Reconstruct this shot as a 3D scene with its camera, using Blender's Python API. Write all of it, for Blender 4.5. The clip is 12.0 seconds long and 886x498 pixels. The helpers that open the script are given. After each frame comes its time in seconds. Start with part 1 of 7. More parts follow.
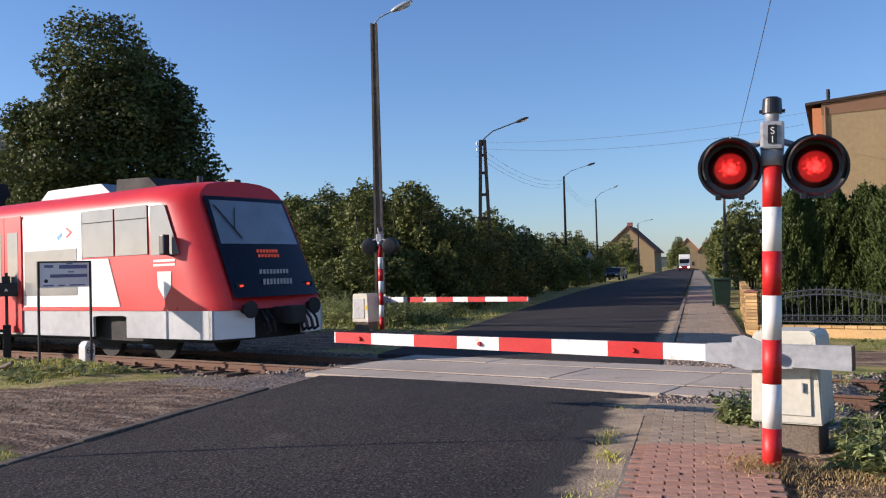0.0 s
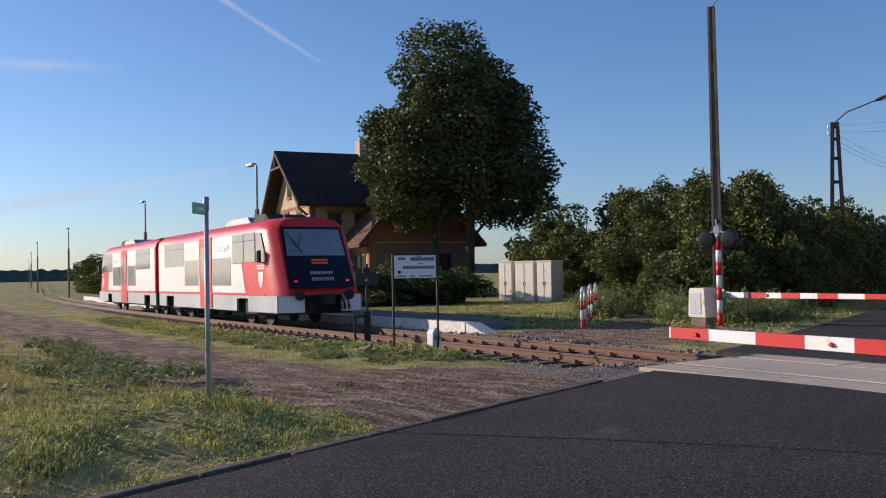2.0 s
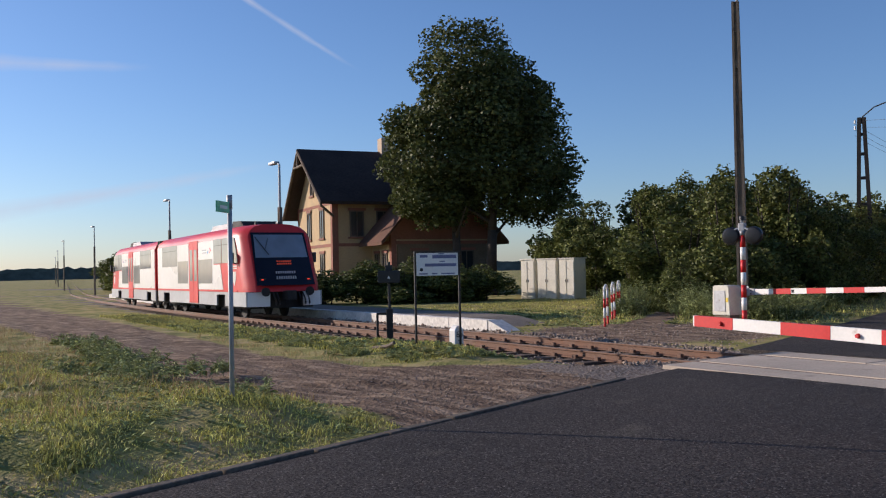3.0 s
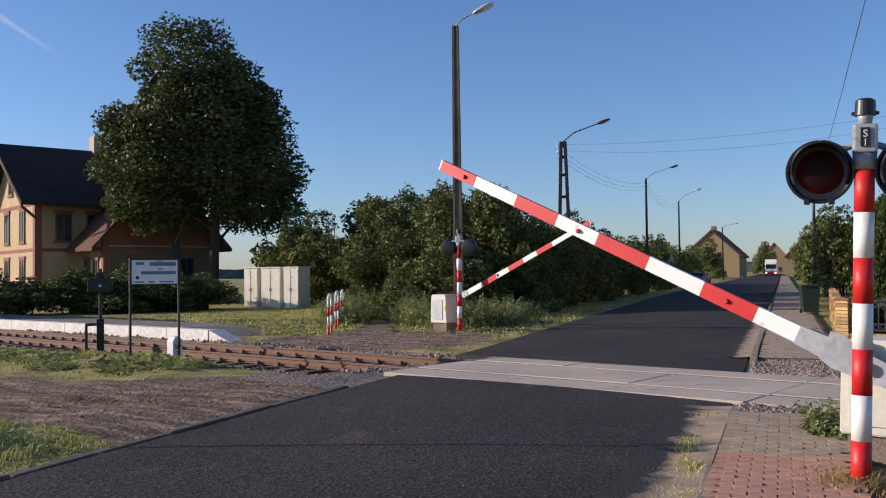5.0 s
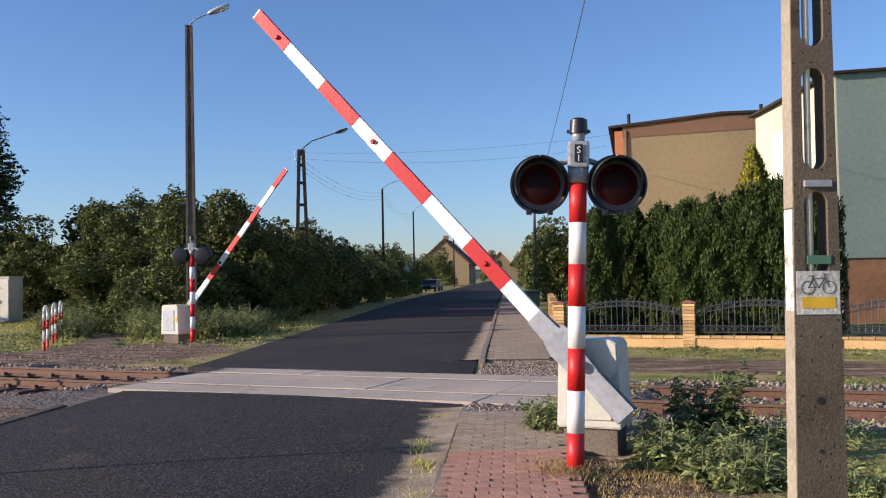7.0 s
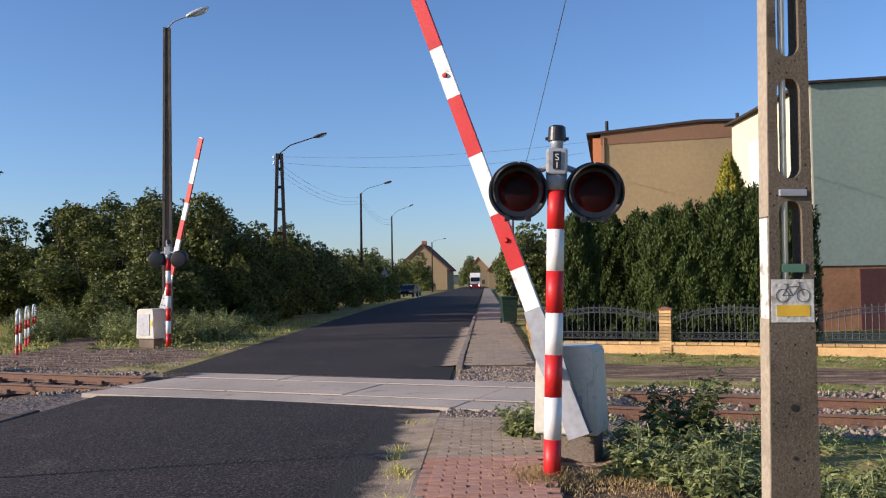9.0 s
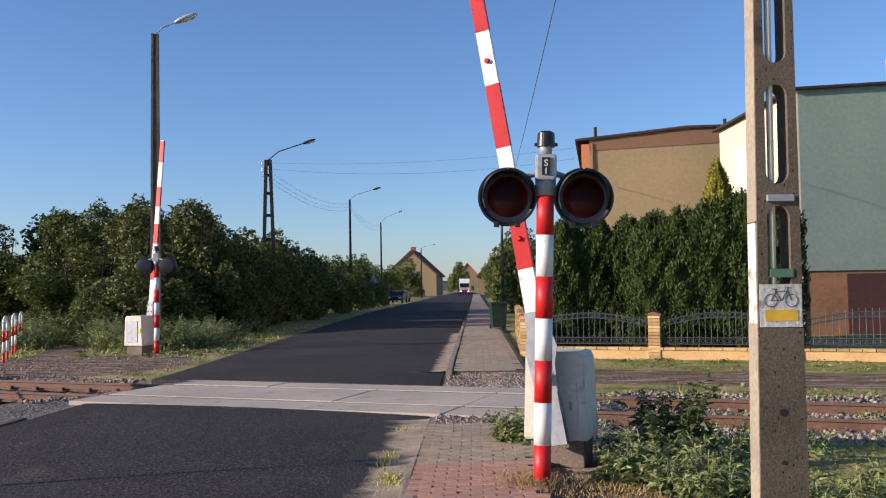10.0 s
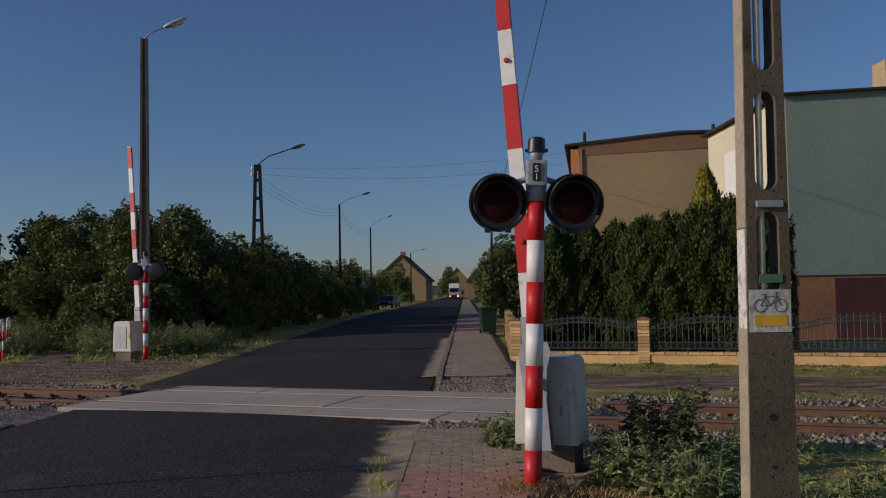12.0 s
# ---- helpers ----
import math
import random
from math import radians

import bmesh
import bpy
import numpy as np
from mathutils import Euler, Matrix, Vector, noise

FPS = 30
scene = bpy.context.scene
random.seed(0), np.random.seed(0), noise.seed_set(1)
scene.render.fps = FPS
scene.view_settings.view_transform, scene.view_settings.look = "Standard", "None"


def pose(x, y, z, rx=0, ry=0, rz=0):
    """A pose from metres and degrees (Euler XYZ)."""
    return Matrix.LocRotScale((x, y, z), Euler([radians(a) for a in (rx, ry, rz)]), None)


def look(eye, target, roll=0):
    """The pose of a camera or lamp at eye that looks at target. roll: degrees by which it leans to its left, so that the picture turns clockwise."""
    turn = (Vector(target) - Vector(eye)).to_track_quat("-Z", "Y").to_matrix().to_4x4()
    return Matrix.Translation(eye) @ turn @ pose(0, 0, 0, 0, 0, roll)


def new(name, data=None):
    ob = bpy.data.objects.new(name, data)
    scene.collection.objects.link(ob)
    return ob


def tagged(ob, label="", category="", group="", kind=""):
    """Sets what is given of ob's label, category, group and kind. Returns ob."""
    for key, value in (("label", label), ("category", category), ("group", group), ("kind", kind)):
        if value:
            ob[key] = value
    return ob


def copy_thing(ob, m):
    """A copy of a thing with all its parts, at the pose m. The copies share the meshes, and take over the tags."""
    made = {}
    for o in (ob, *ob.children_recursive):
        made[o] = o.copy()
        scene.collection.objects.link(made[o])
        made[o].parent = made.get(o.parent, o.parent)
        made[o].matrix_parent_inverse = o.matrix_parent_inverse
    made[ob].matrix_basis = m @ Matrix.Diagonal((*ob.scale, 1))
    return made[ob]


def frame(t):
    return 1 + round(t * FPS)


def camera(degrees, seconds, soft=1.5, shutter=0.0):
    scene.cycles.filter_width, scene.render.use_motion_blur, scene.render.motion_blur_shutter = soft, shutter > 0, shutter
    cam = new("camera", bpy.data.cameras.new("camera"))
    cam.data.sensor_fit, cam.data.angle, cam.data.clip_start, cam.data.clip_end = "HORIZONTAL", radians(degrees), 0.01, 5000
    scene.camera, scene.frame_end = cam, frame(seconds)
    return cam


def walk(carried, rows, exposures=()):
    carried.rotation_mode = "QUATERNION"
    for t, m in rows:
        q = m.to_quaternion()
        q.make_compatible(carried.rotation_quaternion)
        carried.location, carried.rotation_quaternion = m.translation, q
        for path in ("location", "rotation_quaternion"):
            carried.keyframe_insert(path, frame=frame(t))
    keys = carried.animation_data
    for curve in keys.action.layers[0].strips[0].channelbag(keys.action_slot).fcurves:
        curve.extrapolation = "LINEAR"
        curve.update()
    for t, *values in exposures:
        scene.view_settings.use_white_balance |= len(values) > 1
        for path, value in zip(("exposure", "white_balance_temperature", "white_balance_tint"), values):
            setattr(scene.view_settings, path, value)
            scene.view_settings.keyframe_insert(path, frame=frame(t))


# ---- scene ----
EYE = 1.6


def gaze(yaw, pitch, roll, sway=(0, 0, 0)):
    """The hand-held camera: yaw to the left of the road, pitch up and roll, in degrees, and its small sway in metres."""
    a, e = radians(yaw), radians(pitch)
    ahead = Vector((-math.sin(a) * math.cos(e), math.cos(a) * math.cos(e), math.sin(e)))
    eye = Vector((0, 0, EYE)) + Vector(sway)
    return look(eye, eye + ahead, roll)


cam = camera(52.96, 12.0, 1.15)
walk(cam, [
    (0, gaze(15.840, 1.371, -1.500)),
    (0.5, gaze(24.760, 1.209, -1.317)),
    (1, gaze(31.510, 1.450, -1.144)),
    (1.5, gaze(35.460, 1.440, -1.115)),
    (2, gaze(37.087, 1.408, -1.077)),
    (2.5, gaze(38.153, 1.309, -1.108)),
    (2.7, gaze(38.542, 1.277, -1.152)),
    (4.3, gaze(34.210, 1.392, -0.744)),
    (4.5, gaze(31.118, 1.458, -0.614)),
    (5, gaze(20.903, 1.563, -0.692, (0.005, -0.026, 0.004))),
    (5.5, gaze(10.654, 1.298, -1.090, (0.008, -0.014, 0.002))),
    (6, gaze(6.723, 1.018, -1.196, (0.004, -0.004, -0.002))),
    (6.5, gaze(5.653, 1.301, -1.333, (0.008, 0.008, -0.003))),
    (7, gaze(4.131, 1.846, -1.107, (0.003, 0.011, -0.007))),
    (9, gaze(2.727, 2.161, -0.793, (0.004, 0.013, -0.001))),
    (9.5, gaze(2.294, 2.301, -0.950, (0.004, 0.014, 0.000))),
    (10, gaze(2.021, 2.536, -0.953, (0.001, 0.011, -0.002))),
    (10.5, gaze(1.734, 2.576, -0.916, (-0.008, -0.001, 0.000))),
    (11, gaze(1.410, 2.565, -0.938, (-0.007, -0.003, 0.003))),
    (11.5, gaze(1.333, 2.522, -1.083, (-0.012, -0.004, 0.003))),
    (12, gaze(1.342, 2.831, -1.033, (-0.010, -0.003, 0.004))),
], [(t, e, 5750, 19) for t, e in ((0, 0.12), (0.5, 0.0), (1, -0.15), (2.5, -0.2), (4.5, -0.28), (5, -0.1), (5.5, 0.05), (6, 0.07), (11.5, 0.05), (11.7, -0.08), (11.8, -0.45), (11.9, -0.87), (12.0, -1.24))])

# ---- sky and sun ----
SUN_EL, SUN_AZ = 17.5, 17.5          # the light travels towards +x, turned this far to +y
world = bpy.data.worlds.new("sky")
scene.world = world
world.use_nodes = True
wn = world.node_tree.nodes
sky = wn.new("ShaderNodeTexSky")
sky.sky_type, sky.sun_disc = "NISHITA", False
sky.sun_elevation, sky.sun_rotation = radians(SUN_EL), radians(270 - SUN_AZ)
sky.air_density, sky.dust_density, sky.ozone_density = 1.0, 0.4, 4.0
world.node_tree.links.new(sky.outputs[0], wn["Background"].inputs[0])
wn["Background"].inputs[1].default_value = 0.14
sun = new("sun", bpy.data.lights.new("sun", "SUN"))
sun.data.energy, sun.data.angle, sun.data.color = 6.6, radians(0.55), (1.0, 0.83, 0.60)
light_way = Vector((math.cos(radians(SUN_AZ)), math.sin(radians(SUN_AZ)), -math.tan(radians(SUN_EL))))
sun.matrix_world = look((0, 0, 60), Vector((0, 0, 60)) + light_way)

# ---- the track's line: from the crossing to the left it bends a little ----
CROSS = Vector((-2.24, 13.57, 0))


def heading(s):
    return radians(71.5 - 0.09 * min(max(s, 0), 110))


def drop(s):
    return -0.0045 * min(max(s - 8, 0), 110)


def _line():
    pts, p = {}, Vector(CROSS)
    pts[0] = p.copy()
    for k in range(1, 4001):
        a = heading((k - 0.5) * 0.25)
        p = p + Vector((-math.sin(a), math.cos(a), 0)) * 0.25
        pts[k] = p.copy()
    return pts


LINE = _line()


def track(s, w=0.0, z=0.0):
    """A point s metres along the track (left of the road is positive), w metres off its middle, away from the camera."""
    a = heading(s)
    way = Vector((-math.sin(a), math.cos(a), 0))
    if s <= 0:
        p = CROSS + way * s
    else:
        k = min(int(s / 0.25), 3998)
        p = LINE[k].lerp(LINE[k + 1], s / 0.25 - k)
    return p + Vector((math.cos(a), math.sin(a), 0)) * w + Vector((0, 0, z + drop(s)))


def along(s, w=0.0, z=0.0):
    """A pose there, its +x pointing back to the road (to smaller s)."""
    a = heading(s)
    return Matrix.Translation(track(s, w, z)) @ Matrix.Rotation(a - radians(90), 4, "Z")


# ---- mesh helpers ----
def box(bm, x0, x1, y0, y1, z0, z1, bevel=0.0, m=None):
    r = bmesh.ops.create_cube(bm, size=1)
    vs = r["verts"]
    bmesh.ops.scale(bm, vec=(x1 - x0, y1 - y0, z1 - z0), verts=vs)
    bmesh.ops.translate(bm, vec=((x0 + x1) / 2, (y0 + y1) / 2, (z0 + z1) / 2), verts=vs)
    if bevel:
        es = list({e for v in vs for e in v.link_edges})
        out = bmesh.ops.bevel(bm, geom=es, offset=bevel, segments=2, affect="EDGES", profile=0.6)
        vs = list({v for f in out["faces"] for v in f.verts} | {v for v in vs if v.is_valid})
    if m is not None:
        bmesh.ops.transform(bm, matrix=m, verts=vs)
    return bm


def tube(bm, a, b, r0, r1=None, n=12, caps=True):
    a, b = Vector(a), Vector(b)
    r1 = r0 if r1 is None else r1
    d = b - a
    m = Matrix.Translation((a + b) / 2) @ d.to_track_quat("Z", "Y").to_matrix().to_4x4()
    bmesh.ops.create_cone(bm, cap_ends=caps, segments=n, radius1=r0, radius2=max(r1, 1e-4), depth=d.length, matrix=m)
    return bm


def sweep(bm, pts, r, n=6):
    """One unbroken round bar along a line of points."""
    pts = [Vector(p) for p in pts]
    rings = []
    for k, p in enumerate(pts):
        d = (pts[min(k + 1, len(pts) - 1)] - pts[max(k - 1, 0)]).normalized()
        side = d.cross(Vector((0.123, 0.456, 0.882))).normalized()
        up = side.cross(d)
        rings.append([bm.verts.new(p + (side * math.cos(2 * math.pi * i / n) + up * math.sin(2 * math.pi * i / n)) * r) for i in range(n)])
    for a, b in zip(rings, rings[1:]):
        for i in range(n):
            bm.faces.new((a[i], a[(i + 1) % n], b[(i + 1) % n], b[i]))
    bm.faces.new(rings[0][::-1]), bm.faces.new(rings[-1])
    bmesh.ops.recalc_face_normals(bm, faces=bm.faces[:])
    return bm


def prism(bm, pts, axis, lo, hi):
    """A flat outline (list of pairs) pushed along an axis from lo to hi."""
    def at(p, h):
        return (h, p[0], p[1]) if axis == 0 else (p[0], h, p[1]) if axis == 1 else (p[0], p[1], h)
    a = [bm.verts.new(at(p, lo)) for p in pts]
    b = [bm.verts.new(at(p, hi)) for p in pts]
    n = len(pts)
    fs = [bm.faces.new(a), bm.faces.new(b[::-1])]
    for i in range(n):
        fs.append(bm.faces.new((a[i], b[i], b[(i + 1) % n], a[(i + 1) % n])))
    bmesh.ops.recalc_face_normals(bm, faces=fs)
    return bm


def strip(bm, path, profile):
    """A profile (pairs across, up) swept along poses whose x runs along the path."""
    rings = [[bm.verts.new(m @ Vector((0, p[0], p[1]))) for p in profile] for m in path]
    fs = []
    for r, q in zip(rings, rings[1:]):
        for i in range(len(profile)):
            j = (i + 1) % len(profile)
            fs.append(bm.faces.new((r[i], r[j], q[j], q[i])))
    fs += [bm.faces.new(rings[0]), bm.faces.new(rings[-1][::-1])]
    bmesh.ops.recalc_face_normals(bm, faces=fs)
    return bm


def meshed(name, bm, material, smooth=False):
    me = bpy.data.meshes.new(name)
    bm.to_mesh(me)
    bm.free()
    for mt in material if isinstance(material, (list, tuple)) else [material]:
        me.materials.append(mt)
    if smooth:
        for p in me.polygons:
            p.use_smooth = True
    return me


def crisp(bm, degrees=35):
    """Marks the edges that stay sharp when the faces are shaded smooth."""
    for e in bm.edges:
        e.smooth = len(e.link_faces) == 2 and e.calc_face_angle(0) < radians(degrees)
    return bm


def part(name, bm, material, parent, label="", smooth=False):
    ob = new(name, meshed(name, bm, material, smooth))
    ob.parent = parent
    if label:
        tagged(ob, label)
    return ob


def thing(name, m, label, category, group="", kind=""):
    ob = new(name)
    ob.matrix_world = m
    return tagged(ob, label, category, group, kind)


def solid(name, bm, material, label, category, group="", kind="", m=None, smooth=False):
    ob = new(name, meshed(name, bm, material, smooth))
    if m is not None:
        ob.matrix_world = m
    return tagged(ob, label, category, group, kind)


# ---- materials ----
def mat(name, color, rough=0.7, metal=0.0, vary=0.25, grain=8.0, coarse=0.8, bump=0.15, dirt=None, dirt_amount=0.0, island=False, spec=0.5, spread=0.38):
    """A surface with fine grain and coarse blotches; dirt is a second colour that breaks through in patches."""
    mt = bpy.data.materials.new(name)
    mt.use_nodes = True
    nt = mt.node_tree
    n, lk = nt.nodes, nt.links
    bs = n["Principled BSDF"]
    bs.inputs["Metallic"].default_value = metal
    bs.inputs["Specular IOR Level"].default_value = spec
    co = n.new("ShaderNodeTexCoord")
    fine, wide = n.new("ShaderNodeTexNoise"), n.new("ShaderNodeTexNoise")
    fine.inputs["Scale"].default_value, fine.inputs["Detail"].default_value = grain, 6
    wide.inputs["Scale"].default_value, wide.inputs["Detail"].default_value = coarse, 4
    for q in (fine, wide):
        lk.new(co.outputs["Object"], q.inputs["Vector"])
    add = n.new("ShaderNodeMath")
    add.operation = "ADD"
    lk.new(fine.outputs[0], add.inputs[0]), lk.new(wide.outputs[0], add.inputs[1])
    rmp = n.new("ShaderNodeMapRange")
    rmp.inputs[1].default_value, rmp.inputs[2].default_value = 0.7, 1.3
    rmp.inputs[3].default_value, rmp.inputs[4].default_value = 1 - vary, 1 + vary
    lk.new(add.outputs[0], rmp.inputs[0])
    mul = n.new("ShaderNodeMix")
    mul.data_type, mul.blend_type = "RGBA", "MULTIPLY"
    mul.inputs[0].default_value = 1.0
    mul.inputs[6].default_value = (*color, 1)
    lk.new(rmp.outputs[0], mul.inputs[7])
    col = mul.outputs[2]
    if island:
        geo = n.new("ShaderNodeNewGeometry") if island == "island" else n.new("ShaderNodeObjectInfo")
        r2 = n.new("ShaderNodeMapRange")
        r2.inputs[3].default_value, r2.inputs[4].default_value = 1 - spread, 1 + spread
        lk.new(geo.outputs["Random Per Island" if island == "island" else "Random"], r2.inputs[0])
        m2 = n.new("ShaderNodeMix")
        m2.data_type, m2.blend_type = "RGBA", "MULTIPLY"
        m2.inputs[0].default_value = 1.0
        lk.new(col, m2.inputs[6]), lk.new(r2.outputs[0], m2.inputs[7])
        col = m2.outputs[2]
    if dirt:
        dn, dr, dm = n.new("ShaderNodeTexNoise"), n.new("ShaderNodeMapRange"), n.new("ShaderNodeMix")
        dn.inputs["Scale"].default_value, dn.inputs["Detail"].default_value = coarse * 3.1, 8
        lk.new(co.outputs["Object"], dn.inputs["Vector"])
        dr.inputs[1].default_value, dr.inputs[2].default_value = 0.68 - 0.4 * dirt_amount, 0.78 - 0.3 * dirt_amount
        lk.new(dn.outputs[0], dr.inputs[0])
        dm.data_type = "RGBA"
        lk.new(dr.outputs[0], dm.inputs[0]), lk.new(col, dm.inputs[6])
        dm.inputs[7].default_value = (*dirt, 1)
        col = dm.outputs[2]
    lk.new(col, bs.inputs["Base Color"])
    rr = n.new("ShaderNodeMapRange")
    rr.inputs[1].default_value, rr.inputs[2].default_value = 0.3, 0.7
    rr.inputs[3].default_value, rr.inputs[4].default_value = max(rough - 0.1, 0.02), min(rough + 0.1, 1)
    lk.new(wide.outputs[0], rr.inputs[0]), lk.new(rr.outputs[0], bs.inputs["Roughness"])
    if bump:
        bp = n.new("ShaderNodeBump")
        bp.inputs["Strength"].default_value, bp.inputs["Distance"].default_value = bump, 0.02
        lk.new(fine.outputs[0], bp.inputs["Height"]), lk.new(bp.outputs[0], bs.inputs["Normal"])
    return mt


def glow(name, color, strength):
    mt = bpy.data.materials.new(name)
    mt.use_nodes = True
    bs = mt.node_tree.nodes["Principled BSDF"]
    bs.inputs["Base Color"].default_value = (*color, 1)
    bs.inputs["Emission Color"].default_value = (*color, 1)
    bs.inputs["Emission Strength"].default_value = strength
    return mt


def leafy(name, color, vary=0.35, spread=0.38):
    mt = mat(name, color, 0.6, 0, vary, 3.0, 0.35, 0.0, island="island", spec=0.2, spread=spread)
    bs = mt.node_tree.nodes["Principled BSDF"]
    tr, mix = mt.node_tree.nodes.new("ShaderNodeBsdfTranslucent"), mt.node_tree.nodes.new("ShaderNodeMixShader")
    mix.inputs[0].default_value = 0.2
    src = bs.inputs["Base Color"].links[0].from_socket
    lk = mt.node_tree.links
    lk.new(src, tr.inputs[0]), lk.new(bs.outputs[0], mix.inputs[1]), lk.new(tr.outputs[0], mix.inputs[2])
    lk.new(mix.outputs[0], mt.node_tree.nodes["Material Output"].inputs[0])
    return mt




def worn_asphalt():
    """Dark bitumen with pale chips of stone, dusty wheel lines and a few sealed cracks."""
    mt = mat("asphalt", (0.042, 0.037, 0.035), 0.92, 0, 0.35, 30, 0.35, 0.6, (0.072, 0.064, 0.055), 0.16, spec=0.12)
    n, lk = mt.node_tree.nodes, mt.node_tree.links
    bs = n["Principled BSDF"]
    src = bs.inputs["Base Color"].links[0].from_socket
    co, vo, mr, mx = (n.new("ShaderNode" + q) for q in ("TexCoord", "TexVoronoi", "MapRange", "Mix"))
    vo.inputs["Scale"].default_value = 75
    lk.new(co.outputs["Object"], vo.inputs["Vector"])
    sp = n.new("ShaderNodeSeparateColor")
    lk.new(vo.outputs["Color"], sp.inputs[0])
    mr.inputs[1].default_value, mr.inputs[2].default_value, mr.inputs[3].default_value, mr.inputs[4].default_value = 0.0, 1.0, 0.35, 1.75
    lk.new(sp.outputs[0], mr.inputs[0])
    mx.data_type, mx.blend_type = "RGBA", "MULTIPLY"
    mx.inputs[0].default_value = 1.0
    lk.new(src, mx.inputs[6]), lk.new(mr.outputs[0], mx.inputs[7])
    chip, cm = n.new("ShaderNodeMapRange"), n.new("ShaderNodeMix")
    chip.inputs[1].default_value, chip.inputs[2].default_value, chip.inputs[4].default_value = 0.93, 0.97, 0.75
    lk.new(sp.outputs[1], chip.inputs[0])
    cm.data_type = "RGBA"
    lk.new(chip.outputs[0], cm.inputs[0]), lk.new(mx.outputs[2], cm.inputs[6])
    cm.inputs[7].default_value = (0.17, 0.155, 0.14, 1)
    lk.new(cm.outputs[2], bs.inputs["Base Color"])
    return mt


ASPHALT = worn_asphalt()
CONCRETE = mat("concrete", (0.43, 0.36, 0.285), 0.85, 0, 0.2, 25, 0.7, 0.3, (0.26, 0.22, 0.18), 0.2)
OLD_CONCRETE = mat("weathered_concrete", (0.175, 0.14, 0.105), 0.95, 0, 0.5, 60, 1.2, 0.35, (0.06, 0.05, 0.04), 0.16, spec=0.2)
KERB_OLD = mat("sunken_kerb_stone", (0.10, 0.08, 0.06), 0.95, 0, 0.4, 20, 1.2, 0.5, (0.07, 0.055, 0.04), 0.3)
KERB = mat("kerb_stone", (0.25, 0.2, 0.15), 0.9, 0, 0.3, 20, 1.2, 0.4, (0.12, 0.1, 0.08), 0.25)
RUST = mat("rusty_rail", (0.15, 0.078, 0.048), 0.8, 0.0, 0.3, 30, 2, 0.3)
SHINY_RAIL = mat("worn_rail_head", (0.14, 0.10, 0.08), 0.7, 0.2, 0.15, 20, 1, 0.1)
SLEEPER = mat("old_sleeper", (0.13, 0.085, 0.055), 0.9, 0, 0.4, 20, 2, 0.6, island="object")
BALLAST = mat("ballast", (0.27, 0.21, 0.165), 0.95, 0, 0.5, 30, 1.5, 1.0, island="island")
RED = mat("red_paint", (0.56, 0.016, 0.014), 0.5, 0, 0.12, 30, 2, 0.08, (0.4, 0.05, 0.04), 0.03)
WHITE = mat("white_paint", (0.80, 0.78, 0.74), 0.45, 0, 0.06, 30, 2, 0.06, (0.5, 0.46, 0.4), 0.03)
BLACK = mat("black_paint", (0.012, 0.012, 0.014), 0.4, 0, 0.2, 20, 2, 0.05)
GREY = mat("grey_galvanised", (0.36, 0.37, 0.39), 0.55, 0.3, 0.2, 15, 2, 0.1, (0.24, 0.21, 0.19), 0.06)
CASING = mat("pale_grey_casing", (0.60, 0.575, 0.48), 0.55, 0, 0.1, 20, 1.5, 0.08, (0.35, 0.32, 0.27), 0.08)
TRAIN_RED = mat("train_red", (0.60, 0.02, 0.018), 0.4, 0, 0.08, 4, 0.4, 0.0)
TRAIN_WHITE = mat("train_white", (0.78, 0.76, 0.72), 0.3, 0, 0.06, 4, 0.4, 0.0)
TRAIN_GREY = mat("train_grey", (0.42, 0.43, 0.44), 0.4, 0, 0.12, 6, 0.6, 0.02, (0.25, 0.22, 0.19), 0.08)
TRAIN_GLASS = mat("tinted_train_glass", (0.30, 0.30, 0.29), 0.12, 0, 0.1, 2, 0.5, 0.0, spec=0.8)
DARK_GLASS = mat("dark_glass", (0.008, 0.009, 0.018), 0.12, 0, 0.2, 2, 0.5, 0.0, spec=0.3)
UNDER = mat("underframe_black", (0.02, 0.019, 0.018), 0.8, 0, 0.4, 12, 2, 0.3)
BARK = mat("bark", (0.055, 0.042, 0.032), 0.95, 0, 0.4, 14, 2, 0.9)
LEAF_TREE = leafy("maple_leaves", (0.082, 0.096, 0.03))
LEAF_BUSH = leafy("shrub_leaves", (0.125, 0.142, 0.038), spread=0.6)
LEAF_THUJA = leafy("thuja_sprays", (0.06, 0.085, 0.021))
LEAF_WEED = leafy("weed_leaves", (0.28, 0.31, 0.12), spread=0.5)
LEAF_DARK = leafy("broad_weed_leaves", (0.16, 0.195, 0.07))
LEAF_GOLD = leafy("golden_thuja_sprays", (0.38, 0.34, 0.05))
GRASS = leafy("grass_blades", (0.48, 0.45, 0.12), spread=0.6)
SHORT_GRASS = leafy("short_grass_blades", (0.22, 0.27, 0.075), spread=0.5)
DRY_GRASS = leafy("dry_grass_blades", (0.40, 0.29, 0.13))

# ---- ground, road, pavement ----
def road_left(y):
    return -5.95 if y < 12 else -5.95 - 0.035 * (y - 12) if y < 62 else -7.7


def smooth01(v):
    v = min(max(v, 0.0), 1.0)
    return v * v * (3 - 2 * v)


def near_track(x, y):
    p = Vector((x, y, 0)) - CROSS
    s = p.x * -0.951 + p.y * 0.309
    for _ in range(3):
        q = p + CROSS - track(s).to_3d()
        a = heading(s)
        s += q.x * -math.sin(a) + q.y * math.cos(a)
        s = min(s, 900)
    a = heading(s)
    q = Vector((x, y, 0)) - track(s)
    return s, q.x * math.cos(a) + q.y * math.sin(a)


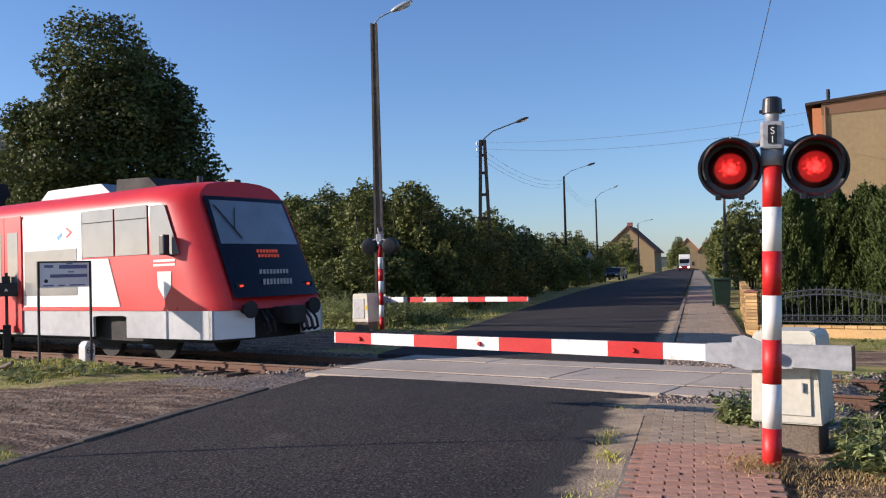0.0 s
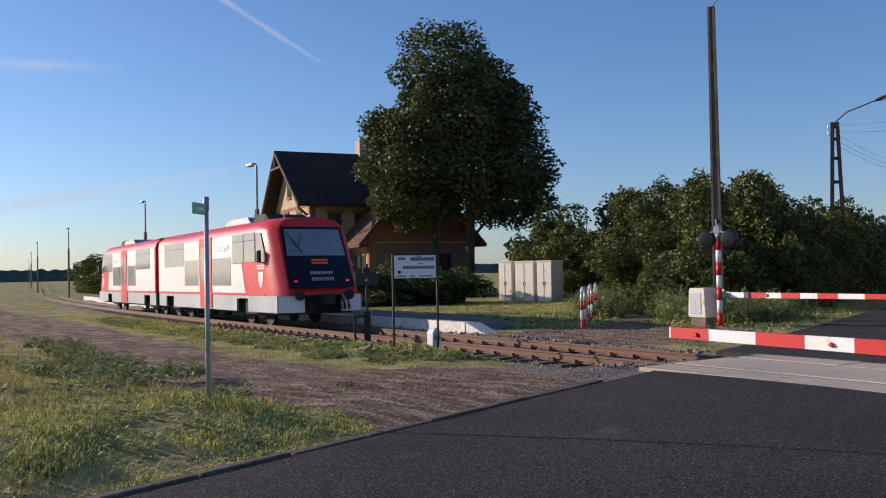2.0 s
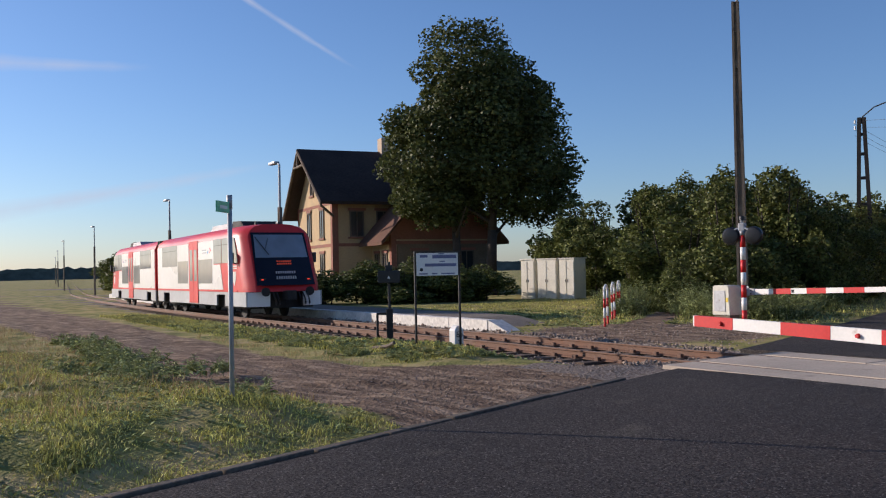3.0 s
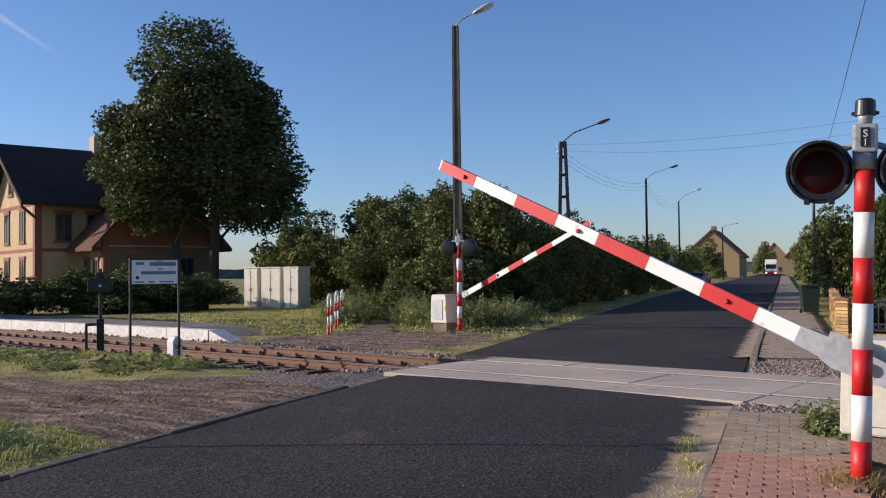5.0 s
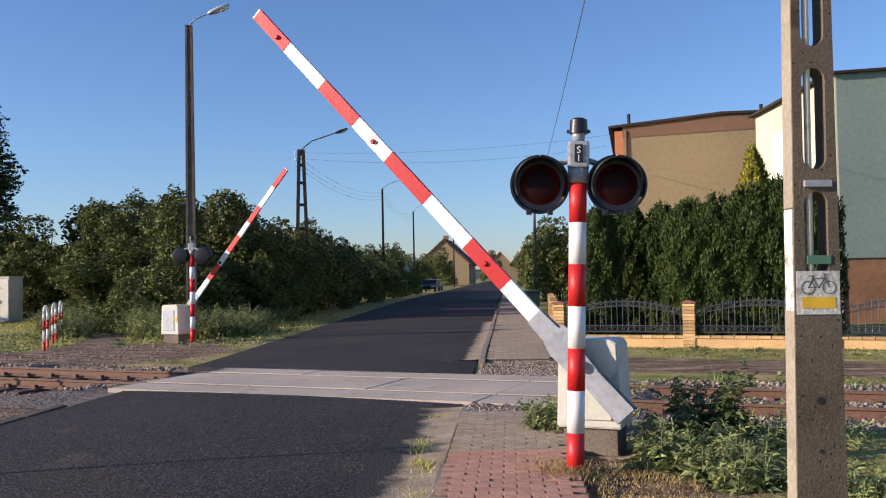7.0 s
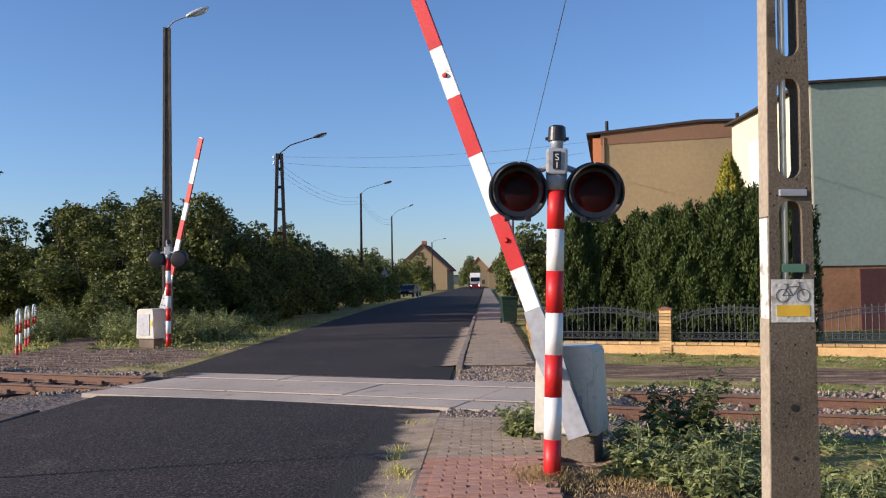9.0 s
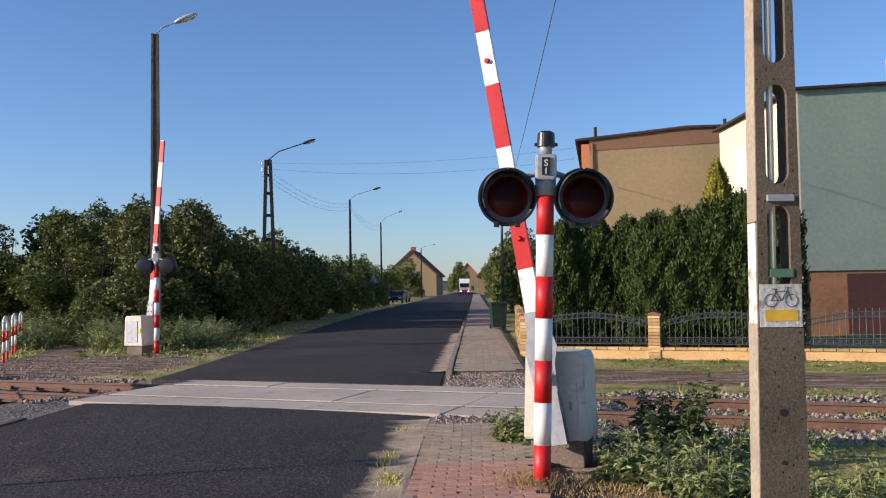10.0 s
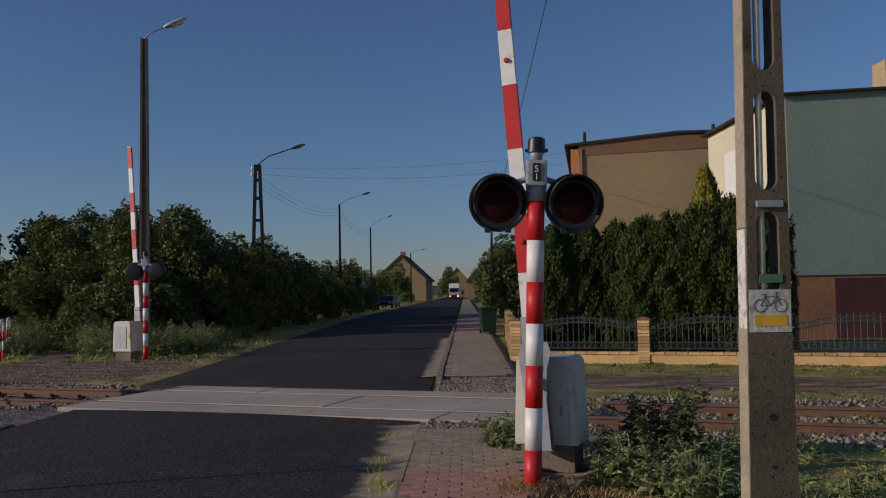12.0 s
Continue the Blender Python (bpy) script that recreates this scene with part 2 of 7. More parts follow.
def dirt_mask(x, y, s, w):
    """The earth lane beside the track, the bare ground at the crossing and the wheel-worn corner."""
    lane = 0.0
    if x < -5.6:
        mid = float(np.interp(-x, (5.6, 7, 9.5, 12, 15, 20, 31, 60, 120), (10.4, 10.3, 9.45, 9.5, 10.5, 12.5, 16.6, 27, 50)))
        half = float(np.interp(-x, (5.6, 7, 9.5, 12, 15, 31), (3.2, 2.6, 1.1, 1.1, 1.1, 1.6)))
        lane = 1 - smooth01((abs(y - mid) - half) / 0.8)
    bare = 1 - smooth01((math.hypot((x + 9.6) / 3.0, (y - 20.3) / 3.2) - 0.8) / 0.4) if x < -6 else 0
    if 19 < y < 32 and x < -8:
        px = -10.3 - (y - 20) * 0.3
        bare = max(bare, 1 - smooth01((abs(x - px) - 0.35) / 0.5))
    east = 0.0
    if x > -0.2:
        east = 1 - smooth01((abs(w - 4.2) - 1.0) / 0.6)
        if x > 0.4 and y < 11:
            east = max(east, 0.75 * (1 - smooth01((math.hypot(x - 0.9, y - 7.2) - 0.8) / 1.0)))
    return max(lane, bare, east)


def ground_z(x, y, s, w):
    z = drop(s)
    bed = 1 - smooth01((abs(w) - 1.5) / 1.4) if w < 0 else 1 - smooth01((w - 1.4) / 0.3)
    z = z - 0.05
    if s > 4.2 or s < -4.2:
        z += (-0.17 if s > 0 else -0.10) * bed
    if -s < 4 and x < -6.2 and y < 14:
        z += 0.05 * smooth01((-6.2 - x) / 0.6)
        berm = math.exp(-((w + 3.0) / 1.1) ** 2) * smooth01((s - 5.5) / 3)
        z += 0.13 * berm
        z += 0.24 * smooth01((7.6 - y) / 1.4) * smooth01((-6.2 - x) / 1.8)
    if x < -6.5:
        mid = float(np.interp(-x, (5.6, 7, 9.5, 12, 15, 20, 31, 60, 120), (10.4, 10.3, 9.45, 9.5, 10.5, 12.5, 16.6, 27, 50)))
        for off in (-0.75, 0.75):
            z -= 0.06 * math.exp(-((y - mid - off + 0.15 * math.sin(x)) / 0.22) ** 2)
    if x > 1.0 and y < 10.5:
        z += 0.05
    z += (noise.noise(Vector((x * 0.9, y * 0.9, 0))) * (0.05 if x < -7 else 0.03) + noise.noise(Vector((x * 3, y * 3, 5))) * 0.022) * (1 if abs(x + 3) > 3.4 else 0.2)
    if road_left(y) - 0.25 < x < -0.35 and not abs(w) < 1.0:
        z = min(z, -0.06 + drop(s))
    if -0.6 < x < 1.1 and (y < 10.25 or y > 16.95):
        z = min(z, -0.05)
    elif -0.55 < x < 1.5 and abs(w) > 1.5 and 10 < y < 17.2:
        z = -0.004 + 0.004 * noise.noise(Vector((x * 6, y * 6, 2)))
    return z


def stretch(lo, hi, step, far):
    v, out = lo, []
    while v < hi:
        out.append(v)
        v += step
    d, a, b = step, lo, hi
    left, right = [], []
    while a > -far:
        d *= 1.22
        a -= d
        left.append(a)
    d = step
    while b < far:
        right.append(b)
        d *= 1.22
        b += d
    return left[::-1] + out + right


def build_ground():
    xs, ys = stretch(-26, 9, 0.22, 2500), stretch(2.5, 27, 0.22, 2500)
    verts, dirt, stone = [], [], []
    for y in ys:
        for x in xs:
            s, w = near_track(x, y) if abs(x) < 400 and abs(y) < 400 else (0, 99)
            verts.append((x, y, ground_z(x, y, s, w) if abs(x) < 400 and abs(y) < 400 else drop(-x) - 0.05))
            dirt.append(dirt_mask(x, y, s, w))
            gr = 1 - smooth01((abs(w) - 1.5) / 0.5)
            if -0.6 < x < 1.6 and abs(w) < 3.2:
                gr = max(gr, 0.9)
            if -8.0 < x < -5.7 and -3.4 < w < 0:
                gr = max(gr, 0.8)
            stone.append(gr)
    nx, ny = len(xs), len(ys)
    faces = [(j * nx + i, j * nx + i + 1, (j + 1) * nx + i + 1, (j + 1) * nx + i) for j in range(ny - 1) for i in range(nx - 1)]
    me = bpy.data.meshes.new("ground")
    me.from_pydata(verts, [], faces)
    for nm, vals in (("dirt", dirt), ("stone", stone)):
        me.attributes.new(nm, "FLOAT", "POINT").data.foreach_set("value", vals)
    for p in me.polygons:
        p.use_smooth = True
    mt = bpy.data.materials.new("ground_soil_and_turf")
    mt.use_nodes = True
    n, lk = mt.node_tree.nodes, mt.node_tree.links
    bs = n["Principled BSDF"]
    bs.inputs["Roughness"].default_value = 0.95
    bs.inputs["Specular IOR Level"].default_value = 0.2
    co = n.new("ShaderNodeTexCoord")

    def noise_tex(scale, detail=6):
        q = n.new("ShaderNodeTexNoise")
        q.inputs["Scale"].default_value, q.inputs["Detail"].default_value = scale, detail
        lk.new(co.outputs["Object"], q.inputs["Vector"])
        return q.outputs[0]

    def ramp(src, stops):
        q = n.new("ShaderNodeValToRGB")
        while len(q.color_ramp.elements) < len(stops):
            q.color_ramp.elements.new(0.5)
        for el, (pos, c) in zip(q.color_ramp.elements, stops):
            el.position, el.color = pos, (*c, 1)
        lk.new(src, q.inputs[0])
        return q.outputs[0]

    def blend(fac, a, b):
        q = n.new("ShaderNodeMix")
        q.data_type = "RGBA"
        lk.new(fac, q.inputs[0]), lk.new(a, q.inputs[6]), lk.new(b, q.inputs[7])
        return q.outputs[2]

    def mask(name, amount):
        at = n.new("ShaderNodeAttribute")
        at.attribute_name = name
        ns = noise_tex(2.2, 8)
        m1, m2 = n.new("ShaderNodeMath"), n.new("ShaderNodeMapRange")
        m1.operation = "MULTIPLY_ADD"
        lk.new(ns, m1.inputs[0])
        m1.inputs[1].default_value = amount
        lk.new(at.outputs["Fac"], m1.inputs[2])
        m2.inputs[1].default_value, m2.inputs[2].default_value = 0.5 + amount * 0.35, 0.5 + amount * 0.65
        lk.new(m1.outputs[0], m2.inputs[0])
        return m2.outputs[0]

    turf = ramp(noise_tex(1.3, 8), [(0.3, (0.11, 0.12, 0.034)), (0.46, (0.24, 0.23, 0.062)), (0.6, (0.36, 0.29, 0.12)), (0.75, (0.42, 0.32, 0.165))])
    mp, st = n.new("ShaderNodeMapping"), n.new("ShaderNodeTexNoise")
    mp.inputs["Rotation"].default_value, mp.inputs["Scale"].default_value = (0, 0, radians(22)), (0.6, 3.5, 1)
    lk.new(co.outputs["Object"], mp.inputs["Vector"]), lk.new(mp.outputs[0], st.inputs["Vector"])
    st.inputs["Scale"].default_value, st.inputs["Detail"].default_value = 1.6, 9
    mix = n.new("ShaderNodeMath")
    mix.operation = "MULTIPLY_ADD"
    lk.new(st.outputs[0], mix.inputs[0])
    mix.inputs[1].default_value = 0.95
    fine = n.new("ShaderNodeMath")
    fine.operation = "MULTIPLY"
    lk.new(noise_tex(7, 10), fine.inputs[0])
    fine.inputs[1].default_value = 0.4
    half = n.new("ShaderNodeMath")
    half.operation = "SUBTRACT"
    lk.new(fine.outputs[0], half.inputs[0])
    half.inputs[1].default_value = 0.18
    lk.new(half.outputs[0], mix.inputs[2])
    soil = ramp(mix.outputs[0], [(0.3, (0.07, 0.045, 0.029)), (0.5, (0.19, 0.128, 0.085)), (0.7, (0.38, 0.28, 0.19))])
    grit = ramp(noise_tex(24, 6), [(0.3, (0.07, 0.055, 0.045)), (0.5, (0.21, 0.17, 0.14)), (0.7, (0.36, 0.31, 0.26))])
    c = blend(mask("dirt", 0.9), turf, soil)
    c = blend(mask("stone", 0.6), c, grit)
    lk.new(c, bs.inputs["Base Color"])
    bp = n.new("ShaderNodeBump")
    bp.inputs["Strength"].default_value, bp.inputs["Distance"].default_value = 0.95, 0.05
    lk.new(noise_tex(16, 8), bp.inputs["Height"]), lk.new(bp.outputs[0], bs.inputs["Normal"])
    me.materials.append(mt)
    return tagged(new("ground", me), "grassy ground with earth lane and bare stony patches", "ground", kind="structure")


build_ground()


def edge_y(x, w):
    """Where the line w metres off the track's middle crosses this x."""
    a = heading(0)
    p = track(0, w)
    return p.y + (x - p.x) * math.cos(a) / -math.sin(a)


def build_road():
    bm = bmesh.new()
    for far in (False, True):
        prev = None
        ys = [-25, -10, -4, 0, 2, 4, 6, 8, 10] if not far else [18, 20, 24, 30, 40, 55, 70, 100, 150, 250, 400]
        rows = []
        cols = 12
        for y in ys:
            rows.append([(road_left(y) + 0.12 + (-0.62 - road_left(y) - 0.12) * k / cols + (0.09 * noise.noise(Vector((y * 2.1, 3, k))) if k == cols else 0), y) for k in range(cols + 1)])
        edge = [(x, edge_y(x, 1.5 if far else -1.53)) for x, _ in rows[0 if far else -1]]
        if far:
            rows.insert(0, edge)
        else:
            rows.append(edge)
        for r in rows:
            cur = [bm.verts.new((x, y, 0.03 * (1 - (2 * k / cols - 1) ** 2) - 0.005 - (0.02 if y > 10.9 and not far else 0))) for k, (x, y) in enumerate(r)]
            if prev:
                for i in range(cols):
                    bm.faces.new((prev[i], prev[i + 1], cur[i + 1], cur[i]))
            prev = cur
    r = bmesh.ops.extrude_face_region(bm, geom=bm.faces[:])
    bmesh.ops.translate(bm, vec=(0, 0, -0.12), verts=[v for v in r["geom"] if isinstance(v, bmesh.types.BMVert)])
    bmesh.ops.recalc_face_normals(bm, faces=bm.faces[:])
    return solid("road", bm, ASPHALT, "dark worn asphalt village road", "road", kind="structure", smooth=False)


build_road()


def build_crossing():
    """Concrete slabs between and outside the rails, with grooves at the rails."""
    deck = thing("crossing_deck", along(0), "pale concrete slabs between the rails of the level crossing", "crossing", kind="structure")
    i = 0
    for y0, y1 in ((-1.53, -0.83), (-0.68, 0.68), (0.83, 1.5)):
        x = -3.6
        while x < 3.5:
            bm = box(bmesh.new(), x + 0.006, min(x + 1.992, 3.75), y0, y1, -0.14, 0.004 + 0.003 * (i % 3), 0.007)
            part("slab", bm, CONCRETE, deck)
            x += 2.0
            i += 1
    return deck


build_crossing()


def build_track():
    base = thing("railway_track", Matrix.Identity(4), "single railway track with rusty rails on old sleepers", "railway track", kind="structure")
    prof = [(-0.07, -0.16), (0.07, -0.16), (0.07, -0.145), (0.012, -0.12), (0.012, -0.04), (0.035, -0.03), (0.035, -0.004), (-0.035, -0.004), (-0.035, -0.03), (-0.012, -0.04), (-0.012, -0.12), (-0.07, -0.145)]
    for w in (-0.753, 0.753):
        path = [along(s, w) for s in [-120, -60, -30] + [k * 2.0 for k in range(-12, 60)] + [140, 180, 240, 320]]
        part("rail", strip(bmesh.new(), path, prof), RUST, base)
        head = [(-0.026, -0.004), (0.026, -0.004), (0.024, 0.0), (-0.024, 0.0)]
        part("rail_head", strip(bmesh.new(), path, head), SHINY_RAIL, base, "polished running surface of the rail")
    bm = box(bmesh.new(), -0.12, 0.12, -1.3, 1.3, -0.3, -0.155, 0.015)
    me = meshed("sleeper", bm, SLEEPER)
    clip = bmesh.new()
    for w in (-0.753, 0.753):
        for d in (-0.11, 0.11):
            box(clip, -0.05, 0.05, w + d - 0.04, w + d + 0.04, -0.16, -0.09, 0.01)
    mc = meshed("rail_clip", clip, RUST)
    k = 0
    for s in [4.6 + 0.62 * j for j in range(90)] + [-4.6 - 0.62 * j for j in range(25)]:
        ob = new("sleeper", me)
        ob.matrix_world = along(s)
        ob.parent = base
        if s < 26:
            oc = new("rail_clip", mc)
            oc.matrix_world = along(s)
            oc.parent = base
        k += 1
    return base


build_track()


def build_kerbs():
    base = thing("kerb", Matrix.Identity(4), "worn kerb stones along the edge of the road", "kerb", kind="structure")
    rnd = random.Random(4)
    me = meshed("kerb_stone", box(bmesh.new(), -0.06, 0.06, -0.49, 0.49, -0.2, 0.0, 0.012), KERB)
    old = meshed("kerb_stone", box(bmesh.new(), -0.06, 0.06, -0.49, 0.49, -0.2, 0.0, 0.02), KERB_OLD)
    for x, ys, z in ((-0.54, [2.0 + k for k in range(9)], 0.035), (-0.52, [16.9 + k for k in range(26)], 0.06), (None, [1.0 + k for k in range(11)], 0.018)):
        for y in ys:
            ob = new("kerb_stone", old if x is None else me)
            xx = -5.93 if x is None else x
            ob.matrix_world = pose(xx + rnd.uniform(-0.012, 0.012), y, z + rnd.uniform(-0.012, 0.008), 0, rnd.uniform(-2, 2), rnd.uniform(-0.8, 0.8))
            ob.parent = base
    return base


build_kerbs()

PAVER_GREY = mat("grey_paver", (0.33, 0.255, 0.18), 0.9, 0, 0.15, 30, 2, 0.4, island="object", spread=0.12)
PAVER_RED = mat("red_paver", (0.42, 0.23, 0.16), 0.9, 0, 0.15, 30, 2, 0.4, island="object", spread=0.12)
SAND = mat("joint_sand", (0.10, 0.08, 0.06), 0.95, 0, 0.3, 30, 2, 0.5)


def build_pavement(name, x0, x1, y0, y1, split, label, size=(0.2, 0.1)):
    base = solid(name, box(bmesh.new(), x0, x1, y0, y1, -0.15, 0.03), SAND, label, "pavement", kind="structure")
    lx, ly = size
    ms = [meshed("paver", box(bmesh.new(), -lx / 2 + 0.006, lx / 2 - 0.006, -ly / 2 + 0.006, ly / 2 - 0.006, -0.02, 0.02, 0.005), q) for q in (PAVER_GREY, PAVER_RED)]
    rnd = random.Random(9)
    j, y = 0, y0 + ly / 2
    while y < y1:
        x = x0 + lx / 2 - (lx / 2 if j % 2 else 0)
        while x < x1:
            if x0 <= x <= x1 - lx / 2 + 0.01:
                ob = new("paver", ms[1 if y < split else 0])
                ob.matrix_world = pose(x, y, 0.03 + rnd.uniform(-0.004, 0.006), rnd.uniform(-1, 1), rnd.uniform(-1, 1), 0)
                ob.parent = base
            x += lx
        y += ly
        j += 1
    return base

# ---- barriers and crossing lights ----
BOOM_WAY = radians(161.5)     # over the road, along the track


def build_barrier(name, at, yaw, length, stripes, label, discs, front):
    """The casing on its foot and the boom with counterweight arms, which turns about the shaft."""
    base = thing(name, pose(*at, 0, 0, math.degrees(yaw)), label, "level crossing barrier", "level crossing barriers")
    c = bmesh.new()
    f = front
    prism(c, [(-0.35, 0.2), (0.25, 0.2), (0.22, 0.96), (0.17, 1.0), (-0.27, 1.0), (-0.32, 0.96)], 1, f * 0.13, f * 0.63)
    bmesh.ops.bevel(c, geom=c.edges[:], offset=0.014, segments=2, affect="EDGES")
    casing = part("casing", c, CASING, base, "pale grey sheet metal casing of the drive")
    d = box(bmesh.new(), -0.26, 0.17, f * 0.13 - 0.012 * f - 0.006, f * 0.13 - 0.012 * f + 0.006, 0.28, 0.72, 0.004)
    part("casing_door", d, CASING, casing)
    part("service_panel", box(bmesh.new(), -0.27, 0.1, f * 0.636 - 0.008, f * 0.636 + 0.008, 0.3, 0.86, 0.004), GREY, casing, "grey service panel")
    part("sticker", box(bmesh.new(), 0.12, 0.2, f * 0.634 - 0.005, f * 0.634 + 0.005, 0.55, 0.67), mat("warning_yellow", (0.7, 0.5, 0.04), 0.6), casing, "yellow sticker")
    h = tube(bmesh.new(), (-0.2, f * 0.1, 0.48), (-0.2, f * 0.1, 0.56), 0.014)
    part("door_handle", h, GREY, casing, "small dark handle")
    g = bmesh.new()
    box(g, -0.3, 0.2, f * 0.38 - 0.2, f * 0.38 + 0.2, -0.05, 0.2, 0.01)
    part("foot", g, OLD_CONCRETE, base, "weathered concrete foot")
    sh = tube(bmesh.new(), (0, f * -0.14, 0.8), (0, f * 0.2, 0.8), 0.05, n=16)
    part("shaft", sh, GREY, base)
    arm = bmesh.new()
    prism(arm, [(0.56, -0.075), (0.56, 0.075), (length, 0.06), (length, -0.06)], 1, -0.025, 0.025)
    boom = part("boom", arm, WHITE, base, "red and white striped boom")
    for a, b in stripes:
        q = bmesh.new()
        ha, hb = 0.0755 - 0.015 * (a - 0.56) / (length - 0.56), 0.0755 - 0.015 * (b - 0.56) / (length - 0.56)
        prism(q, [(a, -ha), (a, ha), (b, hb), (b, -hb)], 1, -0.0275, 0.0275)
        part("stripe", q, RED, boom, "red band")
    for x in discs:
        q = tube(bmesh.new(), (x, -0.03, -0.005), (x, -0.055, -0.005), 0.026, 0.018, 10)
        tube(q, (x, 0.03, -0.005), (x, 0.055, -0.005), 0.026, 0.018, 10)
        box(q, x - 0.07, x + 0.07, -0.036, -0.027, -0.012, 0.008)
        part("warning_lamp", q, RED, boom, "small red warning lamp")
    q = box(bmesh.new(), 1.72, 1.80, -0.031, -0.0255, -0.04, 0.04)
    part("rating_plate", q, BLACK, boom, "small black square plate")
    sl = bmesh.new()
    prism(sl, [(0.12, -0.1), (0.12, 0.1), (0.3, 0.1), (0.58, 0.082), (0.58, -0.082)], 1, -0.045, -0.026)
    prism(sl, [(0.12, -0.1), (0.12, 0.1), (0.3, 0.1), (0.58, 0.082), (0.58, -0.082)], 1, 0.026, 0.045)
    prism(sl, [(0.34, 0.15), (0.24, 0.17), (0.1, 0.12), (-0.16, 0.1), (-0.16, -0.1), (0.22, -0.13), (0.34, -0.1)], 1, 0.047, 0.06)
    part("boom_bracket", sl, GREY, boom, "grey steel plates that clamp the boom")
    cw = bmesh.new()
    for y in (-0.062, 0.04):
        prism(cw, [(0.2, -0.08), (0.2, 0.09), (-0.62, 0.1), (-0.62, -0.1)], 1, y, y + 0.022)
    part("counterweight_arm", cw, GREY, boom)
    w = box(bmesh.new(), -0.60, -0.36, -0.045, 0.045, -0.085, 0.085, 0.01)
    part("counterweight", w, RUST, boom, "rust-stained counterweight")
    for x0, x1, z in ((-0.34, -0.1, 0.018), (-0.56, -0.44, -0.03)):
        part("slot", box(bmesh.new(), x0, x1, -0.0645, -0.0612, z - 0.012, z + 0.012), BLACK, boom, "dark slot in the steel arm")
    part("flange", box(bmesh.new(), -0.62, 0.1, -0.085, -0.062, 0.078, 0.09, 0.003), GREY, boom)
    part("flange", box(bmesh.new(), -0.625, -0.612, -0.085, 0.06, -0.1, 0.1, 0.003), RUST, boom)
    for x, z in ((0.14, 0.045), (0.14, -0.045), (0.3, 0.05), (0.3, -0.05), (0.48, 0.045), (0.48, -0.045), (-0.02, 0.0), (-0.4, 0.045)):
        part("bolt", tube(bmesh.new(), (x, -0.045 if x > 0.2 else -0.062, z), (x, -0.062 if x > 0.2 else -0.08, z), 0.014, 0.014, 6), UNDER, boom)
    return base, boom


NEAR_BARRIER, NEAR_BOOM = build_barrier("barrier", (0.62, 8.1, 0.0), BOOM_WAY, 4.95,
    [(0.98, 1.52), (2.12, 2.72), (3.24, 3.80), (4.40, 4.93)],
    "lifting barrier with striped boom and pale casing", (1.26, 2.95, 4.56), -1)
FAR_BARRIER, FAR_BOOM = build_barrier("barrier", (-8.9, 24.1, 0.0), BOOM_WAY + math.pi, 5.0,
    [(1.17, 1.70), (2.16, 2.70), (3.18, 3.72), (4.40, 4.98)],
    "lifting barrier seen from behind with grey drive casing", (), -1)

LENS = bpy.data.materials.new("red_signal_lens")
LENS.use_nodes = True
_b = LENS.node_tree.nodes["Principled BSDF"]
_b.inputs["Base Color"].default_value = (0.035, 0.001, 0.0015, 1)
_b.inputs["Roughness"].default_value = 0.5
_b.inputs["Transmission Weight"].default_value = 0.6
_b.inputs["Specular IOR Level"].default_value = 0.2
_b.inputs["IOR"].default_value = 1.3
BULB = glow("lit_bulb", (1.0, 0.16, 0.08), 9.0)
_n, _l = BULB.node_tree.nodes, BULB.node_tree.links
_co, _wv, _gr, _cr = _n.new("ShaderNodeTexCoord"), _n.new("ShaderNodeTexVoronoi"), _n.new("ShaderNodeVectorMath"), _n.new("ShaderNodeMapRange")
_gr.operation = "LENGTH"
_wv.inputs["Scale"].default_value = 34
_l.new(_co.outputs["Object"], _gr.inputs[0]), _l.new(_co.outputs["Object"], _wv.inputs["Vector"])
_cr.inputs[1].default_value, _cr.inputs[2].default_value, _cr.inputs[3].default_value, _cr.inputs[4].default_value = 0.0, 0.115, 60.0, 3.0
_mu = _n.new("ShaderNodeMath")
_mu.operation = "MULTIPLY_ADD"
_l.new(_wv.outputs["Distance"], _mu.inputs[0])
_mu.inputs[1].default_value = 0.09
_l.new(_gr.outputs["Value"], _mu.inputs[2]), _l.new(_mu.outputs[0], _cr.inputs[0])
_l.new(_cr.outputs[0], _n["Principled BSDF"].inputs["Emission Strength"])
BULBS = []


LAMP_PALE = mat("pale_plastic", (0.6, 0.6, 0.6), 0.5)


